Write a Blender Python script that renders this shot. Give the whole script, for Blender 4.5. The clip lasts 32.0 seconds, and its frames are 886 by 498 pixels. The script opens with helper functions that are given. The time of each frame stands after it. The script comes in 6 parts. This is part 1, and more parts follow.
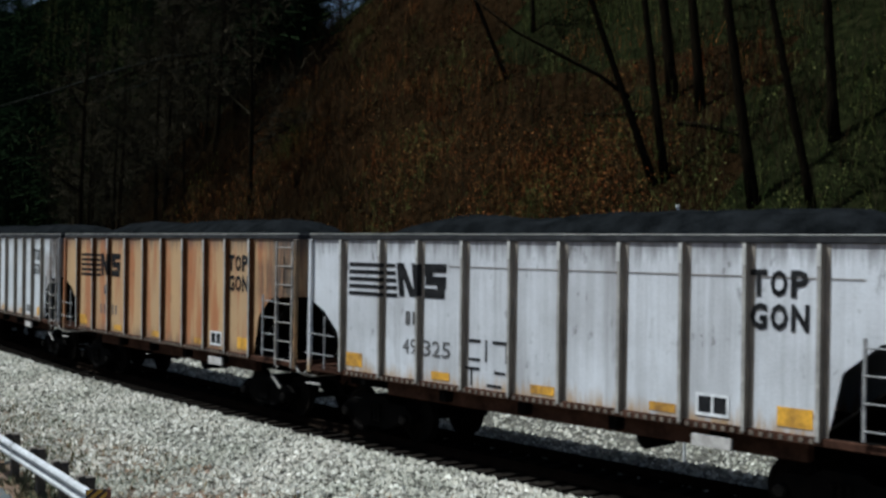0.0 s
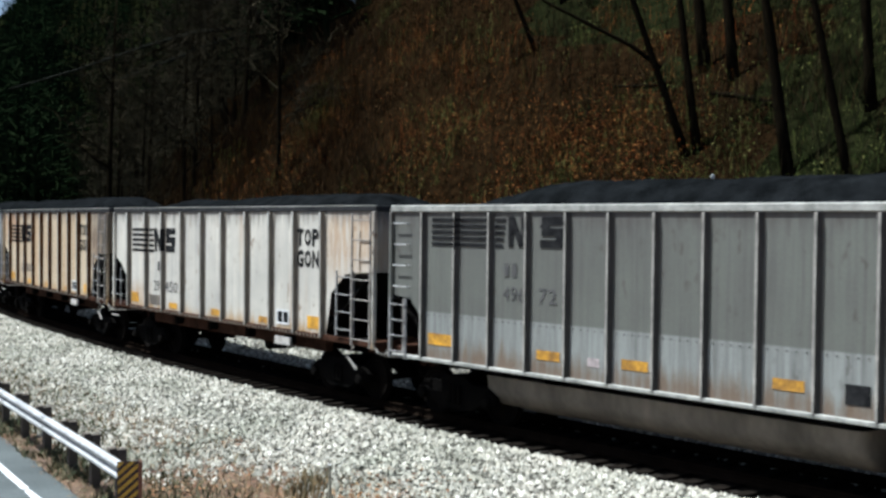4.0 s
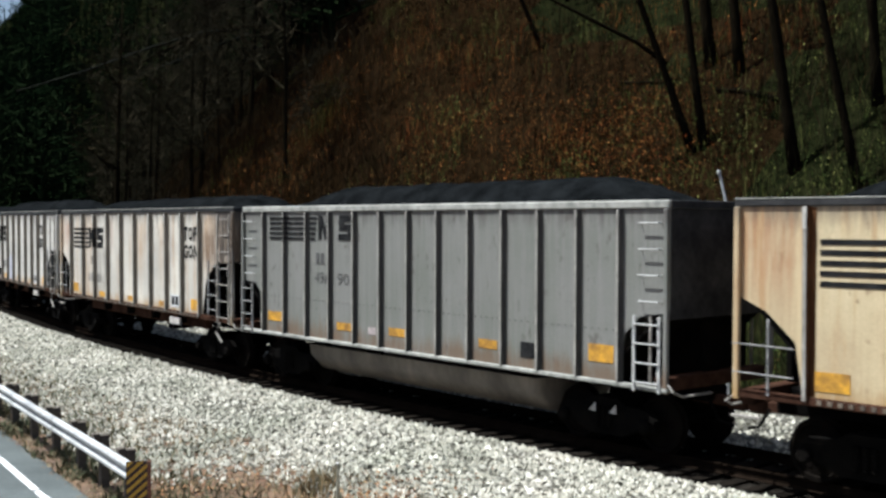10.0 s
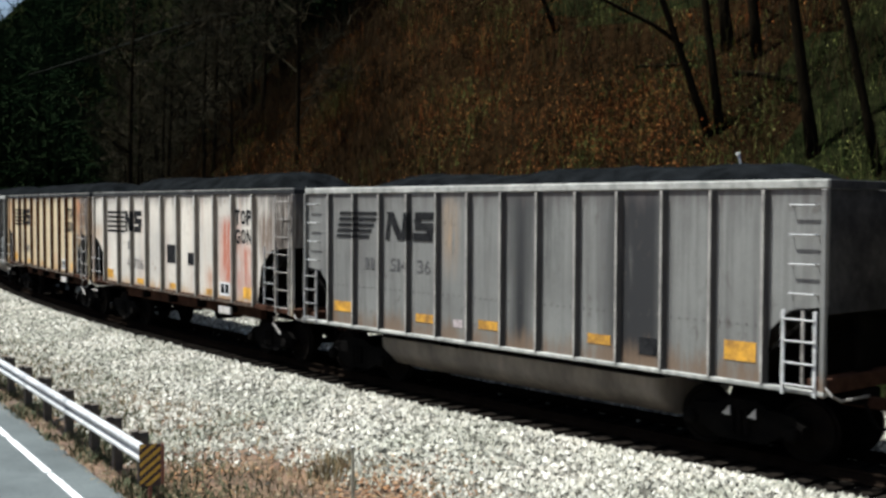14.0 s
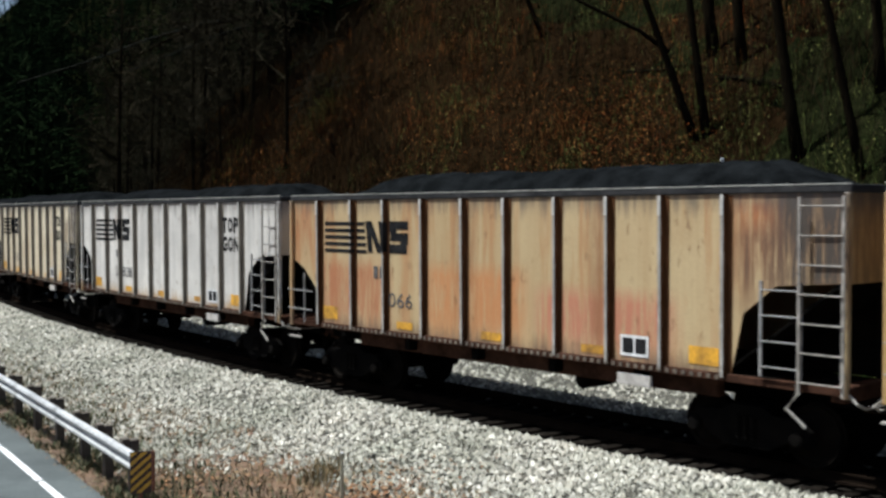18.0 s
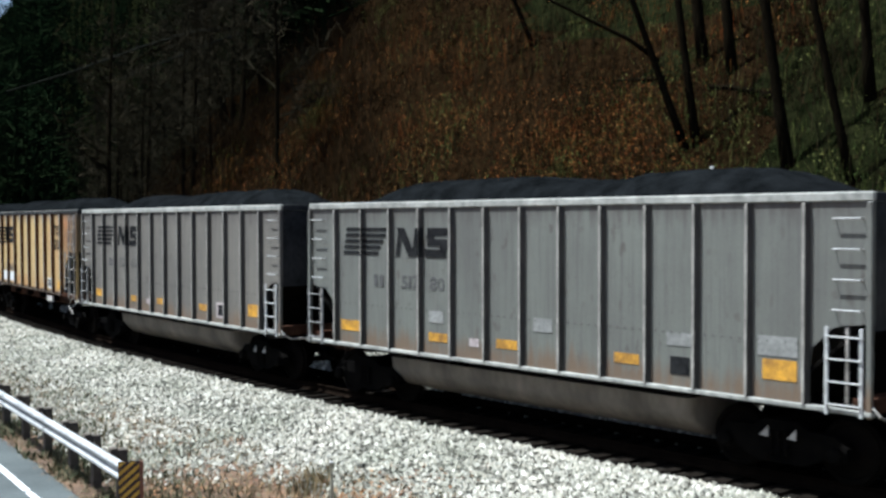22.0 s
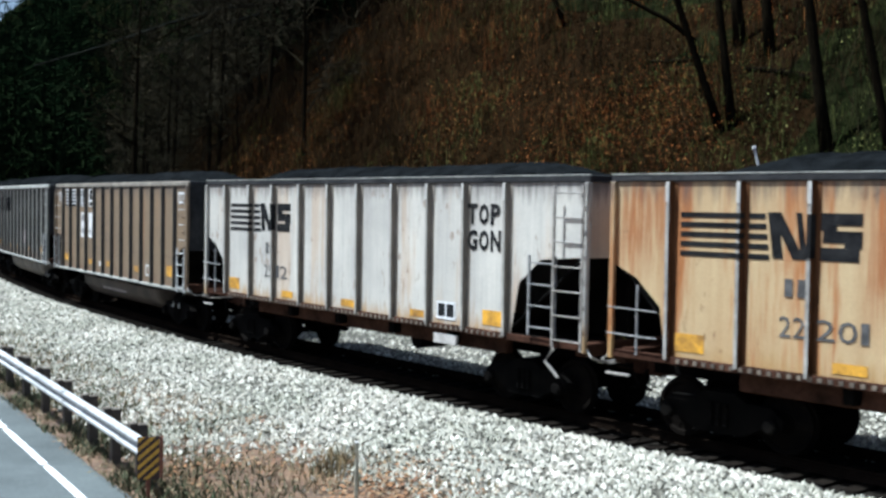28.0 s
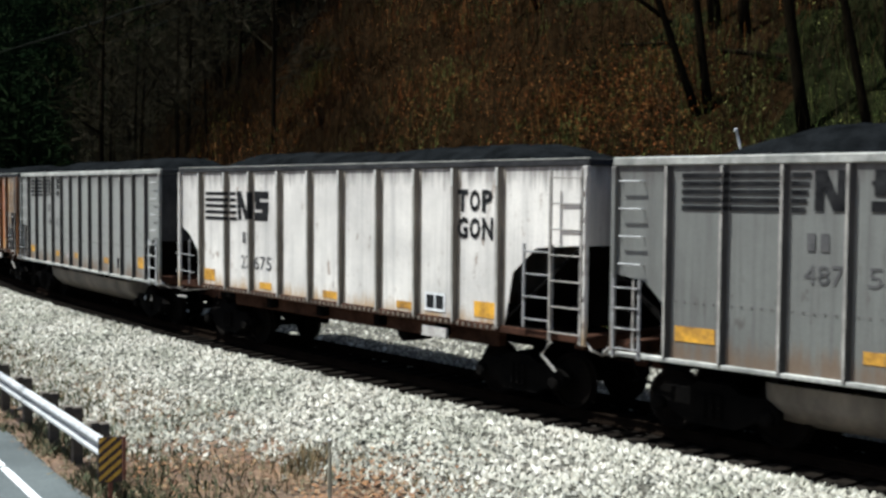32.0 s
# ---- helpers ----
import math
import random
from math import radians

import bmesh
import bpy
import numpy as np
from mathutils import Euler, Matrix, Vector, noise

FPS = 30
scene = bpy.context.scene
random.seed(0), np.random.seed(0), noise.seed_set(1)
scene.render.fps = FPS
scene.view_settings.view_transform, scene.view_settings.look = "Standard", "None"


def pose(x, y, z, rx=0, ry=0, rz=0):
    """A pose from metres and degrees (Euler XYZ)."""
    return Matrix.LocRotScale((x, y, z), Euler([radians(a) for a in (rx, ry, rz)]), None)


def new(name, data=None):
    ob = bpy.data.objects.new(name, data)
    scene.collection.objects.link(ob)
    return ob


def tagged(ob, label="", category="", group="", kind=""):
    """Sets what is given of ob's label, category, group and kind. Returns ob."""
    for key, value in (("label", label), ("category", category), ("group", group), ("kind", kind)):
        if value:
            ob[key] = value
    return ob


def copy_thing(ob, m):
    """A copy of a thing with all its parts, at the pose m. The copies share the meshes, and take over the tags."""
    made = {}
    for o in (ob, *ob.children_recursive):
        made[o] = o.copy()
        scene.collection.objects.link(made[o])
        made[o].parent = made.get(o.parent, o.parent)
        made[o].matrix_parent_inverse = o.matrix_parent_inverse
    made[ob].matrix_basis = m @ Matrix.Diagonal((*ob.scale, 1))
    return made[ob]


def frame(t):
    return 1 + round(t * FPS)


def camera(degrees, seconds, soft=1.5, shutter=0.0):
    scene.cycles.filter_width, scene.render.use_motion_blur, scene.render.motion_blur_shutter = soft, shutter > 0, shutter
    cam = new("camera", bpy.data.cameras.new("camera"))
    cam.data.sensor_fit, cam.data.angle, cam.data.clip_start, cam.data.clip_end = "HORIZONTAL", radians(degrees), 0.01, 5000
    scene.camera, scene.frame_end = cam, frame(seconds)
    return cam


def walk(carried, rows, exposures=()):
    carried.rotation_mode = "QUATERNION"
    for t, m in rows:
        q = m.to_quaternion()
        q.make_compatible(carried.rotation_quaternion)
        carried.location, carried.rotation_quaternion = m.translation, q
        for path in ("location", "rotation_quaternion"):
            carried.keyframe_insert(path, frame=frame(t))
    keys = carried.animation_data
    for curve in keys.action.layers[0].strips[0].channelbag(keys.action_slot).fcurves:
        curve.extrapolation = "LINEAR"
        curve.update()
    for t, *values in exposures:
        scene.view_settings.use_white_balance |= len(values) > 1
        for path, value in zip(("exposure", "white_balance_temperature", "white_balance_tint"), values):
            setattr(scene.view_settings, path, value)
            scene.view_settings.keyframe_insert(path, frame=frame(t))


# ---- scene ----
cam = camera(42.81, 32.0, soft=2.8, shutter=0.1)
PATH = [
    (0, pose(0.031, -0.085, 3.807, 89.950, -0.877, -2.124)),
    (0.5, pose(0.062, -0.155, 3.807, 90.170, -0.568, -1.242)),
    (1, pose(0.018, 0.052, 3.778, 89.885, -0.533, -1.058)),
    (1.5, pose(-0.018, 0.192, 3.742, 89.171, -0.689, -1.020)),
    (2, pose(-0.019, 0.075, 3.736, 89.032, -0.935, -0.615)),
    (2.5, pose(-0.040, 0.131, 3.728, 88.934, -0.917, -0.546)),
    (3, pose(-0.017, 0.092, 3.739, 89.080, -0.667, -0.620)),
    (3.5, pose(-0.021, 0.164, 3.722, 88.872, -0.687, -0.744)),
    (5.5, pose(-0.041, 0.220, 3.689, 88.550, -0.313, -0.574)),
    (6, pose(-0.024, 0.148, 3.702, 88.414, -0.398, -0.445)),
    (6.5, pose(-0.039, 0.125, 3.674, 88.439, -0.575, -0.433)),
    (7, pose(0.012, -0.085, 3.714, 88.600, -0.464, -0.089)),
    (7.5, pose(0.042, -0.148, 3.739, 89.266, -0.425, -0.416)),
    (8, pose(0.027, -0.091, 3.723, 88.998, -0.040, -0.504)),
    (8.5, pose(-0.011, -0.011, 3.732, 88.801, -0.094, -0.465)),
    (9, pose(0.000, -0.000, 3.700, 88.530, -0.200, 0.000)),
    (9.5, pose(-0.002, 0.136, 3.673, 88.753, 0.025, -0.256)),
    (10, pose(-0.001, 0.174, 3.702, 88.635, -0.161, -0.346)),
    (10.5, pose(-0.039, 0.346, 3.672, 88.469, -0.273, -0.364)),
    (11, pose(-0.042, 0.314, 3.683, 88.732, 0.106, -0.497)),
    (11.5, pose(-0.032, 0.319, 3.686, 88.657, -0.033, -0.465)),
    (12, pose(-0.052, 0.309, 3.671, 88.333, -0.299, -0.263)),
    (12.5, pose(-0.036, 0.222, 3.689, 88.153, -0.327, -0.009)),
    (13, pose(-0.037, 0.281, 3.689, 88.522, -0.303, -0.317)),
    (13.5, pose(-0.048, 0.339, 3.637, 87.969, -0.280, -0.145)),
    (14, pose(-0.072, 0.421, 3.635, 87.895, -0.285, 0.259)),
    (14.5, pose(-0.060, 0.467, 3.645, 88.050, -0.497, -0.286)),
    (16.5, pose(-0.027, 0.218, 3.651, 88.317, -0.200, -0.311)),
    (17, pose(-0.014, 0.187, 3.694, 88.325, -0.055, -0.476)),
    (17.5, pose(-0.029, 0.193, 3.673, 88.130, 0.133, -0.280)),
    (18, pose(-0.024, 0.232, 3.674, 88.145, 0.101, -0.264)),
    (18.5, pose(-0.012, 0.184, 3.680, 88.589, 0.338, -0.317)),
    (19, pose(-0.013, 0.188, 3.668, 88.592, 0.319, -0.367)),
    (19.5, pose(0.006, 0.138, 3.685, 88.605, 0.223, -0.371)),
    (20, pose(0.007, 0.124, 3.689, 88.662, -0.002, -0.616)),
    (20.5, pose(0.000, 0.150, 3.669, 88.648, 0.108, -0.392)),
    (21, pose(-0.006, 0.305, 3.663, 88.538, -0.024, -0.624)),
    (21.5, pose(-0.030, 0.287, 3.682, 88.586, 0.041, -0.735)),
    (22, pose(-0.012, 0.271, 3.667, 88.593, 0.102, -0.727)),
    (22.5, pose(-0.003, 0.134, 3.685, 88.609, -0.147, -0.651)),
    (23, pose(-0.005, 0.254, 3.687, 88.521, -0.103, -0.662)),
    (23.5, pose(-0.005, 0.263, 3.665, 88.582, -0.091, -0.561)),
    (24, pose(-0.029, 0.436, 3.633, 88.208, -0.264, -0.528)),
    (24.5, pose(-0.047, 0.409, 3.651, 88.055, -0.365, -0.487)),
    (25, pose(-0.029, 0.475, 3.630, 87.916, -0.417, -0.533)),
    (25.5, pose(-0.033, 0.498, 3.618, 87.980, -0.432, -0.636)),
    (26, pose(-0.019, 0.482, 3.608, 88.087, -0.323, -0.715)),
    (26.5, pose(-0.048, 0.554, 3.606, 87.945, -0.502, -0.765)),
    (28.5, pose(-0.153, 0.969, 3.489, 87.774, -0.821, 0.872)),
    (29, pose(-0.073, 0.835, 3.556, 88.475, 0.518, -0.177)),
    (29.5, pose(-0.069, 0.759, 3.587, 88.139, 0.062, -0.260)),
    (30, pose(-0.097, 0.899, 3.551, 87.816, 0.134, -0.185)),
    (30.5, pose(-0.108, 1.284, 3.520, 88.029, 0.351, -0.758)),
    (31, pose(-0.137, 1.629, 3.437, 87.662, 0.066, -0.857)),
    (31.5, pose(-0.154, 1.556, 3.449, 87.421, 0.221, -0.567)),
    (32, pose(-0.190, 1.674, 3.486, 87.146, -0.486, -0.913)),
]
walk(cam, PATH, exposures=[(0.0, 0.42, 5370, 4.5), (1.0, 0.27, 5570, 5.5), (1.9, 0.98, 5620, 6.5), (3.0, 1.07, 5370, 5.5), (6.0, 1.12, 5670, 6.5), (9.0, 1.07, 5720, 6.5), (11.0, 1.12, 5570, 6.5), (14.0, 1.12, 5720, 6.5), (16.3, 0.66, 5670, 6.5), (17.3, 0.66, 5670, 6.5), (19.0, 1.04, 5620, 6.5), (22.0, 1.18, 5370, 5.5), (24.0, 1.12, 5620, 6.5), (25.0, 1.14, 6000, 8.5), (26.0, 1.22, 5620, 6.5), (29.0, 1.27, 5170, 4.5), (30.5, 1.3, 5370, 4.5), (32.0, 1.02, 5620, 5.5)])

# ---- the line of the railway: straight at first, then a wide right-hand curve ----
TH, DIST, RADIUS, BEND = 0.77477, 15.98, 207.9, 310.0
NRM = Vector((math.cos(TH), math.sin(TH)))
DIR = Vector((-math.sin(TH), math.cos(TH)))
RAIL_Z = -0.40


def track(s, off):
    """Place and heading s metres along the near car side, off metres towards the hill."""
    if s <= 0:
        p, a = NRM * (DIST + off) + DIR * s, 0.0
    else:
        a = min(s, BEND) / RADIUS
        mid = NRM * (DIST + RADIUS)
        p = mid + (DIR * math.sin(a) - NRM * math.cos(a)) * (RADIUS - off)
        if s > BEND:
            p = p + (DIR * math.cos(a) + NRM * math.sin(a)) * (s - BEND)
    return p.x, p.y, math.atan2(DIR.y, DIR.x) - a


def to_track(x, y):
    """The inverse: (s, off) of a place, on the straight and in the curve."""
    p = Vector((x, y))
    s = p.dot(DIR)
    if s <= 0:
        return s, p.dot(NRM) - DIST
    mid = NRM * (DIST + RADIUS)
    v = p - mid
    a = math.atan2(v.dot(DIR), -v.dot(NRM))
    if a < -0.5:
        a += math.tau
    b = BEND / RADIUS
    if a > b:
        out = NRM * -math.cos(b) + DIR * math.sin(b)
        along = DIR * math.cos(b) + NRM * math.sin(b)
        return BEND + v.dot(along), RADIUS - v.dot(out)
    return a * RADIUS, RADIUS - v.length


# the road runs straight, beside its guard rail
ROAD_A = Vector((-4.90, 18.13))
ROAD_D = Vector((-0.532, 0.847)).normalized()
ROAD_L = Vector((-ROAD_D.y, ROAD_D.x))


def road(a, w):
    """a metres along the guard rail from its end, w metres to the road's side of it."""
    p = ROAD_A + ROAD_D * a + ROAD_L * w
    return p.x, p.y


def smooth(a, b, x):
    t = min(1.0, max(0.0, (x - a) / (b - a)))
    return t * t * (3 - 2 * t)


def wave(x, y, scale, seed=0.0):
    return noise.noise(Vector((x * scale + seed, y * scale - seed, seed * 0.7)))


def ground_z(x, y):
    s, o = to_track(x, y)
    w = (Vector((x, y)) - ROAD_A).dot(ROAD_L)
    if o < 4.2:
        z = -0.64 - 0.36 * smooth(-0.6, -5.2, o) if o < 0 else -0.64
        z += 0.04 * wave(x, y, 0.5) * smooth(-1.5, -4, o)
        z += (-1.02 - z) * smooth(-0.6, 0.15, w)
        far = smooth(88, 130, s) * max(0.0, -o - 11.5)
        ridge = 26 + (69 + 80 * smooth(285, 345, s)) * smooth(-0.404, -0.324, x / max(y, 1.0))
        return z + ridge * (1 - math.exp(-0.92 * far / ridge)) + 1.5 * wave(x, y, 0.05, 6.0) * smooth(2, 12, far)
    rise = max(0.0, o - 9.6 - 0.8 * wave(x, y, 0.09, 2.0))
    cap = 90 - 48 * smooth(70, 150, s) + 4 * wave(x, y, 0.03, 3.0)
    h = rise * (0.70 + 0.16 * smooth(2, 9, rise)) + 0.5 * wave(x, y, 0.16, 5.0) * smooth(0, 5, rise) + 1.3 * wave(x, y, 0.05, 9.0) * smooth(3, 12, rise)
    h *= 1 + 0.42 * smooth(30, 80, s)
    h = cap * (1 - math.exp(-h / cap)) if h > 0 else h
    return -0.64 - 0.12 * smooth(4.2, 5.2, o) + h


# ---- daylight ----
SUN = Vector((-NRM.x * 0.31 + DIR.x * 0.30, -NRM.y * 0.31 + DIR.y * 0.30, 0.95)).normalized()
world = bpy.data.worlds.new("sky")
scene.world = world
world.use_nodes = True
wn = world.node_tree
sky = wn.nodes.new("ShaderNodeTexSky")
sky.sky_type, sky.sun_disc = "NISHITA", False
sky.dust_density, sky.ozone_density = 4.0, 0.4
sky.sun_elevation = math.asin(SUN.z)
sky.sun_rotation = math.atan2(SUN.x, SUN.y)
wn.links.new(sky.outputs[0], wn.nodes["Background"].inputs[0])
wn.nodes["Background"].inputs[1].default_value = 0.055
sun = new("sun", bpy.data.lights.new("sun", "SUN"))
sun.data.energy, sun.data.angle, sun.data.color = 5.0, radians(0.6), (1.0, 0.94, 0.85)
sun.rotation_euler = SUN.to_track_quat("Z", "Y").to_euler()


# ---- materials ----
def material(name, rough=0.8, metal=0.0):
    m = bpy.data.materials.new(name)
    m.use_nodes = True
    b = m.node_tree.nodes["Principled BSDF"]
    b.inputs["Roughness"].default_value, b.inputs["Metallic"].default_value = rough, metal
    return m, m.node_tree, b


def rgba(c):
    return (c[0], c[1], c[2], 1.0)


def noise_node(nt, scale, detail=4.0, coord="Object", stretch=(1, 1, 1), shift=(0, 0, 0), rough=0.6):
    tc = nt.nodes.new("ShaderNodeTexCoord")
    mp = nt.nodes.new("ShaderNodeMapping")
    mp.inputs["Scale"].default_value, mp.inputs["Location"].default_value = stretch, shift
    nz = nt.nodes.new("ShaderNodeTexNoise")
    nz.inputs["Scale"].default_value, nz.inputs["Detail"].default_value, nz.inputs["Roughness"].default_value = scale, detail, rough
    nt.links.new(tc.outputs[coord], mp.inputs[0])
    nt.links.new(mp.outputs[0], nz.inputs[0])
    return nz.outputs[0]


def ramp(nt, fac, stops):
    r = nt.nodes.new("ShaderNodeValToRGB")
    el = r.color_ramp.elements
    while len(el) < len(stops):
        el.new(0.5)
    for e, (p, c) in zip(el, stops):
        e.position = p
        e.color = rgba(c) if not isinstance(c, (int, float)) else (c, c, c, 1)
    nt.links.new(fac, r.inputs[0])
    return r.outputs[0]


def mix(nt, fac, a, b, mode="MIX"):
    m = nt.nodes.new("ShaderNodeMix")
    m.data_type, m.blend_type = "RGBA", mode
    for k, v in ((0, fac), (6, a), (7, b)):
        if isinstance(v, (int, float)):
            m.inputs[k].default_value = v
        elif isinstance(v, tuple):
            m.inputs[k].default_value = rgba(v)
        else:
            nt.links.new(v, m.inputs[k])
    return m.outputs[2]


def bump(nt, b, height, strength, dist=0.02):
    n = nt.nodes.new("ShaderNodeBump")
    n.inputs["Strength"].default_value, n.inputs["Distance"].default_value = strength, dist
    nt.links.new(height, n.inputs["Height"])
    nt.links.new(n.outputs[0], b.inputs["Normal"])


def speckled(name, dark, light, scale, rough=0.9, fine=6.0, bumps=0.3, metal=0.0, coord="Object", stretch=(1, 1, 1)):
    """A plain worn surface: two colours mixed at a coarse and a fine scale, with relief."""
    m, nt, b = material(name, rough, metal)
    big, small = noise_node(nt, scale, 4, coord, stretch), noise_node(nt, scale * fine, 5, coord, stretch)
    c = ramp(nt, big, [(0.3, dark), (0.7, light)])
    g = ramp(nt, small, [(0.3, 0.62), (0.7, 1.0)])
    nt.links.new(mix(nt, 1.0, c, g, "MULTIPLY"), b.inputs["Base Color"])
    bump(nt, b, small, bumps)
    return m


def island(name, colours, rough=0.9, extra=None, patch=None, thin=0.66):
    """Joined small pieces, each of a tone of its own."""
    m, nt, b = material(name, rough)
    g = nt.nodes.new("ShaderNodeNewGeometry")
    stops = [(i / max(1, len(colours) - 1), c) for i, c in enumerate(colours)]
    c = ramp(nt, g.outputs["Random Per Island"], stops)
    if extra:
        c = mix(nt, 1.0, c, ramp(nt, noise_node(nt, extra, 3), [(0.32, (0.28, 0.55, 0.36)), (0.5, (0.85, 0.85, 0.8)), (0.66, (1.5, 1.0, 0.8))]), "MULTIPLY")
    if patch:
        c = mix(nt, 1.0, c, ramp(nt, noise_node(nt, patch, 4), [(0.3, (thin, thin * 1.03, thin * 0.94)), (0.5, (0.95, 0.95, 0.92)), (0.7, (1.12, 1.10, 1.08))]), "MULTIPLY")
    nt.links.new(c, b.inputs["Base Color"])
    return m


def car_paint(name, base, grime, rust_colour, rust, seed, low=0.0, low_z=2.0, fade=0.0, stains=(), band=None):
    """Weathered car paint: cloudy fading, streaks running down, rust, and road dirt low on the sides."""
    m, nt, b = material(name, 0.62)
    sh = (seed * 3.7, seed * 1.3, seed * 0.4)
    cloud = noise_node(nt, 0.55, 4, "Object", (1, 1, 1), sh)
    run = noise_node(nt, 1.0, 5, "Object", (1.5, 1.5, 0.13), sh, 0.68)
    thin = noise_node(nt, 1.0, 4, "Object", (11, 11, 0.35), sh, 0.7)
    fine = noise_node(nt, 26, 4)
    c = mix(nt, ramp(nt, cloud, [(0.35, 0.0), (0.75, 0.55)]), base, grime)
    c = mix(nt, ramp(nt, thin, [(0.46, 0.0), (0.70, (0.26 if base[0] > 0.4 else 0.6) + fade)]), c, grime)
    wash = noise_node(nt, 1.0, 3, "Object", (2.6, 2.6, 0.10), (seed * 1.9, seed, 0.0), 0.5)
    c = mix(nt, ramp(nt, wash, [(0.50, 0.0), (0.72, 0.42 if base[0] > 0.4 else 0.15)]), c, grime)
    c = mix(nt, ramp(nt, run, [(0.57 - 0.17 * rust, 0.0), (0.64 - 0.12 * rust, min(1.0, 0.25 + 1.1 * rust) * min(1.0, 8.0 * rust))]), c, rust_colour)
    if band:
        # a repainted lower band with a ruled upper edge
        tb = nt.nodes.new("ShaderNodeTexCoord")
        sb = nt.nodes.new("ShaderNodeSeparateXYZ")
        eb = nt.nodes.new("ShaderNodeMapRange")
        eb.inputs[1].default_value, eb.inputs[2].default_value = band[0] + 0.02, band[0] - 0.02
        nt.links.new(tb.outputs["Object"], sb.inputs[0])
        nt.links.new(sb.outputs[2], eb.inputs[0])
        c = mix(nt, eb.outputs[0], c, mix(nt, ramp(nt, thin, [(0.40, 0.0), (0.66, 0.6)]), band[1], grime))
    if low > 0:
        tc = nt.nodes.new("ShaderNodeTexCoord")
        sp = nt.nodes.new("ShaderNodeSeparateXYZ")
        nt.links.new(tc.outputs["Object"], sp.inputs[0])
        ad = nt.nodes.new("ShaderNodeMath")
        ad.operation, ad.inputs[1].default_value = "MULTIPLY_ADD", 1.0
        wob = noise_node(nt, 1.4, 3, "Object", (1, 1, 1), sh)
        mu = nt.nodes.new("ShaderNodeMath")
        mu.operation, mu.inputs[1].default_value = "MULTIPLY", 0.7
        nt.links.new(wob, mu.inputs[0])
        nt.links.new(sp.outputs[2], ad.inputs[0])
        nt.links.new(mu.outputs[0], ad.inputs[2])
        f = ramp(nt, ad.outputs[0], [(0.0, low), (1.0, 0.0)])
        rg = nt.nodes.new("ShaderNodeMapRange")
        rg.inputs[1].default_value, rg.inputs[2].default_value = low_z + 0.30, low_z + 0.52
        nt.links.new(ad.outputs[0], rg.inputs[0])
        nt.links.new(rg.outputs[0], f.node.inputs[0])
        c = mix(nt, f, c, (0.030, 0.029, 0.026))
    # stains that bleed down from one place: x0, x1, top, bottom, colour, strength
    if stains:
        ts = nt.nodes.new("ShaderNodeTexCoord")
        ss = nt.nodes.new("ShaderNodeSeparateXYZ")
        nt.links.new(ts.outputs["Object"], ss.inputs[0])
        bleed = noise_node(nt, 1.0, 5, "Object", (7.5, 7.5, 0.55), (seed, seed, 0.0), 0.72)
    for x0, x1, top, foot, tone, power in stains:
        sums = None
        soft_x = min(0.25, (x1 - x0) * 0.4)
        for axis, a, b_ in ((0, x0 - soft_x, x0 + soft_x), (0, x1 + soft_x, x1 - soft_x), (2, top + 0.1, top - 0.25), (2, foot - 0.5, foot + 0.5)):
            r = nt.nodes.new("ShaderNodeMapRange")
            r.inputs[1].default_value, r.inputs[2].default_value = a, b_
            nt.links.new(ss.outputs[axis], r.inputs[0])
            if sums is None:
                sums = r.outputs[0]
            else:
                q = nt.nodes.new("ShaderNodeMath")
                q.operation = "MULTIPLY"
                nt.links.new(sums, q.inputs[0])
                nt.links.new(r.outputs[0], q.inputs[1])
                sums = q.outputs[0]
        q = nt.nodes.new("ShaderNodeMath")
        q.operation = "MULTIPLY"
        nt.links.new(sums, q.inputs[0])
        nt.links.new(ramp(nt, bleed, [(0.36 - 0.2 * max(0.0, power - 1.0), 0.0), (0.56 - 0.2 * max(0.0, power - 1.0), min(1.0, power))]), q.inputs[1])
        c = mix(nt, q.outputs[0], c, tone)
    # small dabs of rust and tar, thick in some places and absent in others
    dabs = noise_node(nt, 1.0, 3, "Object", (7.0, 7.0, 3.2), (seed * 5.1, 0.0, seed), 0.55)
    where = noise_node(nt, 0.7, 3, "Object", (1, 1, 1), (0.0, seed, seed * 2.0))
    spot = nt.nodes.new("ShaderNodeMath")
    spot.operation = "MULTIPLY"
    nt.links.new(ramp(nt, dabs, [(0.61, 0.0), (0.68, 0.6)]), spot.inputs[0])
    nt.links.new(ramp(nt, where, [(0.44, 0.0), (0.58, 1.0)]), spot.inputs[1])
    c = mix(nt, spot.outputs[0], c, (0.15, 0.075, 0.03) if base[0] > 0.3 and base[0] > base[2] + 0.06 else (0.06, 0.05, 0.04))
    # brown spray thrown up along the sill, and coal dust washed down from the chord
    tz = nt.nodes.new("ShaderNodeTexCoord")
    sz = nt.nodes.new("ShaderNodeSeparateXYZ")
    nt.links.new(tz.outputs["Object"], sz.inputs[0])
    drip = noise_node(nt, 1.0, 5, "Object", (5.5, 5.5, 0.5), (seed * 2.1, 0.0, 0.0), 0.7)
    for edge, reach, tone, power in ((1.40, 0.85, (0.33, 0.20, 0.07) if base[0] > 0.45 and low == 0 else (0.13, 0.085, 0.05), 0.85), (4.36, -0.9, (0.06, 0.05, 0.045), 0.7)):
        away = nt.nodes.new("ShaderNodeMapRange")
        away.inputs[1].default_value, away.inputs[2].default_value = edge, edge + reach
        away.inputs[3].default_value, away.inputs[4].default_value = 0.34, -0.30
        nt.links.new(sz.outputs[2], away.inputs[0])
        total = nt.nodes.new("ShaderNodeMath")
        total.operation = "ADD"
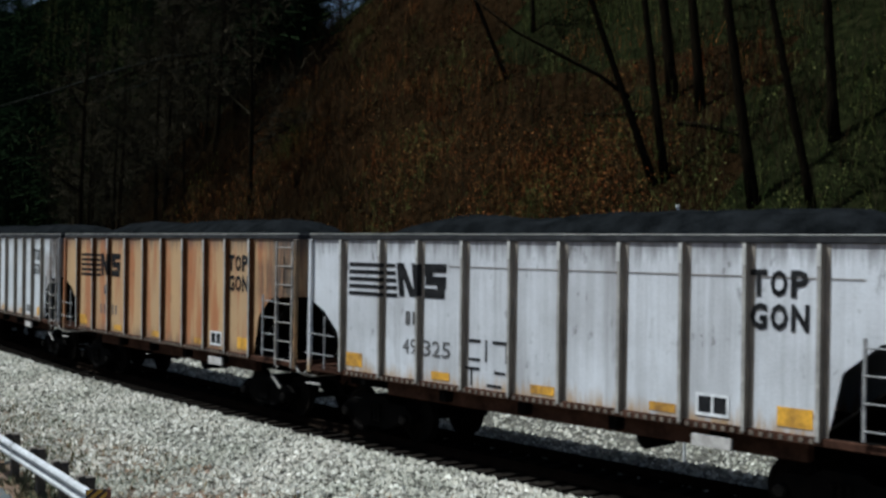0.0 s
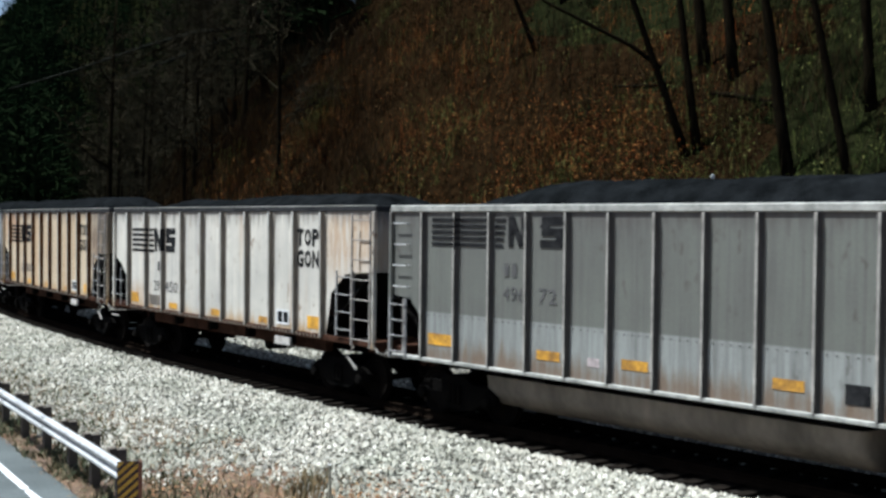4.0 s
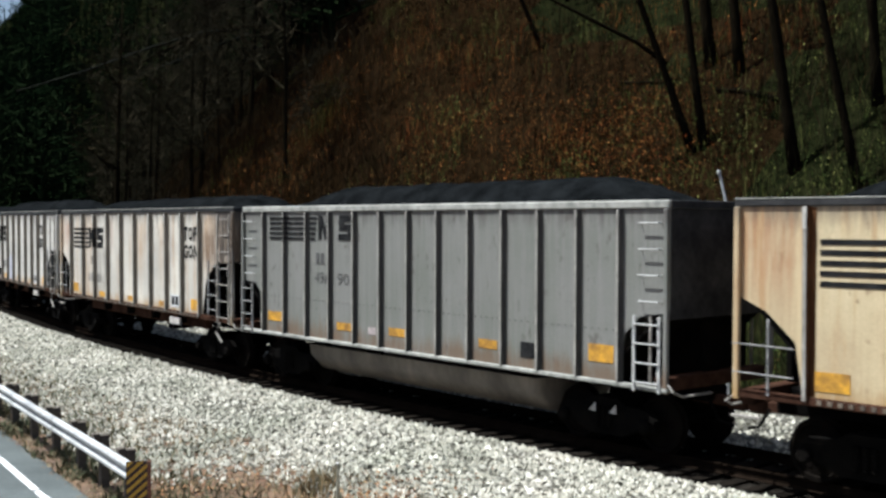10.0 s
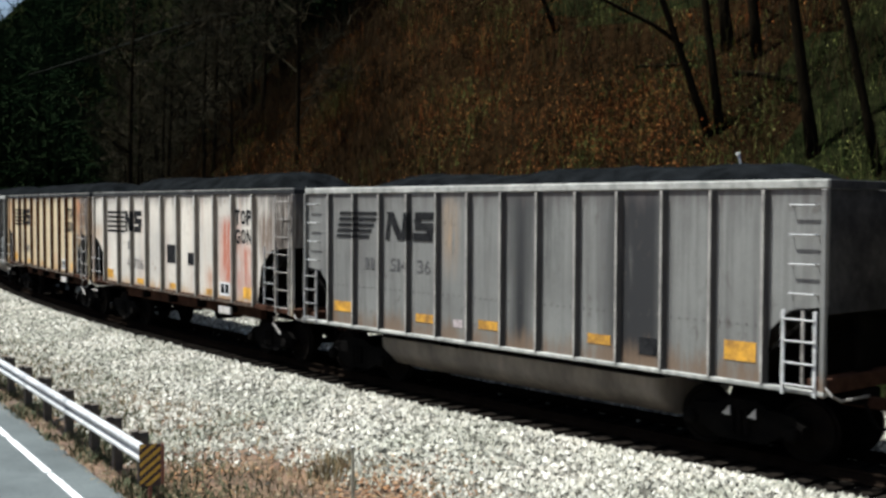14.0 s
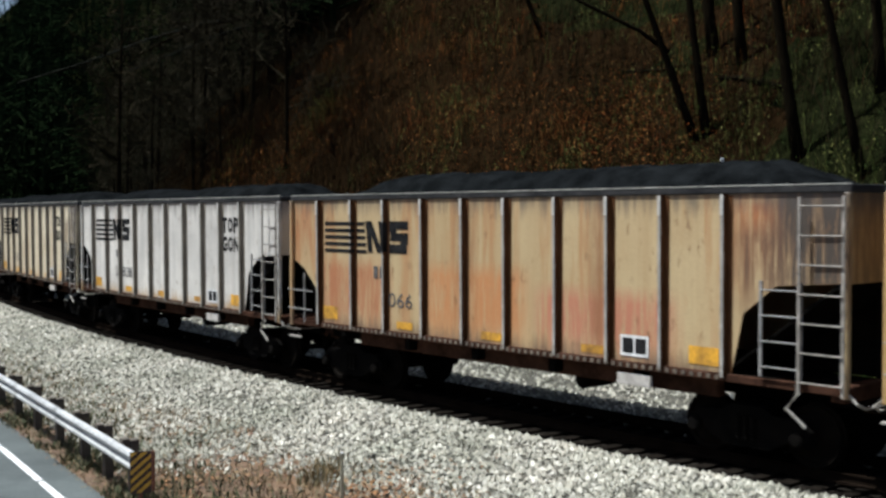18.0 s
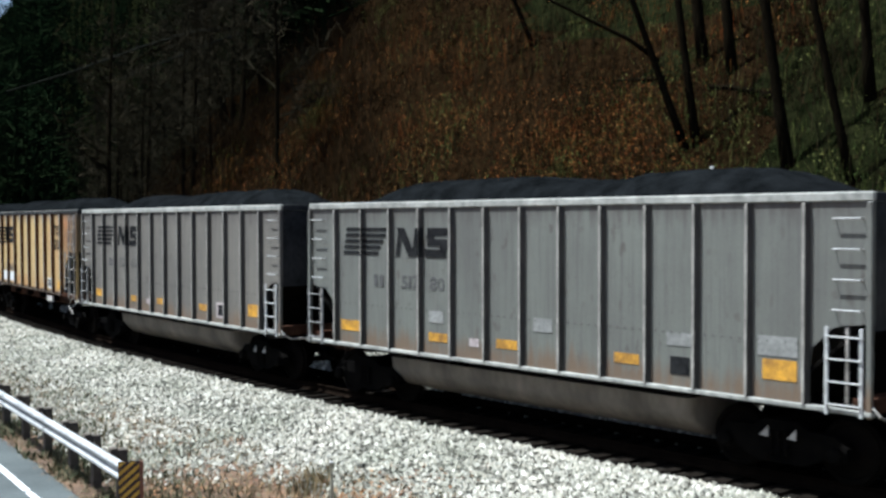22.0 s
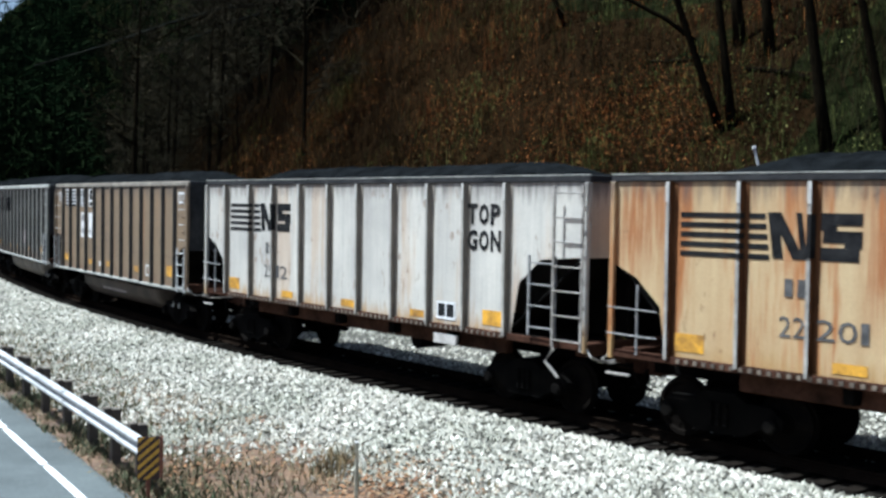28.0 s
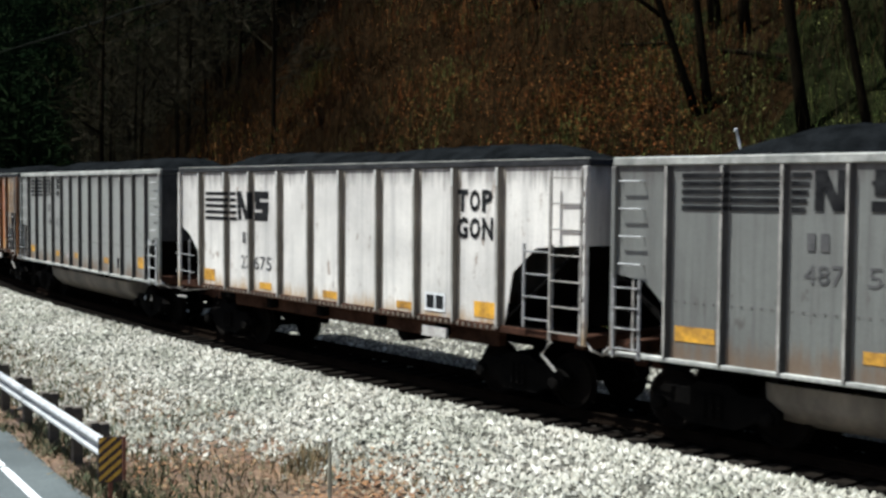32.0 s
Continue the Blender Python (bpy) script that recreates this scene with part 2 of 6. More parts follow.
        nt.links.new(away.outputs[0], total.inputs[0])
        nt.links.new(drip, total.inputs[1])
        c = mix(nt, ramp(nt, total.outputs[0], [(0.58, 0.0), (0.86, power)]), c, tone)
    c = mix(nt, 1.0, c, ramp(nt, fine, [(0.3, 0.86), (0.7, 1.0)]), "MULTIPLY")
    nt.links.new(c, b.inputs["Base Color"])
    bump(nt, b, cloud, 0.25, 0.03)
    return m


# blacker than any grime, so that undersides read as deep shade
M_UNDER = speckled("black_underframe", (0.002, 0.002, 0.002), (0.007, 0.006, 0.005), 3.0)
M_BROWNBEAM = speckled("brown_sooty_beam", (0.022, 0.012, 0.008), (0.085, 0.042, 0.027), 2.0)
# rail colour lowered to near black to carry the shade beneath the train
M_STEELRAIL = speckled("rusty_rail_steel", (0.006, 0.00432, 0.00312), (0.0144, 0.01008, 0.0072), 3.0, 0.6)
M_CHORD_PALE = speckled("dusty_olive_steel", (0.187, 0.189, 0.168), (0.425, 0.42, 0.376), 1.6)
M_FADED = speckled("faded_pink_placard", (0.32, 0.27, 0.26), (0.56, 0.48, 0.46), 4.0)
M_CHORD_TAN = speckled("dusty_tan_steel", (0.11, 0.095, 0.075), (0.27, 0.24, 0.19), 1.6)
M_RIVET = speckled("grimy_tan_rivet_heads", (0.05, 0.038, 0.027), (0.21, 0.17, 0.125), 1.4)
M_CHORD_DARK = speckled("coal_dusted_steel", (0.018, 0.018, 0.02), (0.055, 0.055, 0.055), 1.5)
M_COAL = speckled("loose_coal", (0.0028, 0.0032, 0.0034), (0.0105, 0.0118, 0.0126), 2.2, 0.55, 9.0, 1.0)
M_WHITE = speckled("faded_white_marking", (0.55, 0.55, 0.54), (0.8, 0.8, 0.78), 3.0)
M_LADDER = speckled("scuffed_grimy_steel", (0.145, 0.132, 0.113), (0.40, 0.37, 0.33), 3.0)
M_GRABPALE = speckled("dusty_grey_steel", (0.34, 0.34, 0.3276), (0.612, 0.612, 0.588), 5.0)
M_GRAB = speckled("grey_grab_steel", (0.12, 0.12, 0.115), (0.34, 0.33, 0.32), 5.0)
M_INK = speckled("black_marking", (0.008, 0.008, 0.009), (0.03, 0.03, 0.03), 4.0, 0.7)
M_YELLOW = speckled("grimy_yellow_reflective_sheet", (0.22, 0.11, 0.03), (0.80, 0.42, 0.03), 3.2, 0.5, 5.0)
# tie tone also includes the shade of the cars overhead
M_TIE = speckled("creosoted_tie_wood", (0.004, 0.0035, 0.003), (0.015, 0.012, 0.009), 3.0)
M_DIRT = speckled("brown_gravelly_soil", (0.05, 0.032, 0.02), (0.20, 0.118, 0.062), 1.1, 0.95, 9.0, 0.7)
# darker than leaf mould itself: tree shade is mixed into this colour
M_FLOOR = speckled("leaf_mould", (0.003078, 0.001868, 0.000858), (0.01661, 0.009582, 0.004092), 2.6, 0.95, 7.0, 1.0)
M_ROAD = speckled("grey_asphalt", (0.03978, 0.04805, 0.04641), (0.08288, 0.0961, 0.09282), 0.6, 0.9, 45.0, 0.3)
M_LINE = speckled("white_road_paint", (0.6, 0.6, 0.58), (0.8, 0.8, 0.78), 2.0)
M_GALV = speckled("galvanised_steel", (0.36, 0.36, 0.35), (0.58, 0.58, 0.56), 1.5, 0.5, metal=0.35)
M_POST = speckled("weathered_post_wood", (0.05, 0.04, 0.03), (0.12, 0.10, 0.075), 6.0)
M_STAKE = speckled("bleached_stake_wood", (0.22, 0.21, 0.15), (0.42, 0.40, 0.30), 6.0)
# rear rib flanks: shade put into the colour, over some grime and rust
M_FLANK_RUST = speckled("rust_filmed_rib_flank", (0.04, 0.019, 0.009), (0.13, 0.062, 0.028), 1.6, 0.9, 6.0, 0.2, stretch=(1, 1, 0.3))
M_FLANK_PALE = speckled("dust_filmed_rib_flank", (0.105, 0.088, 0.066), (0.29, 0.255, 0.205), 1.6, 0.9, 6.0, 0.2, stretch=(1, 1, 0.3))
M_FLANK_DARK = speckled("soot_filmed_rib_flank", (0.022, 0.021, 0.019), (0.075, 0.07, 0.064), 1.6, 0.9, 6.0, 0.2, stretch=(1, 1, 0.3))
# rib faces and heads: wear, plus the lit edge as a paler colour
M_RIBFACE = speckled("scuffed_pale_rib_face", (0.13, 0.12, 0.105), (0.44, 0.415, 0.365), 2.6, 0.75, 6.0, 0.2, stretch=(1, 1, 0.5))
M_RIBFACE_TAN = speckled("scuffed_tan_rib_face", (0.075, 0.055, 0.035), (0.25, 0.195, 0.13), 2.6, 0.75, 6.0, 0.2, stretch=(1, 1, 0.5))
M_PALELIMB = speckled("lichened_grey_bark", (0.008, 0.0085, 0.007), (0.026, 0.027, 0.021), 3.0, 0.95, 6.0, 0.6)
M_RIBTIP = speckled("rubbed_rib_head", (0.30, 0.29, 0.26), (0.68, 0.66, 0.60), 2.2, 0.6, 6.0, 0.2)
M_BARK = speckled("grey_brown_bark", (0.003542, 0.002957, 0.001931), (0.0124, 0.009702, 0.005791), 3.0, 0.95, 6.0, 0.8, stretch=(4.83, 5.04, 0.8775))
M_STONE = island("crushed_limestone", [(0.06563, 0.06008, 0.04606), (0.2188, 0.2096, 0.1715), (0.3282, 0.3189, 0.2677), (0.3609, 0.3387, 0.2784), (0.4375, 0.4259, 0.3641), (0.2625, 0.2512, 0.2142), (0.6563, 0.6336, 0.5569)], 0.9, None, 0.55)
M_BALLAST = speckled("ballast_bed", (0.03, 0.0275, 0.01935), (0.1, 0.0925, 0.0675), 9.0, 0.95, 6.0, 0.8)
# dark green floor; its colour also holds the shade of the woods
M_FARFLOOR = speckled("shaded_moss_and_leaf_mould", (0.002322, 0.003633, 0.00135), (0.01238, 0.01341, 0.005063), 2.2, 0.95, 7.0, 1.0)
# dark from coal dust and from train shade worked into the colour
M_DARKBED = speckled("coal_dusted_ballast", (0.006, 0.005, 0.004), (0.03, 0.0265, 0.022), 7.0, 0.95, 6.0, 0.8)
M_LEAF = island("fallen_leaves", [(0.008415, 0.005019, 0.0024), (0.02524, 0.0138, 0.006005), (0.05051, 0.02761, 0.01201), (0.01684, 0.01129, 0.006005), (0.03368, 0.02258, 0.01001), (0.06478, 0.03027, 0.01044), (0.04209, 0.03262, 0.01601), (0.01347, 0.008779, 0.004003), (0.08841, 0.0715, 0.03917)], 0.85, 0.13, 0.45, 0.28)
M_RUSSET = island("russet_leaves", [(0.03222, 0.009667, 0.003591), (0.07733, 0.02071, 0.006284), (0.1289, 0.04489, 0.01257), (0.058, 0.02762, 0.008977), (0.2191, 0.1036, 0.03143), (0.1031, 0.02762, 0.01077)], 0.85)
M_GREEN = island("evergreen_leaves", [(0.01694, 0.03009, 0.009493), (0.04232, 0.06617, 0.01898), (0.06369, 0.0798, 0.02698)], 0.7)
M_TWIG = island("bare_twigs", [(0.004709, 0.004369, 0.002528), (0.01199, 0.009926, 0.005618), (0.0508, 0.0408, 0.0216)], 0.95)
M_DIMTWIG = island("dim_bare_twigs", [(0.005, 0.0048, 0.0028), (0.0125, 0.011, 0.0063), (0.033, 0.0272, 0.0158)], 0.95)
M_CANE = island("bare_canes", [(0.0026, 0.0017, 0.0008), (0.0062, 0.0038, 0.0017), (0.0125, 0.0075, 0.0032), (0.034, 0.0205, 0.0088)], 0.95)
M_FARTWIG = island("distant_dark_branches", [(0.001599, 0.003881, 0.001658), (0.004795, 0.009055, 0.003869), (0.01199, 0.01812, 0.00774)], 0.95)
M_DRYLEAF = island("dry_leaf_bits", [(0.0375, 0.0234, 0.0112), (0.09, 0.0546, 0.024), (0.15, 0.0936, 0.044), (0.075, 0.0663, 0.032), (0.225, 0.1872, 0.112), (0.12, 0.0429, 0.02)], 0.9)
M_OLIVE = island("olive_and_tan_brush", [(0.01094, 0.01512, 0.00405), (0.02733, 0.03672, 0.00972), (0.05468, 0.0594, 0.0162), (0.09117, 0.0918, 0.02754), (0.02551, 0.03888, 0.01134), (0.1215, 0.1152, 0.0405)], 0.9)
M_ORANGELEAF = island("bright_fallen_leaves", [(0.144, 0.06, 0.02), (0.216, 0.104, 0.035), (0.0936, 0.04, 0.018), (0.2448, 0.152, 0.07), (0.1296, 0.088, 0.05)], 0.85)
M_WEED = island("rank_green_weeds", [(0.02, 0.028, 0.010), (0.04, 0.055, 0.018), (0.075, 0.07, 0.03), (0.12, 0.09, 0.045)], 0.9)
M_STRAW = island("dead_grass", [(0.05, 0.05, 0.02), (0.12, 0.09, 0.04), (0.26, 0.18, 0.085)], 0.95)


def dull(m, level=0.12):
    m.node_tree.nodes["Principled BSDF"].inputs["Specular IOR Level"].default_value = level


for _m in (M_COAL, M_FLOOR, M_FARFLOOR, M_BARK, M_LEAF, M_RUSSET, M_GREEN, M_TWIG, M_FARTWIG, M_OLIVE, M_STEELRAIL, M_DARKBED):
    dull(_m, 0.0)
for _m in (M_CANE, M_DIMTWIG, M_PALELIMB, M_FLANK_RUST, M_UNDER, M_BROWNBEAM, M_CHORD_DARK, M_TIE, M_INK):
    dull(_m, 0.02)


# ---- building helpers ----
def link_mesh(name, bm_or_mesh, mats, parent=None, smooth_faces=False):
    if isinstance(bm_or_mesh, bmesh.types.BMesh):
        me = bpy.data.meshes.new(name)
        bm_or_mesh.normal_update()
        bm_or_mesh.to_mesh(me)
        bm_or_mesh.free()
    else:
        me = bm_or_mesh
    if not me.materials:
        for m in (mats if isinstance(mats, (list, tuple)) else [mats]):
            me.materials.append(m)
    if smooth_faces:
        me.polygons.foreach_set("use_smooth", [True] * len(me.polygons))
    ob = new(name, me)
    ob.parent = parent
    return ob


def part(name, bm, mat, parent, label="", smooth_faces=False):
    ob = link_mesh(name, bm, mat, parent, smooth_faces)
    if label:
        ob["label"] = label
    return ob


def again(ob, x=0.0, y=0.0, z=0.0, m=None):
    """The same mesh once more under the same parent."""
    o = ob.copy()
    scene.collection.objects.link(o)
    o.matrix_basis = (m or Matrix.Translation((x, y, z))) @ ob.matrix_basis
    return o


def box(bm, x0, x1, y0, y1, z0, z1, bev=0.0):
    r = bmesh.ops.create_cube(bm, size=1.0)
    vs = r["verts"]
    for v in vs:
        v.co = Vector((x0 if v.co.x < 0 else x1, y0 if v.co.y < 0 else y1, z0 if v.co.z < 0 else z1))
    if bev:
        es = {e for v in vs for e in v.link_edges}
        bmesh.ops.bevel(bm, geom=list(es), offset=bev, segments=1, affect="EDGES")
    return bm


def boxed(x0, x1, y0, y1, z0, z1, bev=0.0):
    return box(bmesh.new(), x0, x1, y0, y1, z0, z1, bev)


def plate(pts, y0, y1, bm=None):
    """A sheet with outline pts (x, z), from y0 to y1."""
    bm = bm or bmesh.new()
    a = [bm.verts.new((x, y0, z)) for x, z in pts]
    b = [bm.verts.new((x, y1, z)) for x, z in pts]
    n = len(pts)
    bm.faces.new(a)
    bm.faces.new(b[::-1])
    for i in range(n):
        bm.faces.new((a[i], b[i], b[(i + 1) % n], a[(i + 1) % n]))
    bmesh.ops.recalc_face_normals(bm, faces=bm.faces)
    return bm


def tube(bm, pts, radii, sides=6, cap=True):
    """A round bar along pts."""
    rings = []
    for i, p in enumerate(pts):
        p = Vector(p)
        q = Vector(pts[min(i + 1, len(pts) - 1)]) - Vector(pts[max(i - 1, 0)])
        q.normalize()
        a = q.cross(Vector((0, 0, 1)))
        if a.length < 1e-3:
            a = q.cross(Vector((0, 1, 0)))
        a.normalize()
        b = q.cross(a)
        r = radii[i] if isinstance(radii, (list, tuple)) else radii
        rings.append([bm.verts.new(p + (a * math.cos(k * math.tau / sides) + b * math.sin(k * math.tau / sides)) * r) for k in range(sides)])
    for r0, r1 in zip(rings, rings[1:]):
        for k in range(sides):
            bm.faces.new((r0[k], r0[(k + 1) % sides], r1[(k + 1) % sides], r1[k]))
    if cap:
        bm.faces.new(rings[0][::-1])
        bm.faces.new(rings[-1])
    return bm


def lathe(bm, profile, axis_y0, sides=20, x=0.0, z=0.0):
    """A turned body about an axis along y: profile of (radius, y)."""
    rings = []
    for r, y in profile:
        rings.append([bm.verts.new((x + r * math.cos(k * math.tau / sides), axis_y0 + y, z + r * math.sin(k * math.tau / sides))) for k in range(sides)])
    for r0, r1 in zip(rings, rings[1:]):
        for k in range(sides):
            bm.faces.new((r0[k], r0[(k + 1) % sides], r1[(k + 1) % sides], r1[k]))
    bm.faces.new(rings[0][::-1])
    bm.faces.new(rings[-1])
    bmesh.ops.recalc_face_normals(bm, faces=bm.faces)
    return bm


def thing(name, label, category, group="", kind=""):
    return tagged(new(name), label, category, group, kind)


def pieces_mesh(name, verts, faces, mat):
    me = bpy.data.meshes.new(name)
    me.from_pydata(verts, [], faces)
    me.materials.append(mat)
    return me


LETTERS = {}


def letters(text, x0, x1, z0, z1, y, bold=0.022):
    """Flat lettering that fills the box from x0 (its left, as read) to x1 and z0 to z1, on a side that faces +y."""
    if (text, bold) not in LETTERS:
        cu = bpy.data.curves.new("lettering", "FONT")
        cu.body, cu.extrude, cu.resolution_u, cu.offset = text, 0.0, 2, bold
        ob = new("lettering", cu)
        dg = bpy.context.evaluated_depsgraph_get()
        me = bpy.data.meshes.new_from_object(ob.evaluated_get(dg))
        bpy.data.objects.remove(ob)
        LETTERS[(text, bold)] = ([tuple(v.co) for v in me.vertices], [tuple(p.vertices) for p in me.polygons])
        bpy.data.meshes.remove(me)
    vs, fs = LETTERS[(text, bold)]
    ax, bx = min(v[0] for v in vs), max(v[0] for v in vs)
    az, bz = min(v[1] for v in vs), max(v[1] for v in vs)
    bm = bmesh.new()
    out = [bm.verts.new((x0 + (v[0] - ax) / (bx - ax) * (x1 - x0), y, z0 + (v[1] - az) / (bz - az) * (z1 - z0))) for v in vs]
    for f in fs:
        try:
            bm.faces.new([out[i] for i in f])
        except ValueError:
            pass
    bmesh.ops.recalc_face_normals(bm, faces=bm.faces)
    return bm


# ---- ground, road, railway ----
def grid_sheet(name, us, vs, place, mat):
    verts = [place(u, v) for u in us for v in vs]
    k = len(vs)
    faces = [(i * k + j, i * k + j + 1, (i + 1) * k + j + 1, (i + 1) * k + j) for i in range(len(us) - 1) for j in range(k - 1)]
    me = pieces_mesh(name, verts, faces, mat)
    bm = bmesh.new()
    bm.from_mesh(me)
    bmesh.ops.recalc_face_normals(bm, faces=bm.faces)
    if sum(f.normal.z for f in bm.faces) < 0:
        bmesh.ops.reverse_faces(bm, faces=bm.faces)
    bm.to_mesh(me)
    bm.free()
    ob = link_mesh(name, me, mat, None, True)
    return ob


def spaced(a, b, step):
    k = max(1, round((b - a) / step))
    return [a + (b - a) * i / k for i in range(k + 1)]


def build_ground():
    ss = [-900, -500, -250, -140, -90] + spaced(-60, 110, 1.3) + [118] + spaced(126, 310, 9.0) + [350, 420, 620, 900]
    oo = [-900, -600, -400, -280, -200, -150, -115, -90, -72, -58, -46, -37, -30, -24, -19, -15, -12] + spaced(-9.5, 5, 0.45) + spaced(5.6, 46, 1.1) + [51, 58, 68, 80, 95, 112, 130, 150, 170, 190, 206]

    def place(s, o):
        x, y, _ = track(s, o)
        return x, y, ground_z(x, y)

    g = grid_sheet("ground", ss, oo, place, M_DIRT)
    tagged(g, "brown soil, ballast bed and leaf-strewn wooded hillside", "ground", kind="structure")
    g.data.materials.append(M_BALLAST)
    g.data.materials.append(M_FLOOR)
    g.data.materials.append(M_DARKBED)
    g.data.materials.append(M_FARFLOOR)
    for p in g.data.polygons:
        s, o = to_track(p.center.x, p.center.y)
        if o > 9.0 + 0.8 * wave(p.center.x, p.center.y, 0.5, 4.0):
            # the upper slope switches to the darker floor, standing in for tree shade
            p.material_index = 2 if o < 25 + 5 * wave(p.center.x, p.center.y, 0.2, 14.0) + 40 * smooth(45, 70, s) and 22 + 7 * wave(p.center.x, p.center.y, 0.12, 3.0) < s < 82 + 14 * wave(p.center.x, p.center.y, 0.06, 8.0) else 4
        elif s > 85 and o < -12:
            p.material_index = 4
        # bed under the cars: coal dust with the train's shade painted in
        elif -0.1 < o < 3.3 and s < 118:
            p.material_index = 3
        elif o > -3.6 + 0.7 * wave(p.center.x, p.center.y, 0.6):
            p.material_index = 1
    xs, ws = spaced(-40, 72, 0.8), [0.17, 0.24, 0.35] + spaced(0.6, 4.6, 0.5)
    r = grid_sheet("road", xs, ws, lambda a, w: (*road(a, w + (0.12 * wave(a, 0, 0.9, 3.0) if w < 0.2 else 0)), -0.985 + 0.004 * wave(a, w, 0.7) - (0.03 if w < 0.2 else 0)), M_ROAD)
    tagged(r, "grey worn asphalt road surface with gravelly edge", "road", kind="structure")
    # the painted edge line, broken into worn lengths
    k = 0
    for a0 in range(-38, 60, 3):
        bm = bmesh.new()
        w0 = 0.80
        for i in range(6):
            a = a0 + i * 0.5
            p, q = road(a + 0.02, w0 + 0.012 * wave(a, 1, 2)), road(a + 0.5, w0 + 0.012 * wave(a, 2, 2))
            p2, q2 = road(a + 0.02, w0 + 0.13), road(a + 0.5, w0 + 0.13)
            if (k + i) % 7 == 3:
                q, q2 = road(a + 0.42, w0 + 0.02), road(a + 0.40, w0 + 0.12)
            bm.faces.new([bm.verts.new((*v, -0.975)) for v in (p, q, q2, p2)])
        k += 6
        bmesh.ops.recalc_face_normals(bm, faces=bm.faces)
        ob = link_mesh("road_marking", bm, M_LINE)
        tagged(ob, "worn white edge line painted on the asphalt", "road marking", "edge line", "structure")


def build_track():
    t = thing("railway_track", "ballasted railway track with timber ties and steel rails", "railway track", kind="structure")
    for off in (1.55 - 0.76, 1.55 + 0.76):
        bm = bmesh.new()
        prof = [(-0.07, -0.18), (0.07, -0.18), (0.07, -0.165), (0.012, -0.14), (0.012, -0.045), (0.037, -0.03), (0.037, 0.0), (-0.037, 0.0), (-0.037, -0.03), (-0.012, -0.045), (-0.012, -0.14), (-0.07, -0.165)]
        rings = []
        for s in spaced(-60, 110, 2.0):
            rings.append([bm.verts.new((*track(s, off + a)[:2], RAIL_Z + z)) for a, z in prof])
        for r0, r1 in zip(rings, rings[1:]):
            for i in range(len(prof)):
                bm.faces.new((r0[i], r0[(i + 1) % len(prof)], r1[(i + 1) % len(prof)], r1[i]))
        bmesh.ops.recalc_face_normals(bm, faces=bm.faces)
        part("rail", bm, M_STEELRAIL, t, "rusty steel rail with a bright head")
    ties = []
    rnd = random.Random(5)
    for k in range(3):
        bm = boxed(-0.115, 0.115, -1.45, 1.45, -0.17, 0.0, 0.015)
        for v in bm.verts:
            v.co += Vector((rnd.uniform(-0.01, 0.01), rnd.uniform(-0.03, 0.03), rnd.uniform(-0.008, 0.006)))
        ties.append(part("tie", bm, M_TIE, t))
    for i, s in enumerate(spaced(-4, 92, 0.52)):
        x, y, h = track(s, 1.55 + rnd.uniform(-0.05, 0.05))
        o = ties[i] if i < 3 else ties[i % 3].copy()
        if i >= 3:
            scene.collection.objects.link(o)
        o.matrix_basis = pose(x, y, RAIL_Z - 0.185, 0, 0, math.degrees(h) + rnd.uniform(-1, 1))


def scatter_stones():
    """Crushed stone of the ballast, thick on the near shoulder and thinner in the soil."""
    rnd = random.Random(11)
    base = []
    for k in range(6):
        vs = [(math.cos(a) * rnd.uniform(0.7, 1.2), math.sin(a) * rnd.uniform(0.7, 1.2), rnd.uniform(-0.5, 0.3)) for a in (0.3, 1.7, 3.0, 4.4)]
        vs += [(rnd.uniform(-0.4, 0.4), rnd.uniform(-0.4, 0.4), rnd.uniform(0.6, 0.95)), (rnd.uniform(-0.4, 0.4), rnd.uniform(-0.4, 0.4), -0.7)]
        base.append(vs)
    fs = [(0, 1, 4), (1, 2, 4), (2, 3, 4), (3, 0, 4), (1, 0, 5), (2, 1, 5), (3, 2, 5), (0, 3, 5)]
    verts, faces = [], []
    for i in range(96000):
        s = 3 + 70 * rnd.random() ** 1.7
        o = rnd.uniform(-7.4, 0.02) if rnd.random() < 0.84 else rnd.uniform(2.3, 9.2)
        near, edge = 1 - smooth(16.5, 19.5, s), o + 0.5 * wave(s, o, 0.8, 14.0)
        if o < -3.4 and rnd.random() < 0.985 * near * smooth(-3.9, -4.6, edge) + 0.8 * (1 - near) * smooth(-5.2, -6.6, edge):
            continue
        x, y, _ = track(s, o)
        if (Vector((x, y)) - ROAD_A).dot(ROAD_L) > -0.45:
            continue
        r = rnd.uniform(0.030, 0.075) * (1.0 + 0.25 * (s > 30))
        a = rnd.uniform(0, math.tau)
        ca, sa = math.cos(a) * r, math.sin(a) * r
        z = ground_z(x, y) + r * 0.42
        b = len(verts)
        tz = r * rnd.uniform(0.75, 1.25)
        for vx, vy, vz in base[i % 6]:
            verts.append((x + vx * ca - vy * sa, y + vx * sa + vy * ca, z + vz * tz))
        faces += [(p + b, q + b, u + b) for p, q, u in fs]
    ob = link_mesh("ballast_stones", pieces_mesh("ballast_stones", verts, faces, M_STONE), M_STONE)
    tagged(ob, "pale grey crushed stone ballast heaped beside the track", "ballast", kind="stuff")


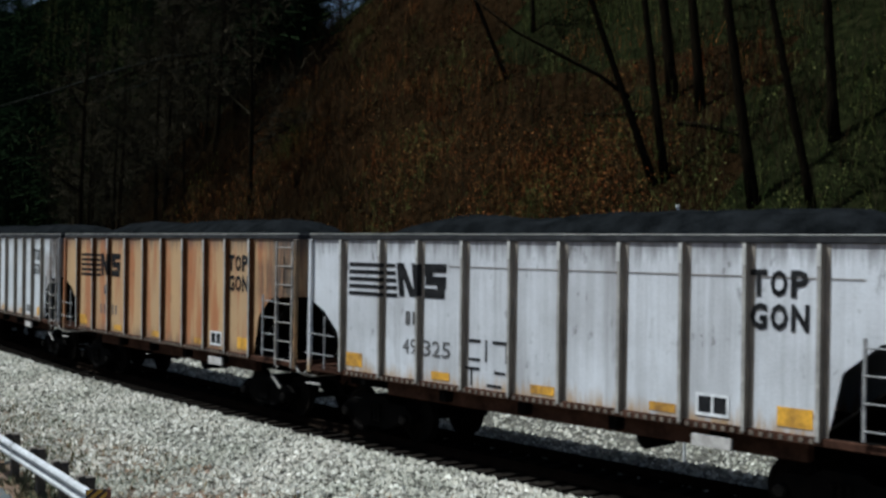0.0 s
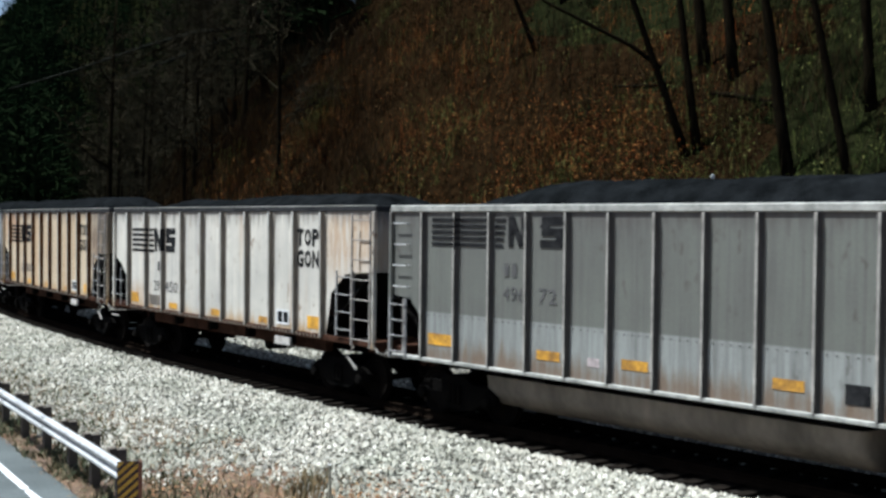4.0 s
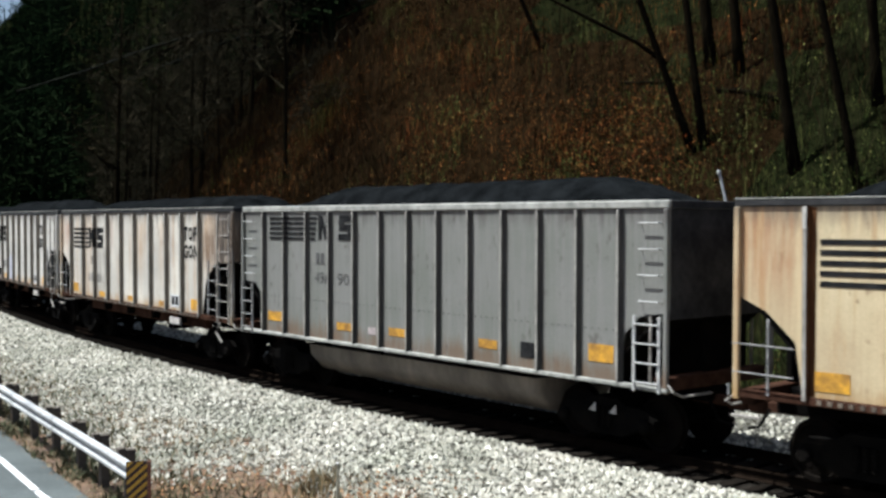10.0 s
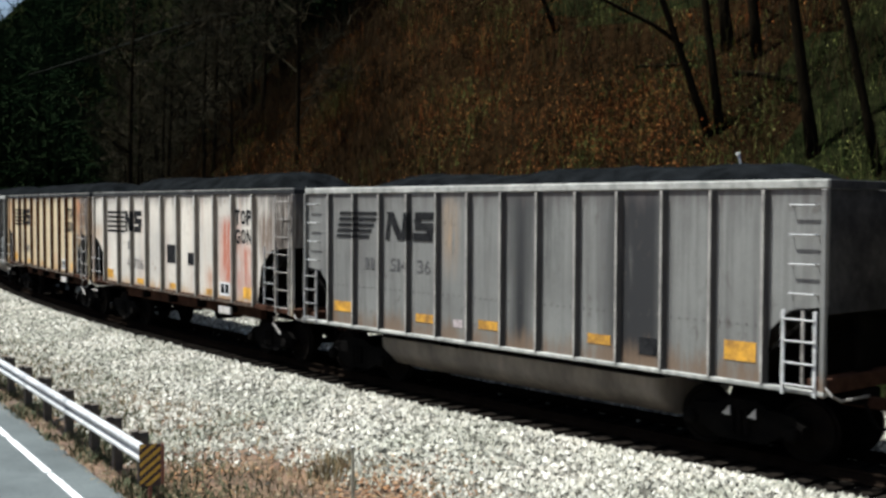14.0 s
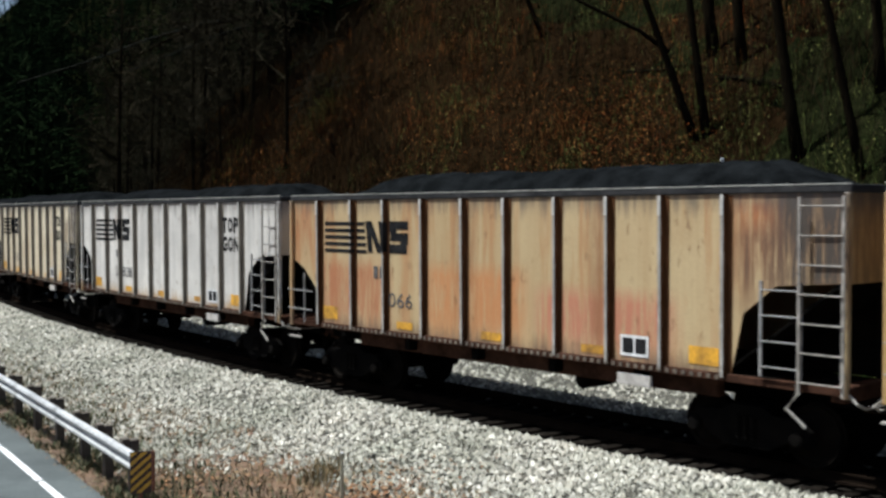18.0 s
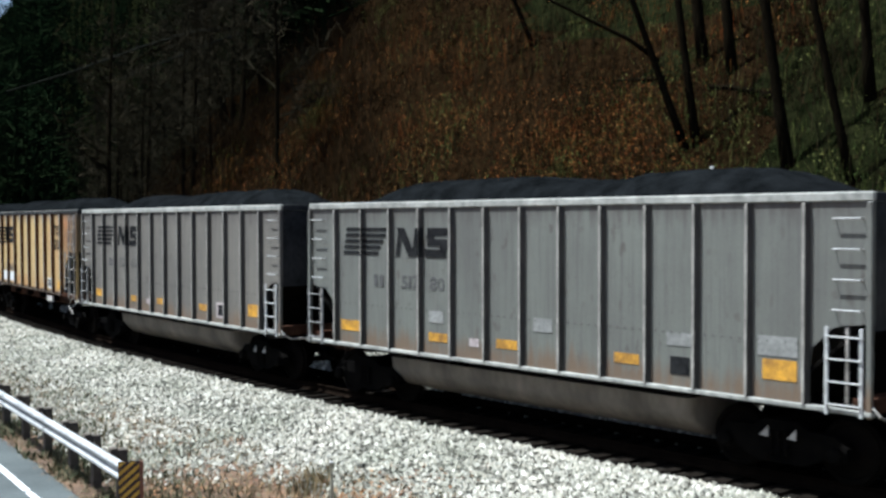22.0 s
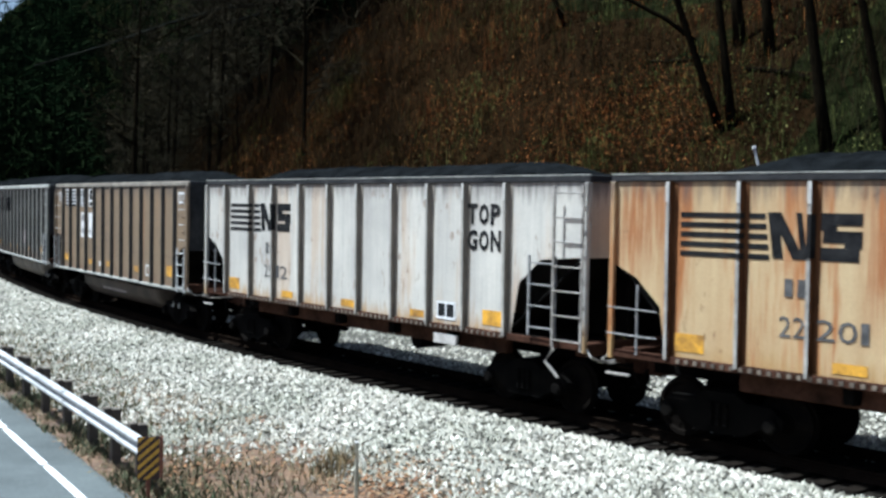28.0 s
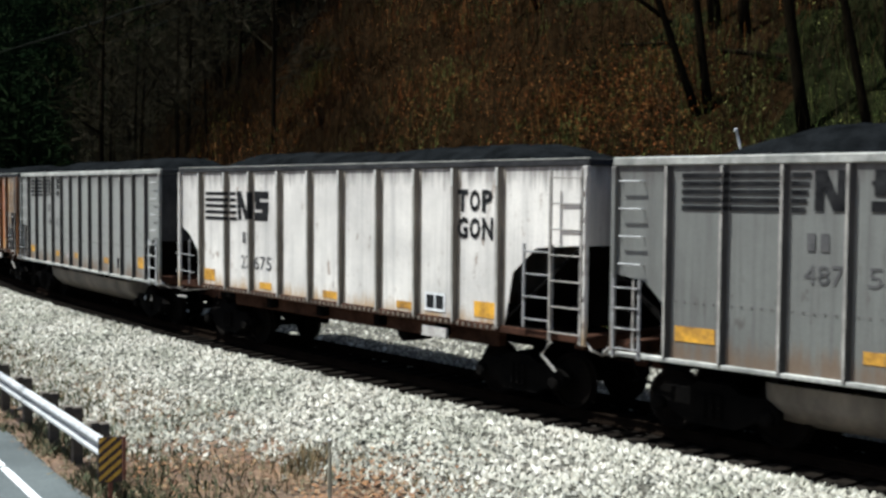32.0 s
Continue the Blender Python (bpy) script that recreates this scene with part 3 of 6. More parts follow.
def build_guard_rail():
    g = thing("guard_rail", "galvanised steel guard rail on dark timber posts beside the road", "guard rail")
    prof = [(0.0, 0.155), (0.055, 0.138), (0.085, 0.105), (0.085, 0.075), (0.008, 0.025), (0.008, -0.025), (0.075, -0.075), (0.075, -0.105), (0.045, -0.138), (0.0, -0.155)]
    zc = -0.1 - 0.155

    def beam(a0, a1, out):
        bm = bmesh.new()
        rows = []
        for a in spaced(a0, a1, 1.0):
            rows.append([bm.verts.new((*road(a, w + out), zc + z)) for w, z in prof] + [bm.verts.new((*road(a, w + out - 0.004), zc + z)) for w, z in reversed(prof)])
        n = len(prof) * 2
        for r0, r1 in zip(rows, rows[1:]):
            for i in range(n):
                bm.faces.new((r0[i], r0[(i + 1) % n], r1[(i + 1) % n], r1[i]))
        bm.faces.new(rows[0])
        bm.faces.new(rows[-1][::-1])
        bmesh.ops.recalc_face_normals(bm, faces=bm.faces)
        return bm

    part("end_section", beam(-0.22, 1.05, 0.008), M_GALV, g, "short overlapping end length of steel beam")
    for a in spaced(0.95, 45, 3.81)[:-1]:
        part("beam", beam(a, a + 3.85, 0.0), M_GALV, g)
    k = 0
    a = 0.7
    while a < 45:
        x, y = road(a, -0.22)
        h = math.degrees(math.atan2(ROAD_D.y, ROAD_D.x))
        p = part("post", boxed(-0.08, 0.08, -0.1, 0.06, -1.3, 0.07, 0.012), M_POST, g)
        p.matrix_basis = pose(x, y, zc + 0.12, 0, 0, h)
        q = part("blockout", boxed(-0.08, 0.08, 0.065, 0.19, -0.36, 0.05, 0.008), M_POST, g)
        q.matrix_basis = pose(x, y, zc + 0.17, 0, 0, h)
        bm = bmesh.new()
        lathe(bm, [(0.02, 0.0), (0.02, 0.012), (0.01, 0.016)], 0.0, 8)
        bolt = part("bolt", bm, M_GALV, g)
        bolt.matrix_basis = pose(*road(a, 0.006), zc, 0, 0, h)
        a += 1.5 if k < 2 else 1.905
        k += 1


def build_marker():
    m = thing("object_marker", "black and yellow diagonally striped object marker at the rail end", "road sign")
    x, y = road(-0.45, 0.0)
    m.matrix_basis = pose(x, y, -0.80, 0, 0, math.degrees(math.atan2(-y, -x)) - 90 + 4)
    w, h, z0 = 0.165, 0.66, 0.10
    part("panel", boxed(-w, w, -0.006, 0.0, z0, z0 + h, 0.002), M_MARK_BLACK, m, "dark weathered sign panel")
    for i in range(-1, 6):
        zc = z0 + 0.02 + i * 0.135
        pts = [(w - 0.012, zc), (-w + 0.012, zc + 0.26), (-w + 0.012, zc + 0.325), (w - 0.012, zc + 0.065)]
        # keep the stripe inside the panel
        lo, hi = z0 + 0.012, z0 + h - 0.012
        poly = []
        for (ax, az), (bx, bz) in zip(pts, pts[1:] + pts[:1]):
            n = 12
            for j in range(n):
                px, pz = ax + (bx - ax) * j / n, az + (bz - az) * j / n
                if lo <= pz <= hi:
                    poly.append((px, pz))
        if len(poly) > 3:
            part("stripe", plate(poly, 0.001, 0.004), M_MARK_YELLOW, m)
    part("post", boxed(-0.03, 0.03, -0.05, -0.008, -0.3, z0 + h - 0.05, 0.004), M_RUSTPOST, m, "rusty steel channel post")
    part("side_panel", boxed(-w - 0.05, -w - 0.004, -0.05, -0.012, z0 + 0.02, z0 + h - 0.01, 0.004), M_RUSTPOST, m, "rusty red edge angle")


M_MARK_BLACK = speckled("sign_black", (0.03, 0.015, 0.010), (0.07, 0.03, 0.018), 6.0, 0.6)
M_MARK_YELLOW = speckled("sign_yellow", (0.575, 0.299, 0.024), (0.828, 0.483, 0.048), 8.0, 0.5)
M_RUSTPOST = speckled("rusty_steel", (0.10, 0.035, 0.018), (0.24, 0.08, 0.04), 5.0, 0.8)


def build_stake():
    x, y = -1.53, 17.75
    st = thing("wooden_stake", "thin weathered grey stake standing in the gravel", "stake")
    bm = bmesh.new()
    tube(bm, [(0, 0, -0.2), (0.004, 0, 0.5), (0.0, 0.004, 0.92)], [0.034, 0.032, 0.028], 6)
    part("stick", bm, M_STAKE, st)
    part("cap", boxed(-0.024, 0.024, -0.024, 0.024, 0.92, 0.945, 0.005), M_WHITE, st)
    st.matrix_basis = pose(x, y, ground_z(x, y))


def build_mast():
    st = thing("lineside_post", "slender pale post with a bent top beyond the track", "post")
    bm = bmesh.new()
    tube(bm, [(0.10, 0, -0.3), (0.10, 0, 4.2), (0.06, 0, 4.75), (-0.06, 0, 5.25), (-0.13, 0, 5.52)], [0.04, 0.036, 0.032, 0.026, 0.022], 6)
    part("pole", bm, M_WHITE, st)
    part("cap", boxed(-0.17, -0.10, -0.03, 0.03, 5.50, 5.57, 0.01), M_WHITE, st)
    x, y, h = track(13.38, 5.0)
    st.matrix_basis = pose(x, y, ground_z(x, y))


# ---- the wood on the hill ----
def build_tree(name, label, height, r0, seed, lean=(0.0, 0.0), limbs=9, twigs=60, low=0.35, split=True):
    """A bare winter tree: bent tapered trunk, forked limbs, and a crown of thin twigs."""
    rnd = random.Random(seed)
    t = thing(name, label, "tree", "trees on the hillside")
    pts, rad = [], []
    n = 9
    bx, by = rnd.uniform(-1, 1) * (0.35 if split else 1.0), rnd.uniform(-1, 1)
    for i in range(n):
        f = i / (n - 1)
        pts.append(Vector((lean[0] * f * height + bx * 0.25 * math.sin(f * 3.0), lean[1] * f * height + by * 0.25 * math.sin(f * 2.6), -0.6 + f * (height + 0.6))))
        rad.append(r0 * (1.25 if i == 0 else 1.0) * (1 - 0.82 * f))
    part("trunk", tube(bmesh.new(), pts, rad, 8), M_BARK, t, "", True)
    ends = []
    crown = bmesh.new()
    for k in range(limbs):
        f = low + (0.97 - low) * (k + rnd.random() * 0.6) / limbs
        i = min(n - 2, int(f * (n - 1)))
        p = pts[i].lerp(pts[i + 1], f * (n - 1) - i)
        a = rnd.uniform(0, math.tau)
        ln = height * rnd.uniform(0.18, 0.40) * (1.15 - 0.6 * f)
        q, path, rr = p.copy(), [p.copy()], [rad[i] * 0.55]
        dz = rnd.uniform(0.25, 0.9)
        for j in range(5):
            q = q + Vector((math.cos(a), math.sin(a), dz + 0.12 * j)).normalized() * ln / 5
            a += rnd.uniform(-0.45, 0.45)
            path.append(q.copy())
            rr.append(rad[i] * 0.55 * (1 - 0.18 * (j + 1)))
        if split:
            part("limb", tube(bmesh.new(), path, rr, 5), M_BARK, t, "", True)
        else:
            tube(crown, path, rr, 4, False)
        ends += path[2:]
    for k in range(twigs):
        p = rnd.choice(ends)
        v = Vector((rnd.gauss(0, 1), rnd.gauss(0, 1), rnd.gauss(0.4, 0.7))).normalized() * height * rnd.uniform(0.05, 0.15)
        m = p + v * 0.5 + Vector((rnd.uniform(-0.25, 0.25), rnd.uniform(-0.25, 0.25), 0.1))
        tube(crown, [p, m, p + v + Vector((0, 0, 0.15))], [0.026, 0.017, 0.008], 3, False)
    part("crown", crown, M_TWIG if split else M_DIMTWIG, t, "crown of fine bare twigs")
    return t


def place_tree(t, x, y, turn=0.0, scale=1.0):
    t.matrix_basis = pose(x, y, ground_z(x, y) - 0.1, 0, 0, turn) @ Matrix.Diagonal((scale, scale, scale, 1))


def aim(bearing, reach):
    """A place on the hill, reach metres ahead, at a bearing in two-thousandths to the right."""
    return bearing / 2000 * reach, reach


def build_wood():
    lab = "tall bare winter tree with dark trunk on the slope"
    # x, y, height, girth, seed, lean, limbs, first limb
    named = [
        (11.94, 37.5, 17, 0.22, 3, -0.144, 6, 0.45), (13.05, 34.7, 17, 0.16, 13, -0.212, 5, 0.45), (9.55, 41.5, 15, 0.16, 9, -0.376, 5, 0.5),
        (9.80, 41.3, 16, 0.17, 8, -0.12, 5, 0.5), (11.35, 46.7, 18, 0.25, 17, -0.113, 6, 0.4), (11.86, 44.2, 17, 0.22, 19, -0.10, 6, 0.4),
        (5.66, 59.2, 14, 0.14, 21, -0.42, 5, 0.4), (-16.0, 90.0, 21, 0.36, 23, -0.17, 6, 0.45), (-12.9, 90.3, 22, 0.33, 27, -0.15, 6, 0.45),
        (14.9, 38.2, 17, 0.2, 29, -0.08, 6, 0.5), (-22.0, 78.0, 19, 0.24, 31, 0.03, 7, 0.4),
    ]
    stems = []
    for x, y, h, r, seed, lean, limbs, low in named:
        t = build_tree("tree", lab, h, r, seed, (lean, 0.0), limbs + 3, 70, low)
        place_tree(t, x, y)
        stems.append(t)
    # a long low limb on the leaning tree, and a wide arching one on the old tree across the curve
    part("limb", tube(bmesh.new(), [(-1.15, 0, 3.1), (-2.2, 0.1, 3.9), (-3.6, 0.15, 4.6), (-5.4, 0.2, 5.5), (-7.2, 0.4, 6.9)], [0.10, 0.085, 0.07, 0.05, 0.03], 5), M_BARK, stems[2], "", True)
    part("limb", tube(bmesh.new(), [(-1.4, 0, 7.6), (1.5, 0, 8.2), (4.8, 0, 7.8), (8.0, 0, 7.0), (11.5, 0, 6.2)], [0.20, 0.17, 0.14, 0.10, 0.06], 5), M_BARK, stems[7], "", True)
    part("limb", tube(bmesh.new(), [(-1.4, 0, 7.7), (-3.5, 0, 7.2), (-6.0, 0, 6.0), (-8.5, 0, 4.6)], [0.17, 0.14, 0.10, 0.05], 5), M_BARK, stems[7], "", True)
    part("limb", tube(bmesh.new(), [(0.2, -0.4, 7.9), (-2.5, -0.6, 7.5), (-6.5, -0.8, 6.3), (-11.5, -0.8, 4.5), (-17.0, -0.6, 2.9)], [0.13, 0.12, 0.10, 0.08, 0.05], 5), M_PALELIMB, stems[7], "long pale drooping limb", True)
    part("limb", tube(bmesh.new(), [(1.6, -0.3, 7.6), (-1.0, -0.6, 6.7), (-4.5, -0.9, 5.2), (-8.6, -0.9, 3.6)], [0.11, 0.10, 0.08, 0.05], 5), M_PALELIMB, stems[7], "long pale drooping limb", True)
    kinds = [build_tree("tree", "slim bare young tree among the leaf litter", 12 + k, 0.10 + 0.03 * k, 40 + k, (-0.05, 0.02), 14, 420, 0.2, False) for k in range(4)]
    rnd = random.Random(77)
    spots = []
    tries = 0
    while len(spots) < 272 and tries < 9000:
        tries += 1
        s, o = rnd.uniform(-25, 165), 10.5 + 75 * rnd.random() ** 1.2
        x, y, _ = track(s, o)
        if s < 70 and o < 44 and rnd.random() < (0.94 if o < 28 else 0.35):
            continue
        if y < 100 and -0.12 < x / max(y, 1.0) < 0.03:
            continue
        if all((x - a) ** 2 + (y - b) ** 2 > 6.5 for a, b in spots) and y > 5:
            spots.append((x, y))
    for i, (x, y) in enumerate(spots):
        t = kinds[i] if i < 4 else copy_thing(kinds[i % 4], Matrix())
        place_tree(t, x, y, rnd.uniform(0, 360), rnd.uniform(0.7, 1.35))


def far_woods():
    """The wood on the slopes across the curve, too far off to tell its trees apart."""
    rnd = random.Random(91)
    verts, faces = [], []

    def stick(a, b, r0, r1):
        q = (b - a).normalized()
        u = q.cross(Vector((0.3, 0.2, 0.9))).normalized()
        v = q.cross(u)
        k = len(verts)
        for p, r in ((a, r0), (b, r1)):
            for c in range(3):
                d = p + (u * math.cos(c * 2.094) + v * math.sin(c * 2.094)) * r
                verts.append((d.x, d.y, d.z))
        for c in range(3):
            faces.append((k + c, k + (c + 1) % 3, k + 3 + (c + 1) % 3, k + 3 + c))

    n = 0
    while n < 3350:
        if n >= 2900:
            y = rnd.uniform(130, 340)
            s, o = to_track(-rnd.uniform(0.325, 0.42) * y, y)
        elif n < 2450:
            s, o = rnd.uniform(92, 400), -12.5 - 260 * rnd.random() ** 1.1
        else:
            s, o = rnd.uniform(60, 240), 25 + 75 * rnd.random()
        x, y, _ = track(s, o)
        if not -0.5 * y < x < -0.08 * y or y < 60:
            continue
        n += 1
        z = ground_z(x, y)
        h = rnd.uniform(9, 17) if n < 2900 else rnd.uniform(13, 24)
        top = Vector((x + rnd.gauss(0, 0.6), y, z + h))
        base = Vector((x, y, z - 0.5))
        stick(base, top, 0.2, 0.05)
        for k in range(15):
            f = rnd.uniform(0.18, 0.98)
            p = base.lerp(top, f)
            ln = h * rnd.uniform(0.12, 0.28) * (1.2 - 0.7 * f)
            e = p + Vector((rnd.gauss(0, 1), rnd.gauss(0, 1), rnd.uniform(0.0, 1.0))).normalized() * ln
            stick(p, e, 0.14, 0.05)
            e2 = p.lerp(e, 0.6) + Vector((rnd.gauss(0, 1), rnd.gauss(0, 1), rnd.gauss(0.3, 0.6))).normalized() * ln * 0.6
            stick(p.lerp(e, 0.6), e2, 0.10, 0.05)
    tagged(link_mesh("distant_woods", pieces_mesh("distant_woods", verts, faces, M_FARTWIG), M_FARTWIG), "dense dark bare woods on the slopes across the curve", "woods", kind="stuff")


def scatter_litter():
    rnd = random.Random(21)
    verts, faces, gv, gf = [], [], [], []
    for i in range(170000):
        s, o = rnd.uniform(-6, 110), 9.2 + 40 * rnd.random() ** 1.2
        x, y, _ = track(s, o)
        if y < 10 or abs(x) > 0.46 * y + 2:
            continue
        if s > 60 and rnd.random() < 0.85 * smooth(60, 95, s):
            continue
        bare = wave(x, y, 0.33, 61.0) + 0.7 * wave(x, y, 0.85, 64.0) + 0.4 * wave(x, y, 2.1, 66.0)
        if rnd.random() < 0.93 * smooth(0.22, -0.22, bare) or rnd.random() < 0.62 * smooth(19, 31, o) * smooth(75, 45, s):
            continue
        z = ground_z(x, y)
        green = (wave(x, y, 0.11, 40.0) > 0.28 and rnd.random() < 0.6) or (s < 23 and rnd.random() < 0.42)
        r = rnd.uniform(0.035, 0.085) * (1.25 if s > 40 else 1.0)
        a, tx, ty = rnd.uniform(0, math.tau), rnd.uniform(-0.5, 0.5), rnd.uniform(-0.5, 0.5)
        r *= 0.65 if green else 1.0
        V, Fc = (gv, gf) if green else (verts, faces)
        b = len(V)
        z += rnd.uniform(0.02, 0.10) + (rnd.uniform(0, 0.5) if green else 0)
        for u, v in ((1, 0), (0.1, 0.55), (-1, 0), (-0.1, -0.55)):
            px, py = (u * math.cos(a) - v * math.sin(a)) * r, (u * math.sin(a) + v * math.cos(a)) * r
            V.append((x + px, y + py, z + (px * tx + py * ty) + (0.25 * r if abs(u) > 0.9 else 0)))
        Fc += [(b, b + 1, b + 3), (b + 1, b + 2, b + 3)]
    tagged(link_mesh("leaf_litter", pieces_mesh("leaf_litter", verts, faces, M_LEAF), M_LEAF), "russet and brown fallen leaves covering the slope", "leaves", kind="stuff")
    tagged(link_mesh("evergreen_brush", pieces_mesh("evergreen_brush", gv, gf, M_GREEN), M_GREEN), "patches of low dark evergreen brush", "brush", kind="stuff")
    bm_v, bm_f = [], []
    for i in range(12500):
        s, o = rnd.uniform(-6, 110), 8.8 + 42 * rnd.random() ** 1.2
        x, y, _ = track(s, o)
        if y < 10 or abs(x) > 0.46 * y + 2:
            continue
        z = ground_z(x, y) - 0.05
        h, r = rnd.uniform(0.5, 3.4) * rnd.random() ** 0.5, rnd.uniform(0.006, 0.022)
        lx, ly = rnd.gauss(0, 0.28) * h, rnd.gauss(0, 0.28) * h
        b = len(bm_v)
        for f, rr in ((0, r), (0.55, r * 0.7), (1.0, r * 0.25)):
            for k in range(3):
                c = k * math.tau / 3
                bm_v.append((x + lx * f * f + rr * math.cos(c), y + ly * f * f + rr * math.sin(c), z + h * f))
        for j in (0, 3):
            for k in range(3):
                bm_f.append((b + j + k, b + j + (k + 1) % 3, b + j + 3 + (k + 1) % 3, b + j + 3 + k))
    tagged(link_mesh("brush_stems", pieces_mesh("brush_stems", bm_v, bm_f, M_TWIG), M_TWIG), "thin bare brush stems and saplings on the slope", "brush", kind="stuff")
    # thickets of bare canes, thickest where the bank turns with the curve
    q = random.Random(33)
    tv, tf = [], []
    for k in range(270):
        if k < 150:
            reach = q.uniform(52, 105)
            cx, cy = aim(q.uniform(-560, -120), reach)
        else:
            cx, cy, _ = track(q.uniform(4, 70), 10.2 + 20 * q.random() ** 1.2)
        if to_track(cx, cy)[1] < 9.8:
            continue
        tall, wide = q.uniform(0.8, 2.4) if k >= 150 else q.uniform(1.2, 4.2), q.uniform(0.5, 1.5)
        for i in range(110 if k < 150 else 75):
            x, y = cx + q.gauss(0, wide), cy + q.gauss(0, wide)
            if to_track(x, y)[1] < 9.3:
                continue
            z, h, a = ground_z(x, y) - 0.05, tall * q.uniform(0.35, 1.0), q.uniform(0, math.tau)
            w0 = q.uniform(0.007, 0.016)
            dx, dy, lx, ly = math.cos(a) * w0, math.sin(a) * w0, q.gauss(0, 0.35) * h, q.gauss(0, 0.35) * h
            b = len(tv)
            for f, g in ((0.0, 1.0), (0.5, 0.8), (1.0, 0.3)):
                tv += [(x - dx * g + lx * f * f, y - dy * g + ly * f * f, z + h * (f - 0.18 * f * f)), (x + dx * g + lx * f * f, y + dy * g + ly * f * f, z + h * (f - 0.18 * f * f))]
            tf += [(b, b + 1, b + 3, b + 2), (b + 2, b + 3, b + 5, b + 4)]
            if i % 3 == 0:
                # a side shoot from the middle of the cane
                sx, sy = q.gauss(0, 0.3) * h, q.gauss(0, 0.3) * h
                b = len(tv)
                tv += [(x + lx * 0.25 - dx * 0.6, y + ly * 0.25 - dy * 0.6, z + h * 0.45), (x + lx * 0.25 + dx * 0.6, y + ly * 0.25 + dy * 0.6, z + h * 0.45), (x + lx * 0.25 + sx, y + ly * 0.25 + sy, z + h * 0.8)]
                tf.append((b, b + 1, b + 2))
    tagged(link_mesh("thickets", pieces_mesh("thickets", tv, tf, M_CANE), M_CANE), "tangled thickets of bare grey-brown canes", "thickets", kind="stuff")
    # young beeches and brambles that keep their russet leaves
    rv, rf = [], []
    for az, rise, wide, tall, count in ((400, 0.055, 1.3, 0.9, 1500), (330, 0.06, 1.4, 1.1, 1900), (260, 0.055, 1.4, 0.9, 1500), (290, 0.09, 1.5, 0.8, 1200), (190, 0.05, 1.3, 0.7, 900), (-250, 0.05, 1.8, 1.2, 1300), (-300, 0.065, 1.8, 1.2, 1100), (-350, 0.09, 2.2, 1.6, 1300), (-130, 0.13, 2.2, 1.0, 900), (-60, 0.05, 1.8, 0.8, 900), (40, 0.07, 1.8, 0.7, 900), (-180, 0.08, 2.0, 0.9, 900), (120, 0.10, 2.0, 0.7, 800)):
        reach = 26.0
        while reach < 110 and ground_z(az / 2000 * reach, reach) < 3.6 + rise * reach:
            reach += 0.5
        cx, cy = aim(az, reach)
        for i in range(count):
            x, y = cx + rnd.gauss(0, wide), cy + rnd.gauss(0, wide)
            if to_track(x, y)[1] < 9.4:
                continue
            z = ground_z(x, y) + tall * rnd.random() ** 1.6
            r, a, tx, ty = rnd.uniform(0.022, 0.055), rnd.uniform(0, math.tau), rnd.uniform(-1, 1), rnd.uniform(-1, 1)
            b = len(rv)
            for u, v in ((1, 0), (0.1, 0.5), (-1, 0), (-0.1, -0.5)):
                px, py = (u * math.cos(a) - v * math.sin(a)) * r, (u * math.sin(a) + v * math.cos(a)) * r
                rv.append((x + px, y + py, z + px * tx + py * ty + (0.3 * r if abs(u) > 0.9 else 0)))
            rf += [(b, b + 1, b + 3), (b + 1, b + 2, b + 3)]
    tagged(link_mesh("russet_brush", pieces_mesh("russet_brush", rv, rf, M_RUSSET), M_RUSSET), "low brush still holding orange and russet leaves", "brush", kind="stuff")
    # shrubs in clumps: thin stems with leaves that still cling
    for kind_name, mat, words, count, seed2 in (("leafy_shrubs", M_RUSSET, "shrubs with clinging reddish-brown leaves", 75, 5), ("briar_shrubs", M_OLIVE, "tangled olive and tan briar shrubs", 110, 6)):
        q = random.Random(seed2)
        cv, cf = [], []
        for k in range(count):
            s, o = q.uniform(24 if mat is M_RUSSET else 6, 72), 10.0 + 26 * q.random() ** 1.2
            cx, cy, _ = track(s, o)
            wide, tall = q.uniform(0.35, 1.0), q.uniform(0.6, 1.9)
            for i in range(q.randint(90, 190)):
                x, y = cx + q.gauss(0, wide), cy + q.gauss(0, wide)
                z, h, a = ground_z(x, y), tall * q.random() ** 0.8, q.uniform(0, math.tau)
                b = len(cv)
                if i % 4 == 0:
                    dx, dy, lx, ly = math.cos(a) * 0.011, math.sin(a) * 0.011, q.gauss(0, 0.2) * h, q.gauss(0, 0.2) * h
                    cv += [(x - dx, y - dy, z - 0.03), (x + dx, y + dy, z - 0.03), (x + dx * 0.4 + lx, y + dy * 0.4 + ly, z + h), (x - dx * 0.4 + lx, y - dy * 0.4 + ly, z + h)]
                else:
                    r, tx, ty = q.uniform(0.022, 0.055), q.uniform(-1.4, 1.4), q.uniform(-1.4, 1.4)
                    for u, v in ((1, 0), (0.1, 0.5), (-1, 0), (-0.1, -0.5)):
                        px, py = (u * math.cos(a) - v * math.sin(a)) * r, (u * math.sin(a) + v * math.cos(a)) * r
                        cv.append((x + px, y + py, z + h + px * tx + py * ty))
                cf += [(b, b + 1, b + 2), (b, b + 2, b + 3)]
        tagged(link_mesh(kind_name, pieces_mesh(kind_name, cv, cf, mat), mat), words, "shrubs", kind="stuff")
    # olive and tan brush, briars and ferns on the nearer slope
    wv, wf = [], []
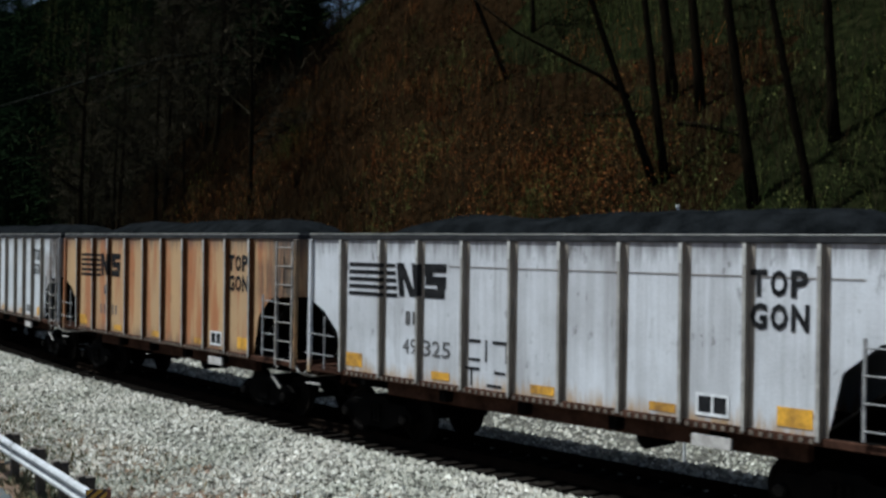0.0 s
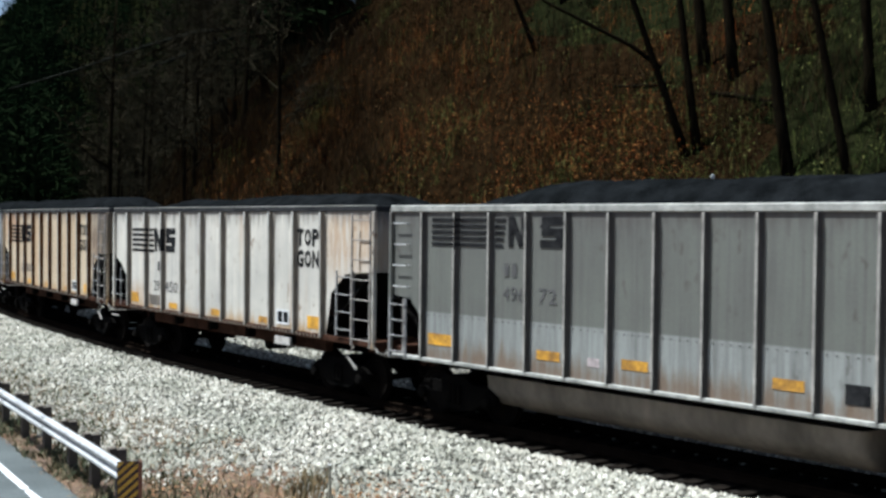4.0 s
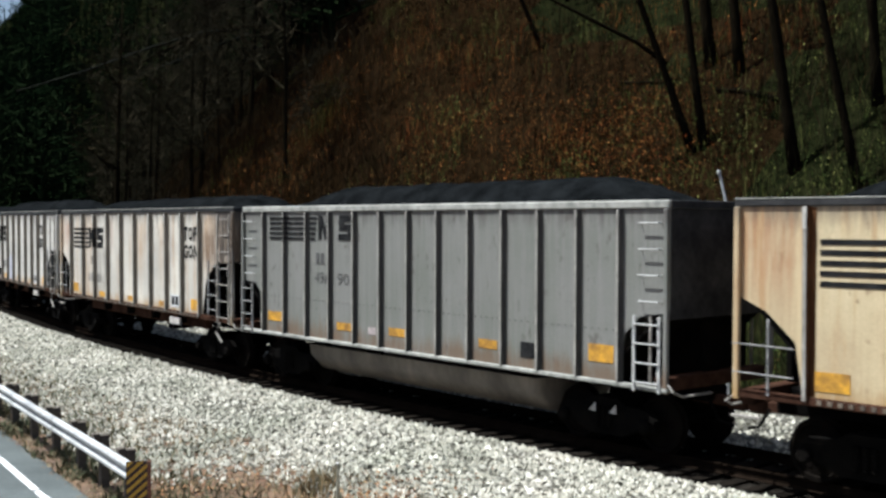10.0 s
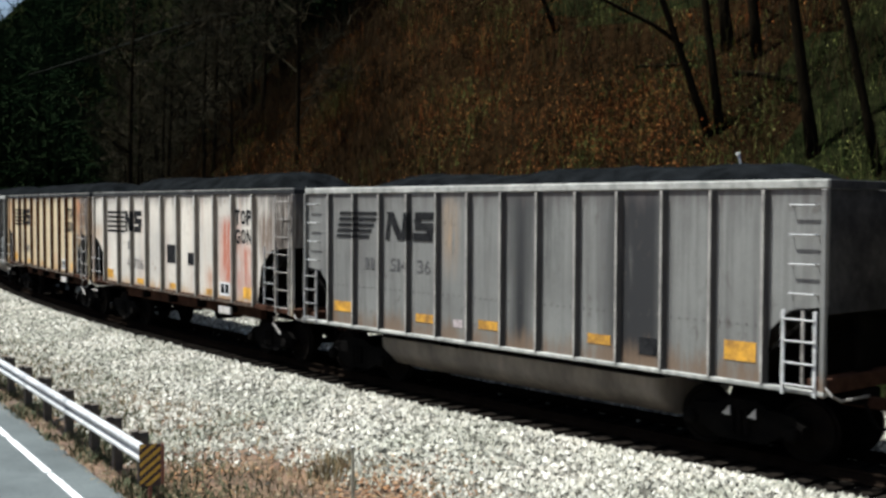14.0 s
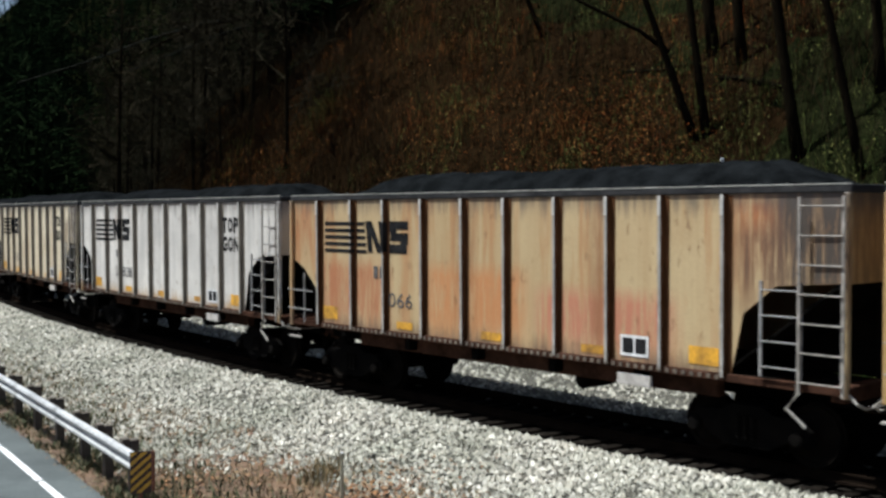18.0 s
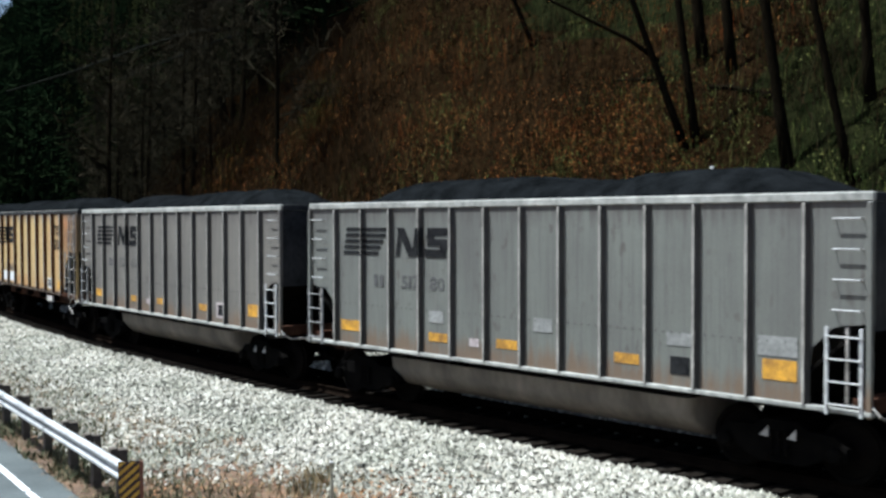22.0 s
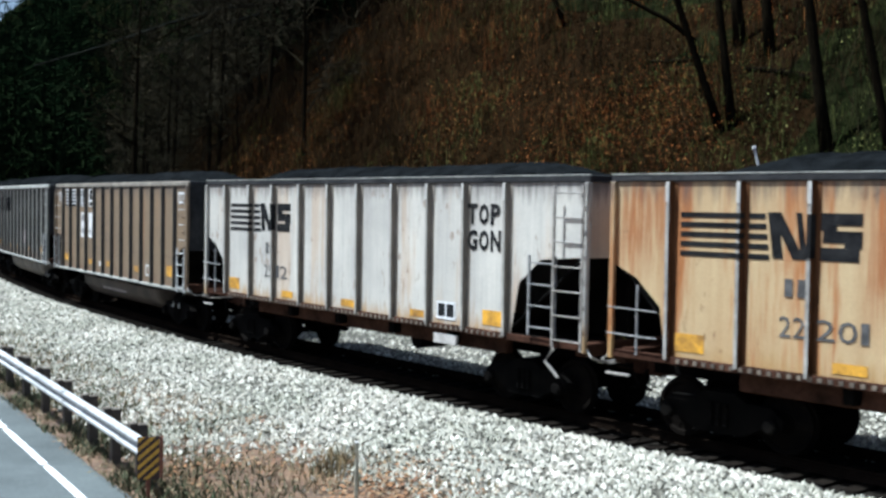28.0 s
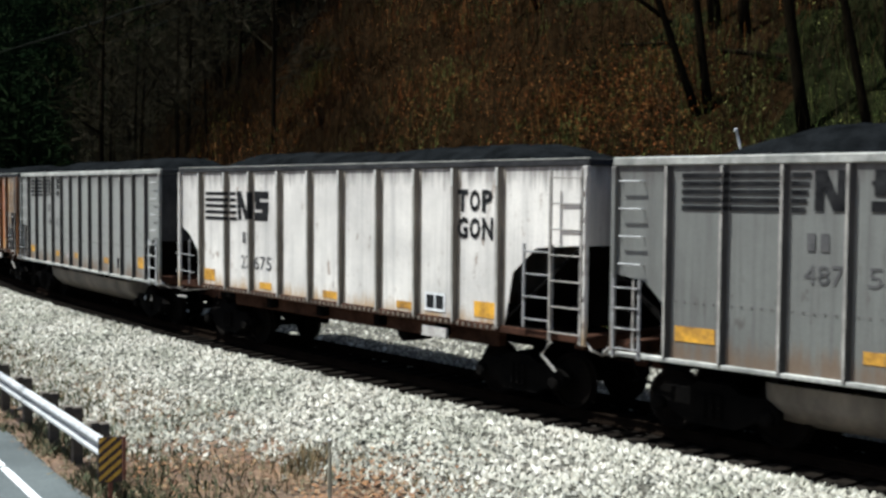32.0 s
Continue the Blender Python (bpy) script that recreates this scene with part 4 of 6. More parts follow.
    for i in range(26000):
        s, o = rnd.uniform(2, 40), 9.6 + 17 * rnd.random() ** 1.3
        x, y, _ = track(s, o)
        if y < 10 or abs(x) > 0.46 * y + 2 or wave(x, y, 0.28, 52.0) + wave(x, y, 0.9, 58.0) * 0.5 < (-0.05 if s < 26 else -0.05 + 0.03 * (s - 26)):
            continue
        z = ground_z(x, y)
        h, a = rnd.uniform(0.1, 1.1) * rnd.random() ** 0.7, rnd.uniform(0, math.tau)
        b = len(wv)
        if rnd.random() < 0.45:
            dx, dy, lx, ly = math.cos(a) * 0.012, math.sin(a) * 0.012, rnd.gauss(0, 0.3) * h, rnd.gauss(0, 0.3) * h
            wv += [(x - dx, y - dy, z), (x + dx, y + dy, z), (x + dx * 0.4 + lx, y + dy * 0.4 + ly, z + h), (x - dx * 0.4 + lx, y - dy * 0.4 + ly, z + h)]
        else:
            r = rnd.uniform(0.022, 0.06)
            for u, v in ((1, 0), (0.1, 0.5), (-1, 0), (-0.1, -0.5)):
                px, py = (u * math.cos(a) - v * math.sin(a)) * r, (u * math.sin(a) + v * math.cos(a)) * r
                wv.append((x + px, y + py, z + h * 0.8 + px * rnd.uniform(-1, 1) + py * rnd.uniform(-1, 1)))
        wf += [(b, b + 1, b + 2), (b, b + 2, b + 3)]
    tagged(link_mesh("olive_brush", pieces_mesh("olive_brush", wv, wf, M_OLIVE), M_OLIVE), "low olive-green and tan brush on the nearer slope", "brush", kind="stuff")
    # dry leaves, chips and small gravel on the verge
    dv, df = [], []
    for i in range(16000):
        s, o = rnd.uniform(7, 40), rnd.uniform(-8.2, -3.0)
        x, y, _ = track(s, o)
        w = (Vector((x, y)) - ROAD_A).dot(ROAD_L)
        if w > 0.35 or (w < -0.4 and wave(x, y, 0.7, 31.0) < -0.1 and rnd.random() < 0.6):
            continue
        z = ground_z(x, y) + 0.012
        r, a = rnd.uniform(0.015, 0.05), rnd.uniform(0, math.tau)
        b = len(dv)
        for k in range(4):
            q = rnd.uniform(0.6, 1.2) * r
            dv.append((x + q * math.cos(a + k * 1.57), y + q * math.sin(a + k * 1.57), z + rnd.uniform(0.0, 0.03)))
        dv.append((x, y, z + rnd.uniform(0.015, 0.04)))
        df += [(b + k, b + (k + 1) % 4, b + 4) for k in range(4)]
    tagged(link_mesh("verge_litter", pieces_mesh("verge_litter", dv, df, M_DRYLEAF), M_DRYLEAF), "dry leaves, bark chips and small gravel on the verge", "litter", kind="stuff")
    # a drift of orange leaves by the stake and the sign
    ov, of = [], []
    for cx, cy, wide, count in ((-2.6, 20.2, 0.6, 60), (-1.0, 19.9, 0.45, 60), (0.1, 19.5, 0.4, 40), (-4.1, 18.6, 0.22, 45), (-1.3, 18.5, 0.5, 330), (-0.6, 18.0, 0.5, 260), (-1.0, 19.1, 0.32, 170), (-3.94, 23.3, 0.16, 40), (-3.6, 20.0, 0.6, 170), (-4.6, 19.7, 0.3, 70)):
        for i in range(count):
            x, y = cx + rnd.gauss(0, wide), cy + rnd.gauss(0, wide)
            if (Vector((x, y)) - ROAD_A).dot(ROAD_L) > 0.1:
                continue
            z, r, a = ground_z(x, y) + rnd.uniform(0.02, 0.09), rnd.uniform(0.02, 0.055), rnd.uniform(0, math.tau)
            b = len(ov)
            for k in range(4):
                q = rnd.uniform(0.5, 1.2) * r
                ov.append((x + q * math.cos(a + k * 1.57), y + q * math.sin(a + k * 1.57), z + rnd.uniform(-0.015, 0.025)))
            of += [(b, b + 1, b + 2), (b, b + 2, b + 3)]
    tagged(link_mesh("leaf_drift", pieces_mesh("leaf_drift", ov, of, M_ORANGELEAF), M_ORANGELEAF), "drift of orange and russet leaves on the gravel", "leaves", kind="stuff")
    # dead grass at the foot of the ballast
    sv, sf = [], []
    for i in range(11000):
        s, o = rnd.uniform(8, 38), rnd.uniform(-8.0, -3.2)
        x, y, _ = track(s, o)
        if (Vector((x, y)) - ROAD_A).dot(ROAD_L) > 0.2 or wave(x, y, 0.8, 12.0) < 0.0:
            continue
        z = ground_z(x, y) - 0.02
        h, a = rnd.uniform(0.04, 0.20), rnd.uniform(0, math.tau)
        dx, dy = math.cos(a) * 0.008, math.sin(a) * 0.008
        lx, ly = rnd.gauss(0, 0.5) * h, rnd.gauss(0, 0.5) * h
        b = len(sv)
        sv += [(x - dx, y - dy, z), (x + dx, y + dy, z), (x + dx + lx * 0.5, y + dy + ly * 0.5, z + h * 0.7), (x - dx + lx * 0.5, y - dy + ly * 0.5, z + h * 0.7), (x + lx, y + ly, z + h)]
        sf += [(b, b + 1, b + 2, b + 3), (b + 3, b + 2, b + 4)]
    # one taller tan clump beside the stake
    for i in range(190):
        x, y = -2.05 + rnd.gauss(0, 0.16), 19.6 + rnd.gauss(0, 0.4)
        z, h, a = ground_z(x, y) - 0.02, rnd.uniform(0.12, 0.46), rnd.uniform(0, math.tau)
        dx, dy, lx, ly = math.cos(a) * 0.010, math.sin(a) * 0.010, rnd.gauss(0, 0.3) * h, rnd.gauss(0, 0.3) * h
        b = len(sv)
        sv += [(x - dx, y - dy, z), (x + dx, y + dy, z), (x + dx + lx * 0.5, y + dy + ly * 0.5, z + h * 0.7), (x - dx + lx * 0.5, y - dy + ly * 0.5, z + h * 0.7), (x + lx, y + ly, z + h)]
        sf += [(b, b + 1, b + 2, b + 3), (b + 3, b + 2, b + 4)]
    gv2, gf2 = [], []
    for i in range(17000):
        x, y = road(rnd.uniform(-1.5, 32), -0.25 + rnd.gauss(0, 0.45) if i % 3 else -1.3 + rnd.gauss(0, 0.8))
        w = (Vector((x, y)) - ROAD_A).dot(ROAD_L)
        if w > 0.28 or wave(x, y, 0.9, 71.0) + 0.5 * wave(x, y, 2.5, 75.0) < -0.32:
            continue
        z, h, a = ground_z(x, y) - 0.02, rnd.uniform(0.04, 0.24), rnd.uniform(0, math.tau)
        dx, dy, lx, ly = math.cos(a) * 0.012, math.sin(a) * 0.012, rnd.gauss(0, 0.5) * h, rnd.gauss(0, 0.5) * h
        b = len(gv2)
        gv2 += [(x - dx, y - dy, z), (x + dx, y + dy, z), (x + dx + lx * 0.5, y + dy + ly * 0.5, z + h * 0.7), (x - dx + lx * 0.5, y - dy + ly * 0.5, z + h * 0.7), (x + lx, y + ly, z + h)]
        gf2 += [(b, b + 1, b + 2, b + 3), (b + 3, b + 2, b + 4)]
    tagged(link_mesh("roadside_weeds", pieces_mesh("roadside_weeds", gv2, gf2, M_WEED), M_WEED), "rank green and brown weeds under the guard rail", "weeds", kind="stuff")
    tagged(link_mesh("dry_grass", pieces_mesh("dry_grass", sv, sf, M_STRAW), M_STRAW), "tufts of straw-coloured dead grass along the gravel edge", "grass", kind="stuff")


def build_logs():
    for (x0, y0), (x1, y1), r in (((12.46, 41.01), (10.82, 44.01), 0.12), ((10.0, 47.31), (8.01, 49.51), 0.10), ((-4.9, 44.7), (-0.6, 47.2), 0.10)):
        lg = thing("fallen_log", "dark fallen tree trunk lying among dead leaves", "log", "fallen logs")
        z0 = ground_z(x0, y0)
        pts = [((x1 - x0) * f, (y1 - y0) * f, ground_z(x0 + (x1 - x0) * f, y0 + (y1 - y0) * f) - z0 + r * 0.8) for f in (0.0, 0.3, 0.65, 1.0)]
        part("trunk", tube(bmesh.new(), pts, [r, r * 0.95, r * 0.8, r * 0.6], 8), M_BARK, lg, "", True)
        part("stub", tube(bmesh.new(), [pts[1], (pts[1][0], pts[1][1], pts[1][2] + 0.5)], [r * 0.4, r * 0.2], 5), M_BARK, lg)
        lg.matrix_basis = pose(x0, y0, z0)


# ---- the coal cars; x runs to the front, y to the near side, z up from the rail ----
HALF = 1.55
PITCH = 15.53


def outline(length, top, bottom, front, rear):
    """The side sheet's outline: u counts back from the front corner; front and rear are the cut-away ends."""
    pts = [(0, top)] + [(length, top)] + [(length - u, z) for u, z in rear] + [(length - rear[-1][0], bottom), (front[-1][0], bottom)] + [(u, z) for u, z in reversed(front)]
    return [(length / 2 - u, z) for u, z in pts]


def coal_heap(length, seed):
    rnd = random.Random(seed)
    us, vs = spaced(0.22, length - 0.22, 0.22), spaced(-1.36, 1.36, 0.17)
    lead, tail, peak = rnd.uniform(2.6, 4.6), rnd.uniform(1.2, 2.6), rnd.uniform(0.46, 0.64)
    dip, dip_u = rnd.uniform(0.0, 0.14), rnd.uniform(5, 9)
    verts = []
    for u in us:
        prof = peak * smooth(0.4, lead, u) * smooth(length - 0.3, length - 0.3 - tail, u) - dip * math.exp(-((u - dip_u) / 1.2) ** 2)
        for v in vs:
            h = max(0.0, prof) * (1 - (abs(v) / 1.36) ** 3.2)
            h += 0.035 * wave(u, v, 1.1, seed) * (h > 0.03) + 0.035 * wave(u, v, 4.0, seed + 5)
            verts.append((length / 2 - u, v, 4.34 + h))
    k = len(vs)
    faces = [(i * k + j, i * k + j + 1, (i + 1) * k + j + 1, (i + 1) * k + j) for i in range(len(us) - 1) for j in range(k - 1)]
    bm = bmesh.new()
    me = pieces_mesh("coal", verts, faces, M_COAL)
    bm.from_mesh(me)
    bpy.data.meshes.remove(me)
    bmesh.ops.recalc_face_normals(bm, faces=bm.faces)
    if sum(f.normal.z for f in bm.faces) < 0:
        bmesh.ops.reverse_faces(bm, faces=bm.faces)
    # a skirt down into the car, so that the load has depth
    edge = [e for e in bm.edges if e.is_boundary]
    ret = bmesh.ops.extrude_edge_only(bm, edges=edge)
    for v in ret["geom"]:
        if isinstance(v, bmesh.types.BMVert):
            v.co.z = 4.0
    return bm


def truck_parts(car, x):
    """A two-axle truck: bolster, side frames, wheels on axles, springs."""
    for y in (0.98, -0.98):
        s = 1 if y > 0 else -1
        pts = [(-1.15, 0.62), (-0.95, 0.78), (-0.5, 0.80), (-0.3, 0.92), (0.3, 0.92), (0.5, 0.80), (0.95, 0.78), (1.15, 0.62), (1.15, 0.42), (0.8, 0.42), (0.42, 0.24), (-0.42, 0.24), (-0.8, 0.42), (-1.15, 0.42)]
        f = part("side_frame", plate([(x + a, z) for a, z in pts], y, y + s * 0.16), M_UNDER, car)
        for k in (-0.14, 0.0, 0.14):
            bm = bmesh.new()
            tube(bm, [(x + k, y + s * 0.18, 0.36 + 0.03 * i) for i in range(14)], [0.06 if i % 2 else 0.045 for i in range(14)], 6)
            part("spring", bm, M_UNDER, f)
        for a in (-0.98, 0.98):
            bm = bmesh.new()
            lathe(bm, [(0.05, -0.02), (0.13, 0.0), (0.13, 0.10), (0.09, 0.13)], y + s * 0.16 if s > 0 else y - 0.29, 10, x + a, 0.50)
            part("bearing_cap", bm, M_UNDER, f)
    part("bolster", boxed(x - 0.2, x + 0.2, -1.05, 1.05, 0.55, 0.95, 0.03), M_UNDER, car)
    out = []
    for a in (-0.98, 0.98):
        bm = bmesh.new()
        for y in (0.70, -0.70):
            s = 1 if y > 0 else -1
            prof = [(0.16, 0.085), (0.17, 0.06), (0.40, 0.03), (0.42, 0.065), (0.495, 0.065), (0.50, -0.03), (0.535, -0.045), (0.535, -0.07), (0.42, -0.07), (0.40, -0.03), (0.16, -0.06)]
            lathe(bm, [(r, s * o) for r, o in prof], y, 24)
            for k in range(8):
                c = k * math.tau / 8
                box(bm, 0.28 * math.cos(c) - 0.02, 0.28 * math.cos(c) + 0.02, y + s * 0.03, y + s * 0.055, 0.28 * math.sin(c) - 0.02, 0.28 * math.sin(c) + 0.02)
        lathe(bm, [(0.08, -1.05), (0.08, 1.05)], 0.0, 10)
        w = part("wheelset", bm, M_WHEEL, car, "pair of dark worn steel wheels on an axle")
        w.matrix_basis = pose(x + a, 0, 0.50)
        out.append(w)
    return out


# wheel colour goes near black to include the shade under the car
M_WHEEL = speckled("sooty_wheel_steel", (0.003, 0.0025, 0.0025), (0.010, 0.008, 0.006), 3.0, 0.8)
dull(M_WHEEL, 0.02)


def ends_and_gear(car, L):
    """What both kinds share at their ends: couplers, end sills, steps, hand brake, draft gear."""
    for e in (1, -1):
        x = e * L / 2
        bm = boxed(min(x - e * 0.1, x - e * 0.35), max(x - e * 0.1, x - e * 0.35), -1.45, 1.45, 1.22, 1.46, 0.015)
        part("end_sill", bm, M_BROWNBEAM, car)
        bm = bmesh.new()
        box(bm, min(x - e * 0.6, x + e * 0.32), max(x - e * 0.6, x + e * 0.32), -0.09, 0.09, 0.88, 1.06, 0.02)
        box(bm, min(x + e * 0.2, x + e * 0.55), max(x + e * 0.2, x + e * 0.55), -0.17, 0.15, 0.84, 1.12, 0.04)
        part("coupler", bm, M_BROWNBEAM, car, "rusty dark knuckle coupler")
        bm = bmesh.new()
        tube(bm, [(x, 0.35 , 0.98), (x + e * 0.2, 0.36, 0.66), (x + e * 0.45, 0.25, 0.60)], 0.03, 6)
        part("brake_hose", bm, M_UNDER, car)
        bm = bmesh.new()
        tube(bm, [(x - e * 0.05, 1.5, 1.40), (x + e * 0.12, 1.52, 1.25), (x + e * 0.14, 1.3, 1.16), (x + e * 0.14, 0.5, 1.16)], 0.022, 6)
        part("uncoupling_lever", bm, M_LADDER, car, "thin pale uncoupling lever")


def ladder(car, x0, x1, y, z0, z1, rungs, mat):
    for x in (x0, x1):
        part("ladder_rail", boxed(x - 0.027, x + 0.027, y, y + 0.035, z0, z1, 0.004), mat, car)
    first = None
    for i in range(rungs):
        z = z0 + 0.16 + (z1 - z0 - 0.3) * i / (rungs - 1)
        if first is None:
            bm = bmesh.new()
            tube(bm, [(x0, y + 0.05, z), (x1, y + 0.05, z)], 0.015, 6)
            first = part("rung", bm, mat, car)
            z_first = z
        else:
            again(first, 0, 0, z - z_first)


def flank_paint(x, wide, tip, y1, z0, z1):
    """A thin layer of paint on the rear flank of a rib."""
    bm = bmesh.new()
    ring = [(x - wide - 0.002, HALF - 0.076), (x - wide - 0.005, HALF - 0.076), (x - tip - 0.005, y1 + 0.002), (x - tip - 0.002, y1 + 0.002)]
    lo, hi = [bm.verts.new((a, b, z0)) for a, b in ring], [bm.verts.new((a, b, z1)) for a, b in ring]
    for k in range(4):
        bm.faces.new((lo[k], lo[(k + 1) % 4], hi[(k + 1) % 4], hi[k]))
    bm.faces.new(lo[::-1])
    bm.faces.new(hi)
    bmesh.ops.recalc_face_normals(bm, faces=bm.faces)
    return bm


def build_gondola(seed):
    L = 15.04
    car = thing("coal_gondola", "weathered steel coal gondola heaped with coal", "railway car", "coal train")
    u2x = lambda u: L / 2 - u
    front = [(0.0, 2.97), (0.55, 2.72), (1.05, 2.26), (1.18, 1.46)]
    rear = [(0.0, 3.02), (1.28, 2.92), (1.88, 2.45), (2.1, 1.46)]
    paint = {"sheets": [], "ribs": [], "marks": []}
    for y0, y1 in ((HALF - 0.09, HALF - 0.08), (-HALF + 0.08, -HALF + 0.09)):
        paint["sheets"].append(part("side_sheet", plate(outline(L, 4.36, 1.46, front, rear), y0, y1), M_WHITE, car))
    ribs_u = [1.25, 2.60, 3.82, 5.15, 6.45, 7.70, 9.07, 10.35, 11.55, 12.82]
    rib = None
    for u in ribs_u:
        for s in (1, -1):
            if rib is None:
                pts = [(-0.06, 1.40), (-0.06, 4.36), (0.06, 4.36), (0.06, 1.40)]
                bm = plate([(x * 0.85, z) for x, z in pts], HALF - 0.075, HALF + 0.045)
                for v in bm.verts:
                    if v.co.y > HALF - 0.01:
                        v.co.x *= 0.62
                        if v.co.z < 1.5:
                            v.co.y -= 0.02
                bm.normal_update()
                # outward face takes the bright colour, rear flank the shade colour
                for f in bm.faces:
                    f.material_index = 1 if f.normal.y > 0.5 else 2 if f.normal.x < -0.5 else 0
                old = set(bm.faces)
                # a dark strip behind the rib stands for its shadow and the dirt there
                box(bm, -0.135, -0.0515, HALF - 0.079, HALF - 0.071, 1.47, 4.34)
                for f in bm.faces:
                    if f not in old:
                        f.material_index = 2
                old = set(bm.faces)
                # a pale plate paints the bright tip at the head of the rib
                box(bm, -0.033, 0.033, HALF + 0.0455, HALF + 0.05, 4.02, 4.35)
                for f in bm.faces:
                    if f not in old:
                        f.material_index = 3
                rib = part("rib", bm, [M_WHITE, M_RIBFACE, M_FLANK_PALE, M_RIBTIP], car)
                rib.matrix_basis = Matrix.Translation((u2x(u), 0, 0))
                paint["ribs"].append(rib)
                continue
            o = again(rib)
            o.matrix_basis = pose(u2x(u), 0, 0, 0, 0, 0 if s > 0 else 180)
            paint["ribs"].append(o)
    for u in (0.06, L - 0.06):
        for s in (1, -1):
            o = part("corner_post", boxed(u2x(u) - 0.05, u2x(u) + 0.05, min(s * (HALF - 0.08), s * HALF), max(s * (HALF - 0.08), s * HALF), 1.3, 4.36, 0.012), M_WHITE, car)
            paint["ribs"].append(o)
    for s in (1, -1):
        part("top_chord", boxed(-L / 2, L / 2, min(s * (HALF - 0.11), s * (HALF - 0.045)), max(s * (HALF - 0.11), s * (HALF - 0.045)), 4.365, 4.475, 0.015), M_CHORD_DARK, car, "coal-blackened top chord")
        part("chord_lip", boxed(-L / 2, L / 2, min(s * (HALF - 0.075), s * (HALF - 0.04)), max(s * (HALF - 0.075), s * (HALF - 0.04)), 4.478, 4.497, 0.004), M_CHORD_PALE, car, "dusty rubbed upper edge")
        bm = boxed(-L / 2, L / 2, min(s * (HALF - 0.16), s * (HALF - 0.03)), max(s * (HALF - 0.16), s * (HALF - 0.03)), 1.33, 1.455, 0.01)
        part("side_sill", bm, M_BROWNBEAM, car, "sooty brown side sill")
    studs = bmesh.new()
    x = -L / 2 + 2.3
    while x < L / 2 - 1.5:
        box(studs, x, x + 0.07, HALF - 0.03, HALF - 0.01, 1.36, 1.43)
        x += 0.17
    part("sill_rivets", studs, M_RIVET, car, "row of pale dusty rivet heads")["kind"] = "stuff"
    # bulkheads, slope sheets and floor
    for e in (1, -1):
        x = e * L / 2
        paint["sheets"].append(part("end_sheet", boxed(min(x - e * 0.10, x - e * 0.06), max(x - e * 0.10, x - e * 0.06), -HALF + 0.09, HALF - 0.09, 3.0, 4.36), M_CHORD_DARK, car))
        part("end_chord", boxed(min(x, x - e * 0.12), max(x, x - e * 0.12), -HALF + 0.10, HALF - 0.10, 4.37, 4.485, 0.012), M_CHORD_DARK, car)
        back = 2.0 if e < 0 else 1.4
        # black here is soot with the shade of the car end added
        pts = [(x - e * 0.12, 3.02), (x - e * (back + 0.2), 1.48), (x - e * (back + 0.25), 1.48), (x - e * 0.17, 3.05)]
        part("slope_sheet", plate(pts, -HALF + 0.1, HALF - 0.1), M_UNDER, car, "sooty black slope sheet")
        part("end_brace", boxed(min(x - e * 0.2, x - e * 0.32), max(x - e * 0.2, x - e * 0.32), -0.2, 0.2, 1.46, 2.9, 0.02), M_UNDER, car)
        # black plates added to close the void, so it reads as dark
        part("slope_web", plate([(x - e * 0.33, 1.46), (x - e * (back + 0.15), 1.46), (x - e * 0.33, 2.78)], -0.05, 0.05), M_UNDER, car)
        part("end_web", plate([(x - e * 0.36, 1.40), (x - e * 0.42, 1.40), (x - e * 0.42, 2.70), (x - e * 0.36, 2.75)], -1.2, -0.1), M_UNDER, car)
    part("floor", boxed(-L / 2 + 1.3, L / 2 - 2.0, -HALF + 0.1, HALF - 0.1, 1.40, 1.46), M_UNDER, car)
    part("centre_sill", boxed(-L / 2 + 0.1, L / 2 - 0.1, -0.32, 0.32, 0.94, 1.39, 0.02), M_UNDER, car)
    part("side_beam", boxed(-L / 2 + 2.6, L / 2 - 2.4, HALF - 0.62, HALF - 0.42, 0.98, 1.38, 0.02), M_BROWNBEAM, car, "brown sooty longitudinal beam")
    for u in (4.4, 6.6, 8.8, 10.9):
        part("cross_bearer", boxed(u2x(u) - 0.1, u2x(u) + 0.1, -HALF + 0.2, HALF - 0.2, 1.05, 1.39, 0.02), M_UNDER, car)
    bm = bmesh.new()
    lathe(bm, [(0.16, -0.4), (0.2, -0.36), (0.2, 0.36), (0.16, 0.4)], 0.55, 12, u2x(9.2), 0.92)
    part("air_reservoir", bm, M_UNDER, car)
    part("defect_card_box", boxed(u2x(11.3), u2x(10.55), HALF - 0.12, HALF - 0.05, 1.04, 1.24, 0.01), M_SILL, car, "pale dirty plate hung below the sill")
    ends_and_gear(car, L)
    ladder(car, u2x(14.98), u2x(14.25), HALF + 0.05, 1.33, 4.30, 7, M_LADDER)
    ladder(car, u2x(14.25), u2x(13.55), HALF + 0.003, 1.5, 3.0, 4, M_GRAB)
    part("grab_post", boxed(u2x(0.62) - 0.02, u2x(0.62) + 0.02, HALF - 0.05, HALF - 0.015, 1.4, 2.6, 0.006), M_GRAB, car)
    for z in (1.75, 2.2):
        bm = bmesh.new()
        tube(bm, [(u2x(0.05), HALF + 0.07, z), (u2x(1.1), HALF + 0.07, z - 0.02)], 0.013, 6)
        part("grab_iron", bm, M_GRAB, car)
    part("end_step", boxed(u2x(0.5), u2x(0.0), HALF - 0.04, HALF + 0.02, 1.02, 1.06, 0.005), M_LADDER, car)
    part("brake_lever", tube(bmesh.new(), [(u2x(14.2), HALF - 0.02, 1.30), (u2x(14.0), HALF, 1.05), (u2x(14.3), HALF - 0.05, 0.78)], 0.03, 6), M_LADDER, car)
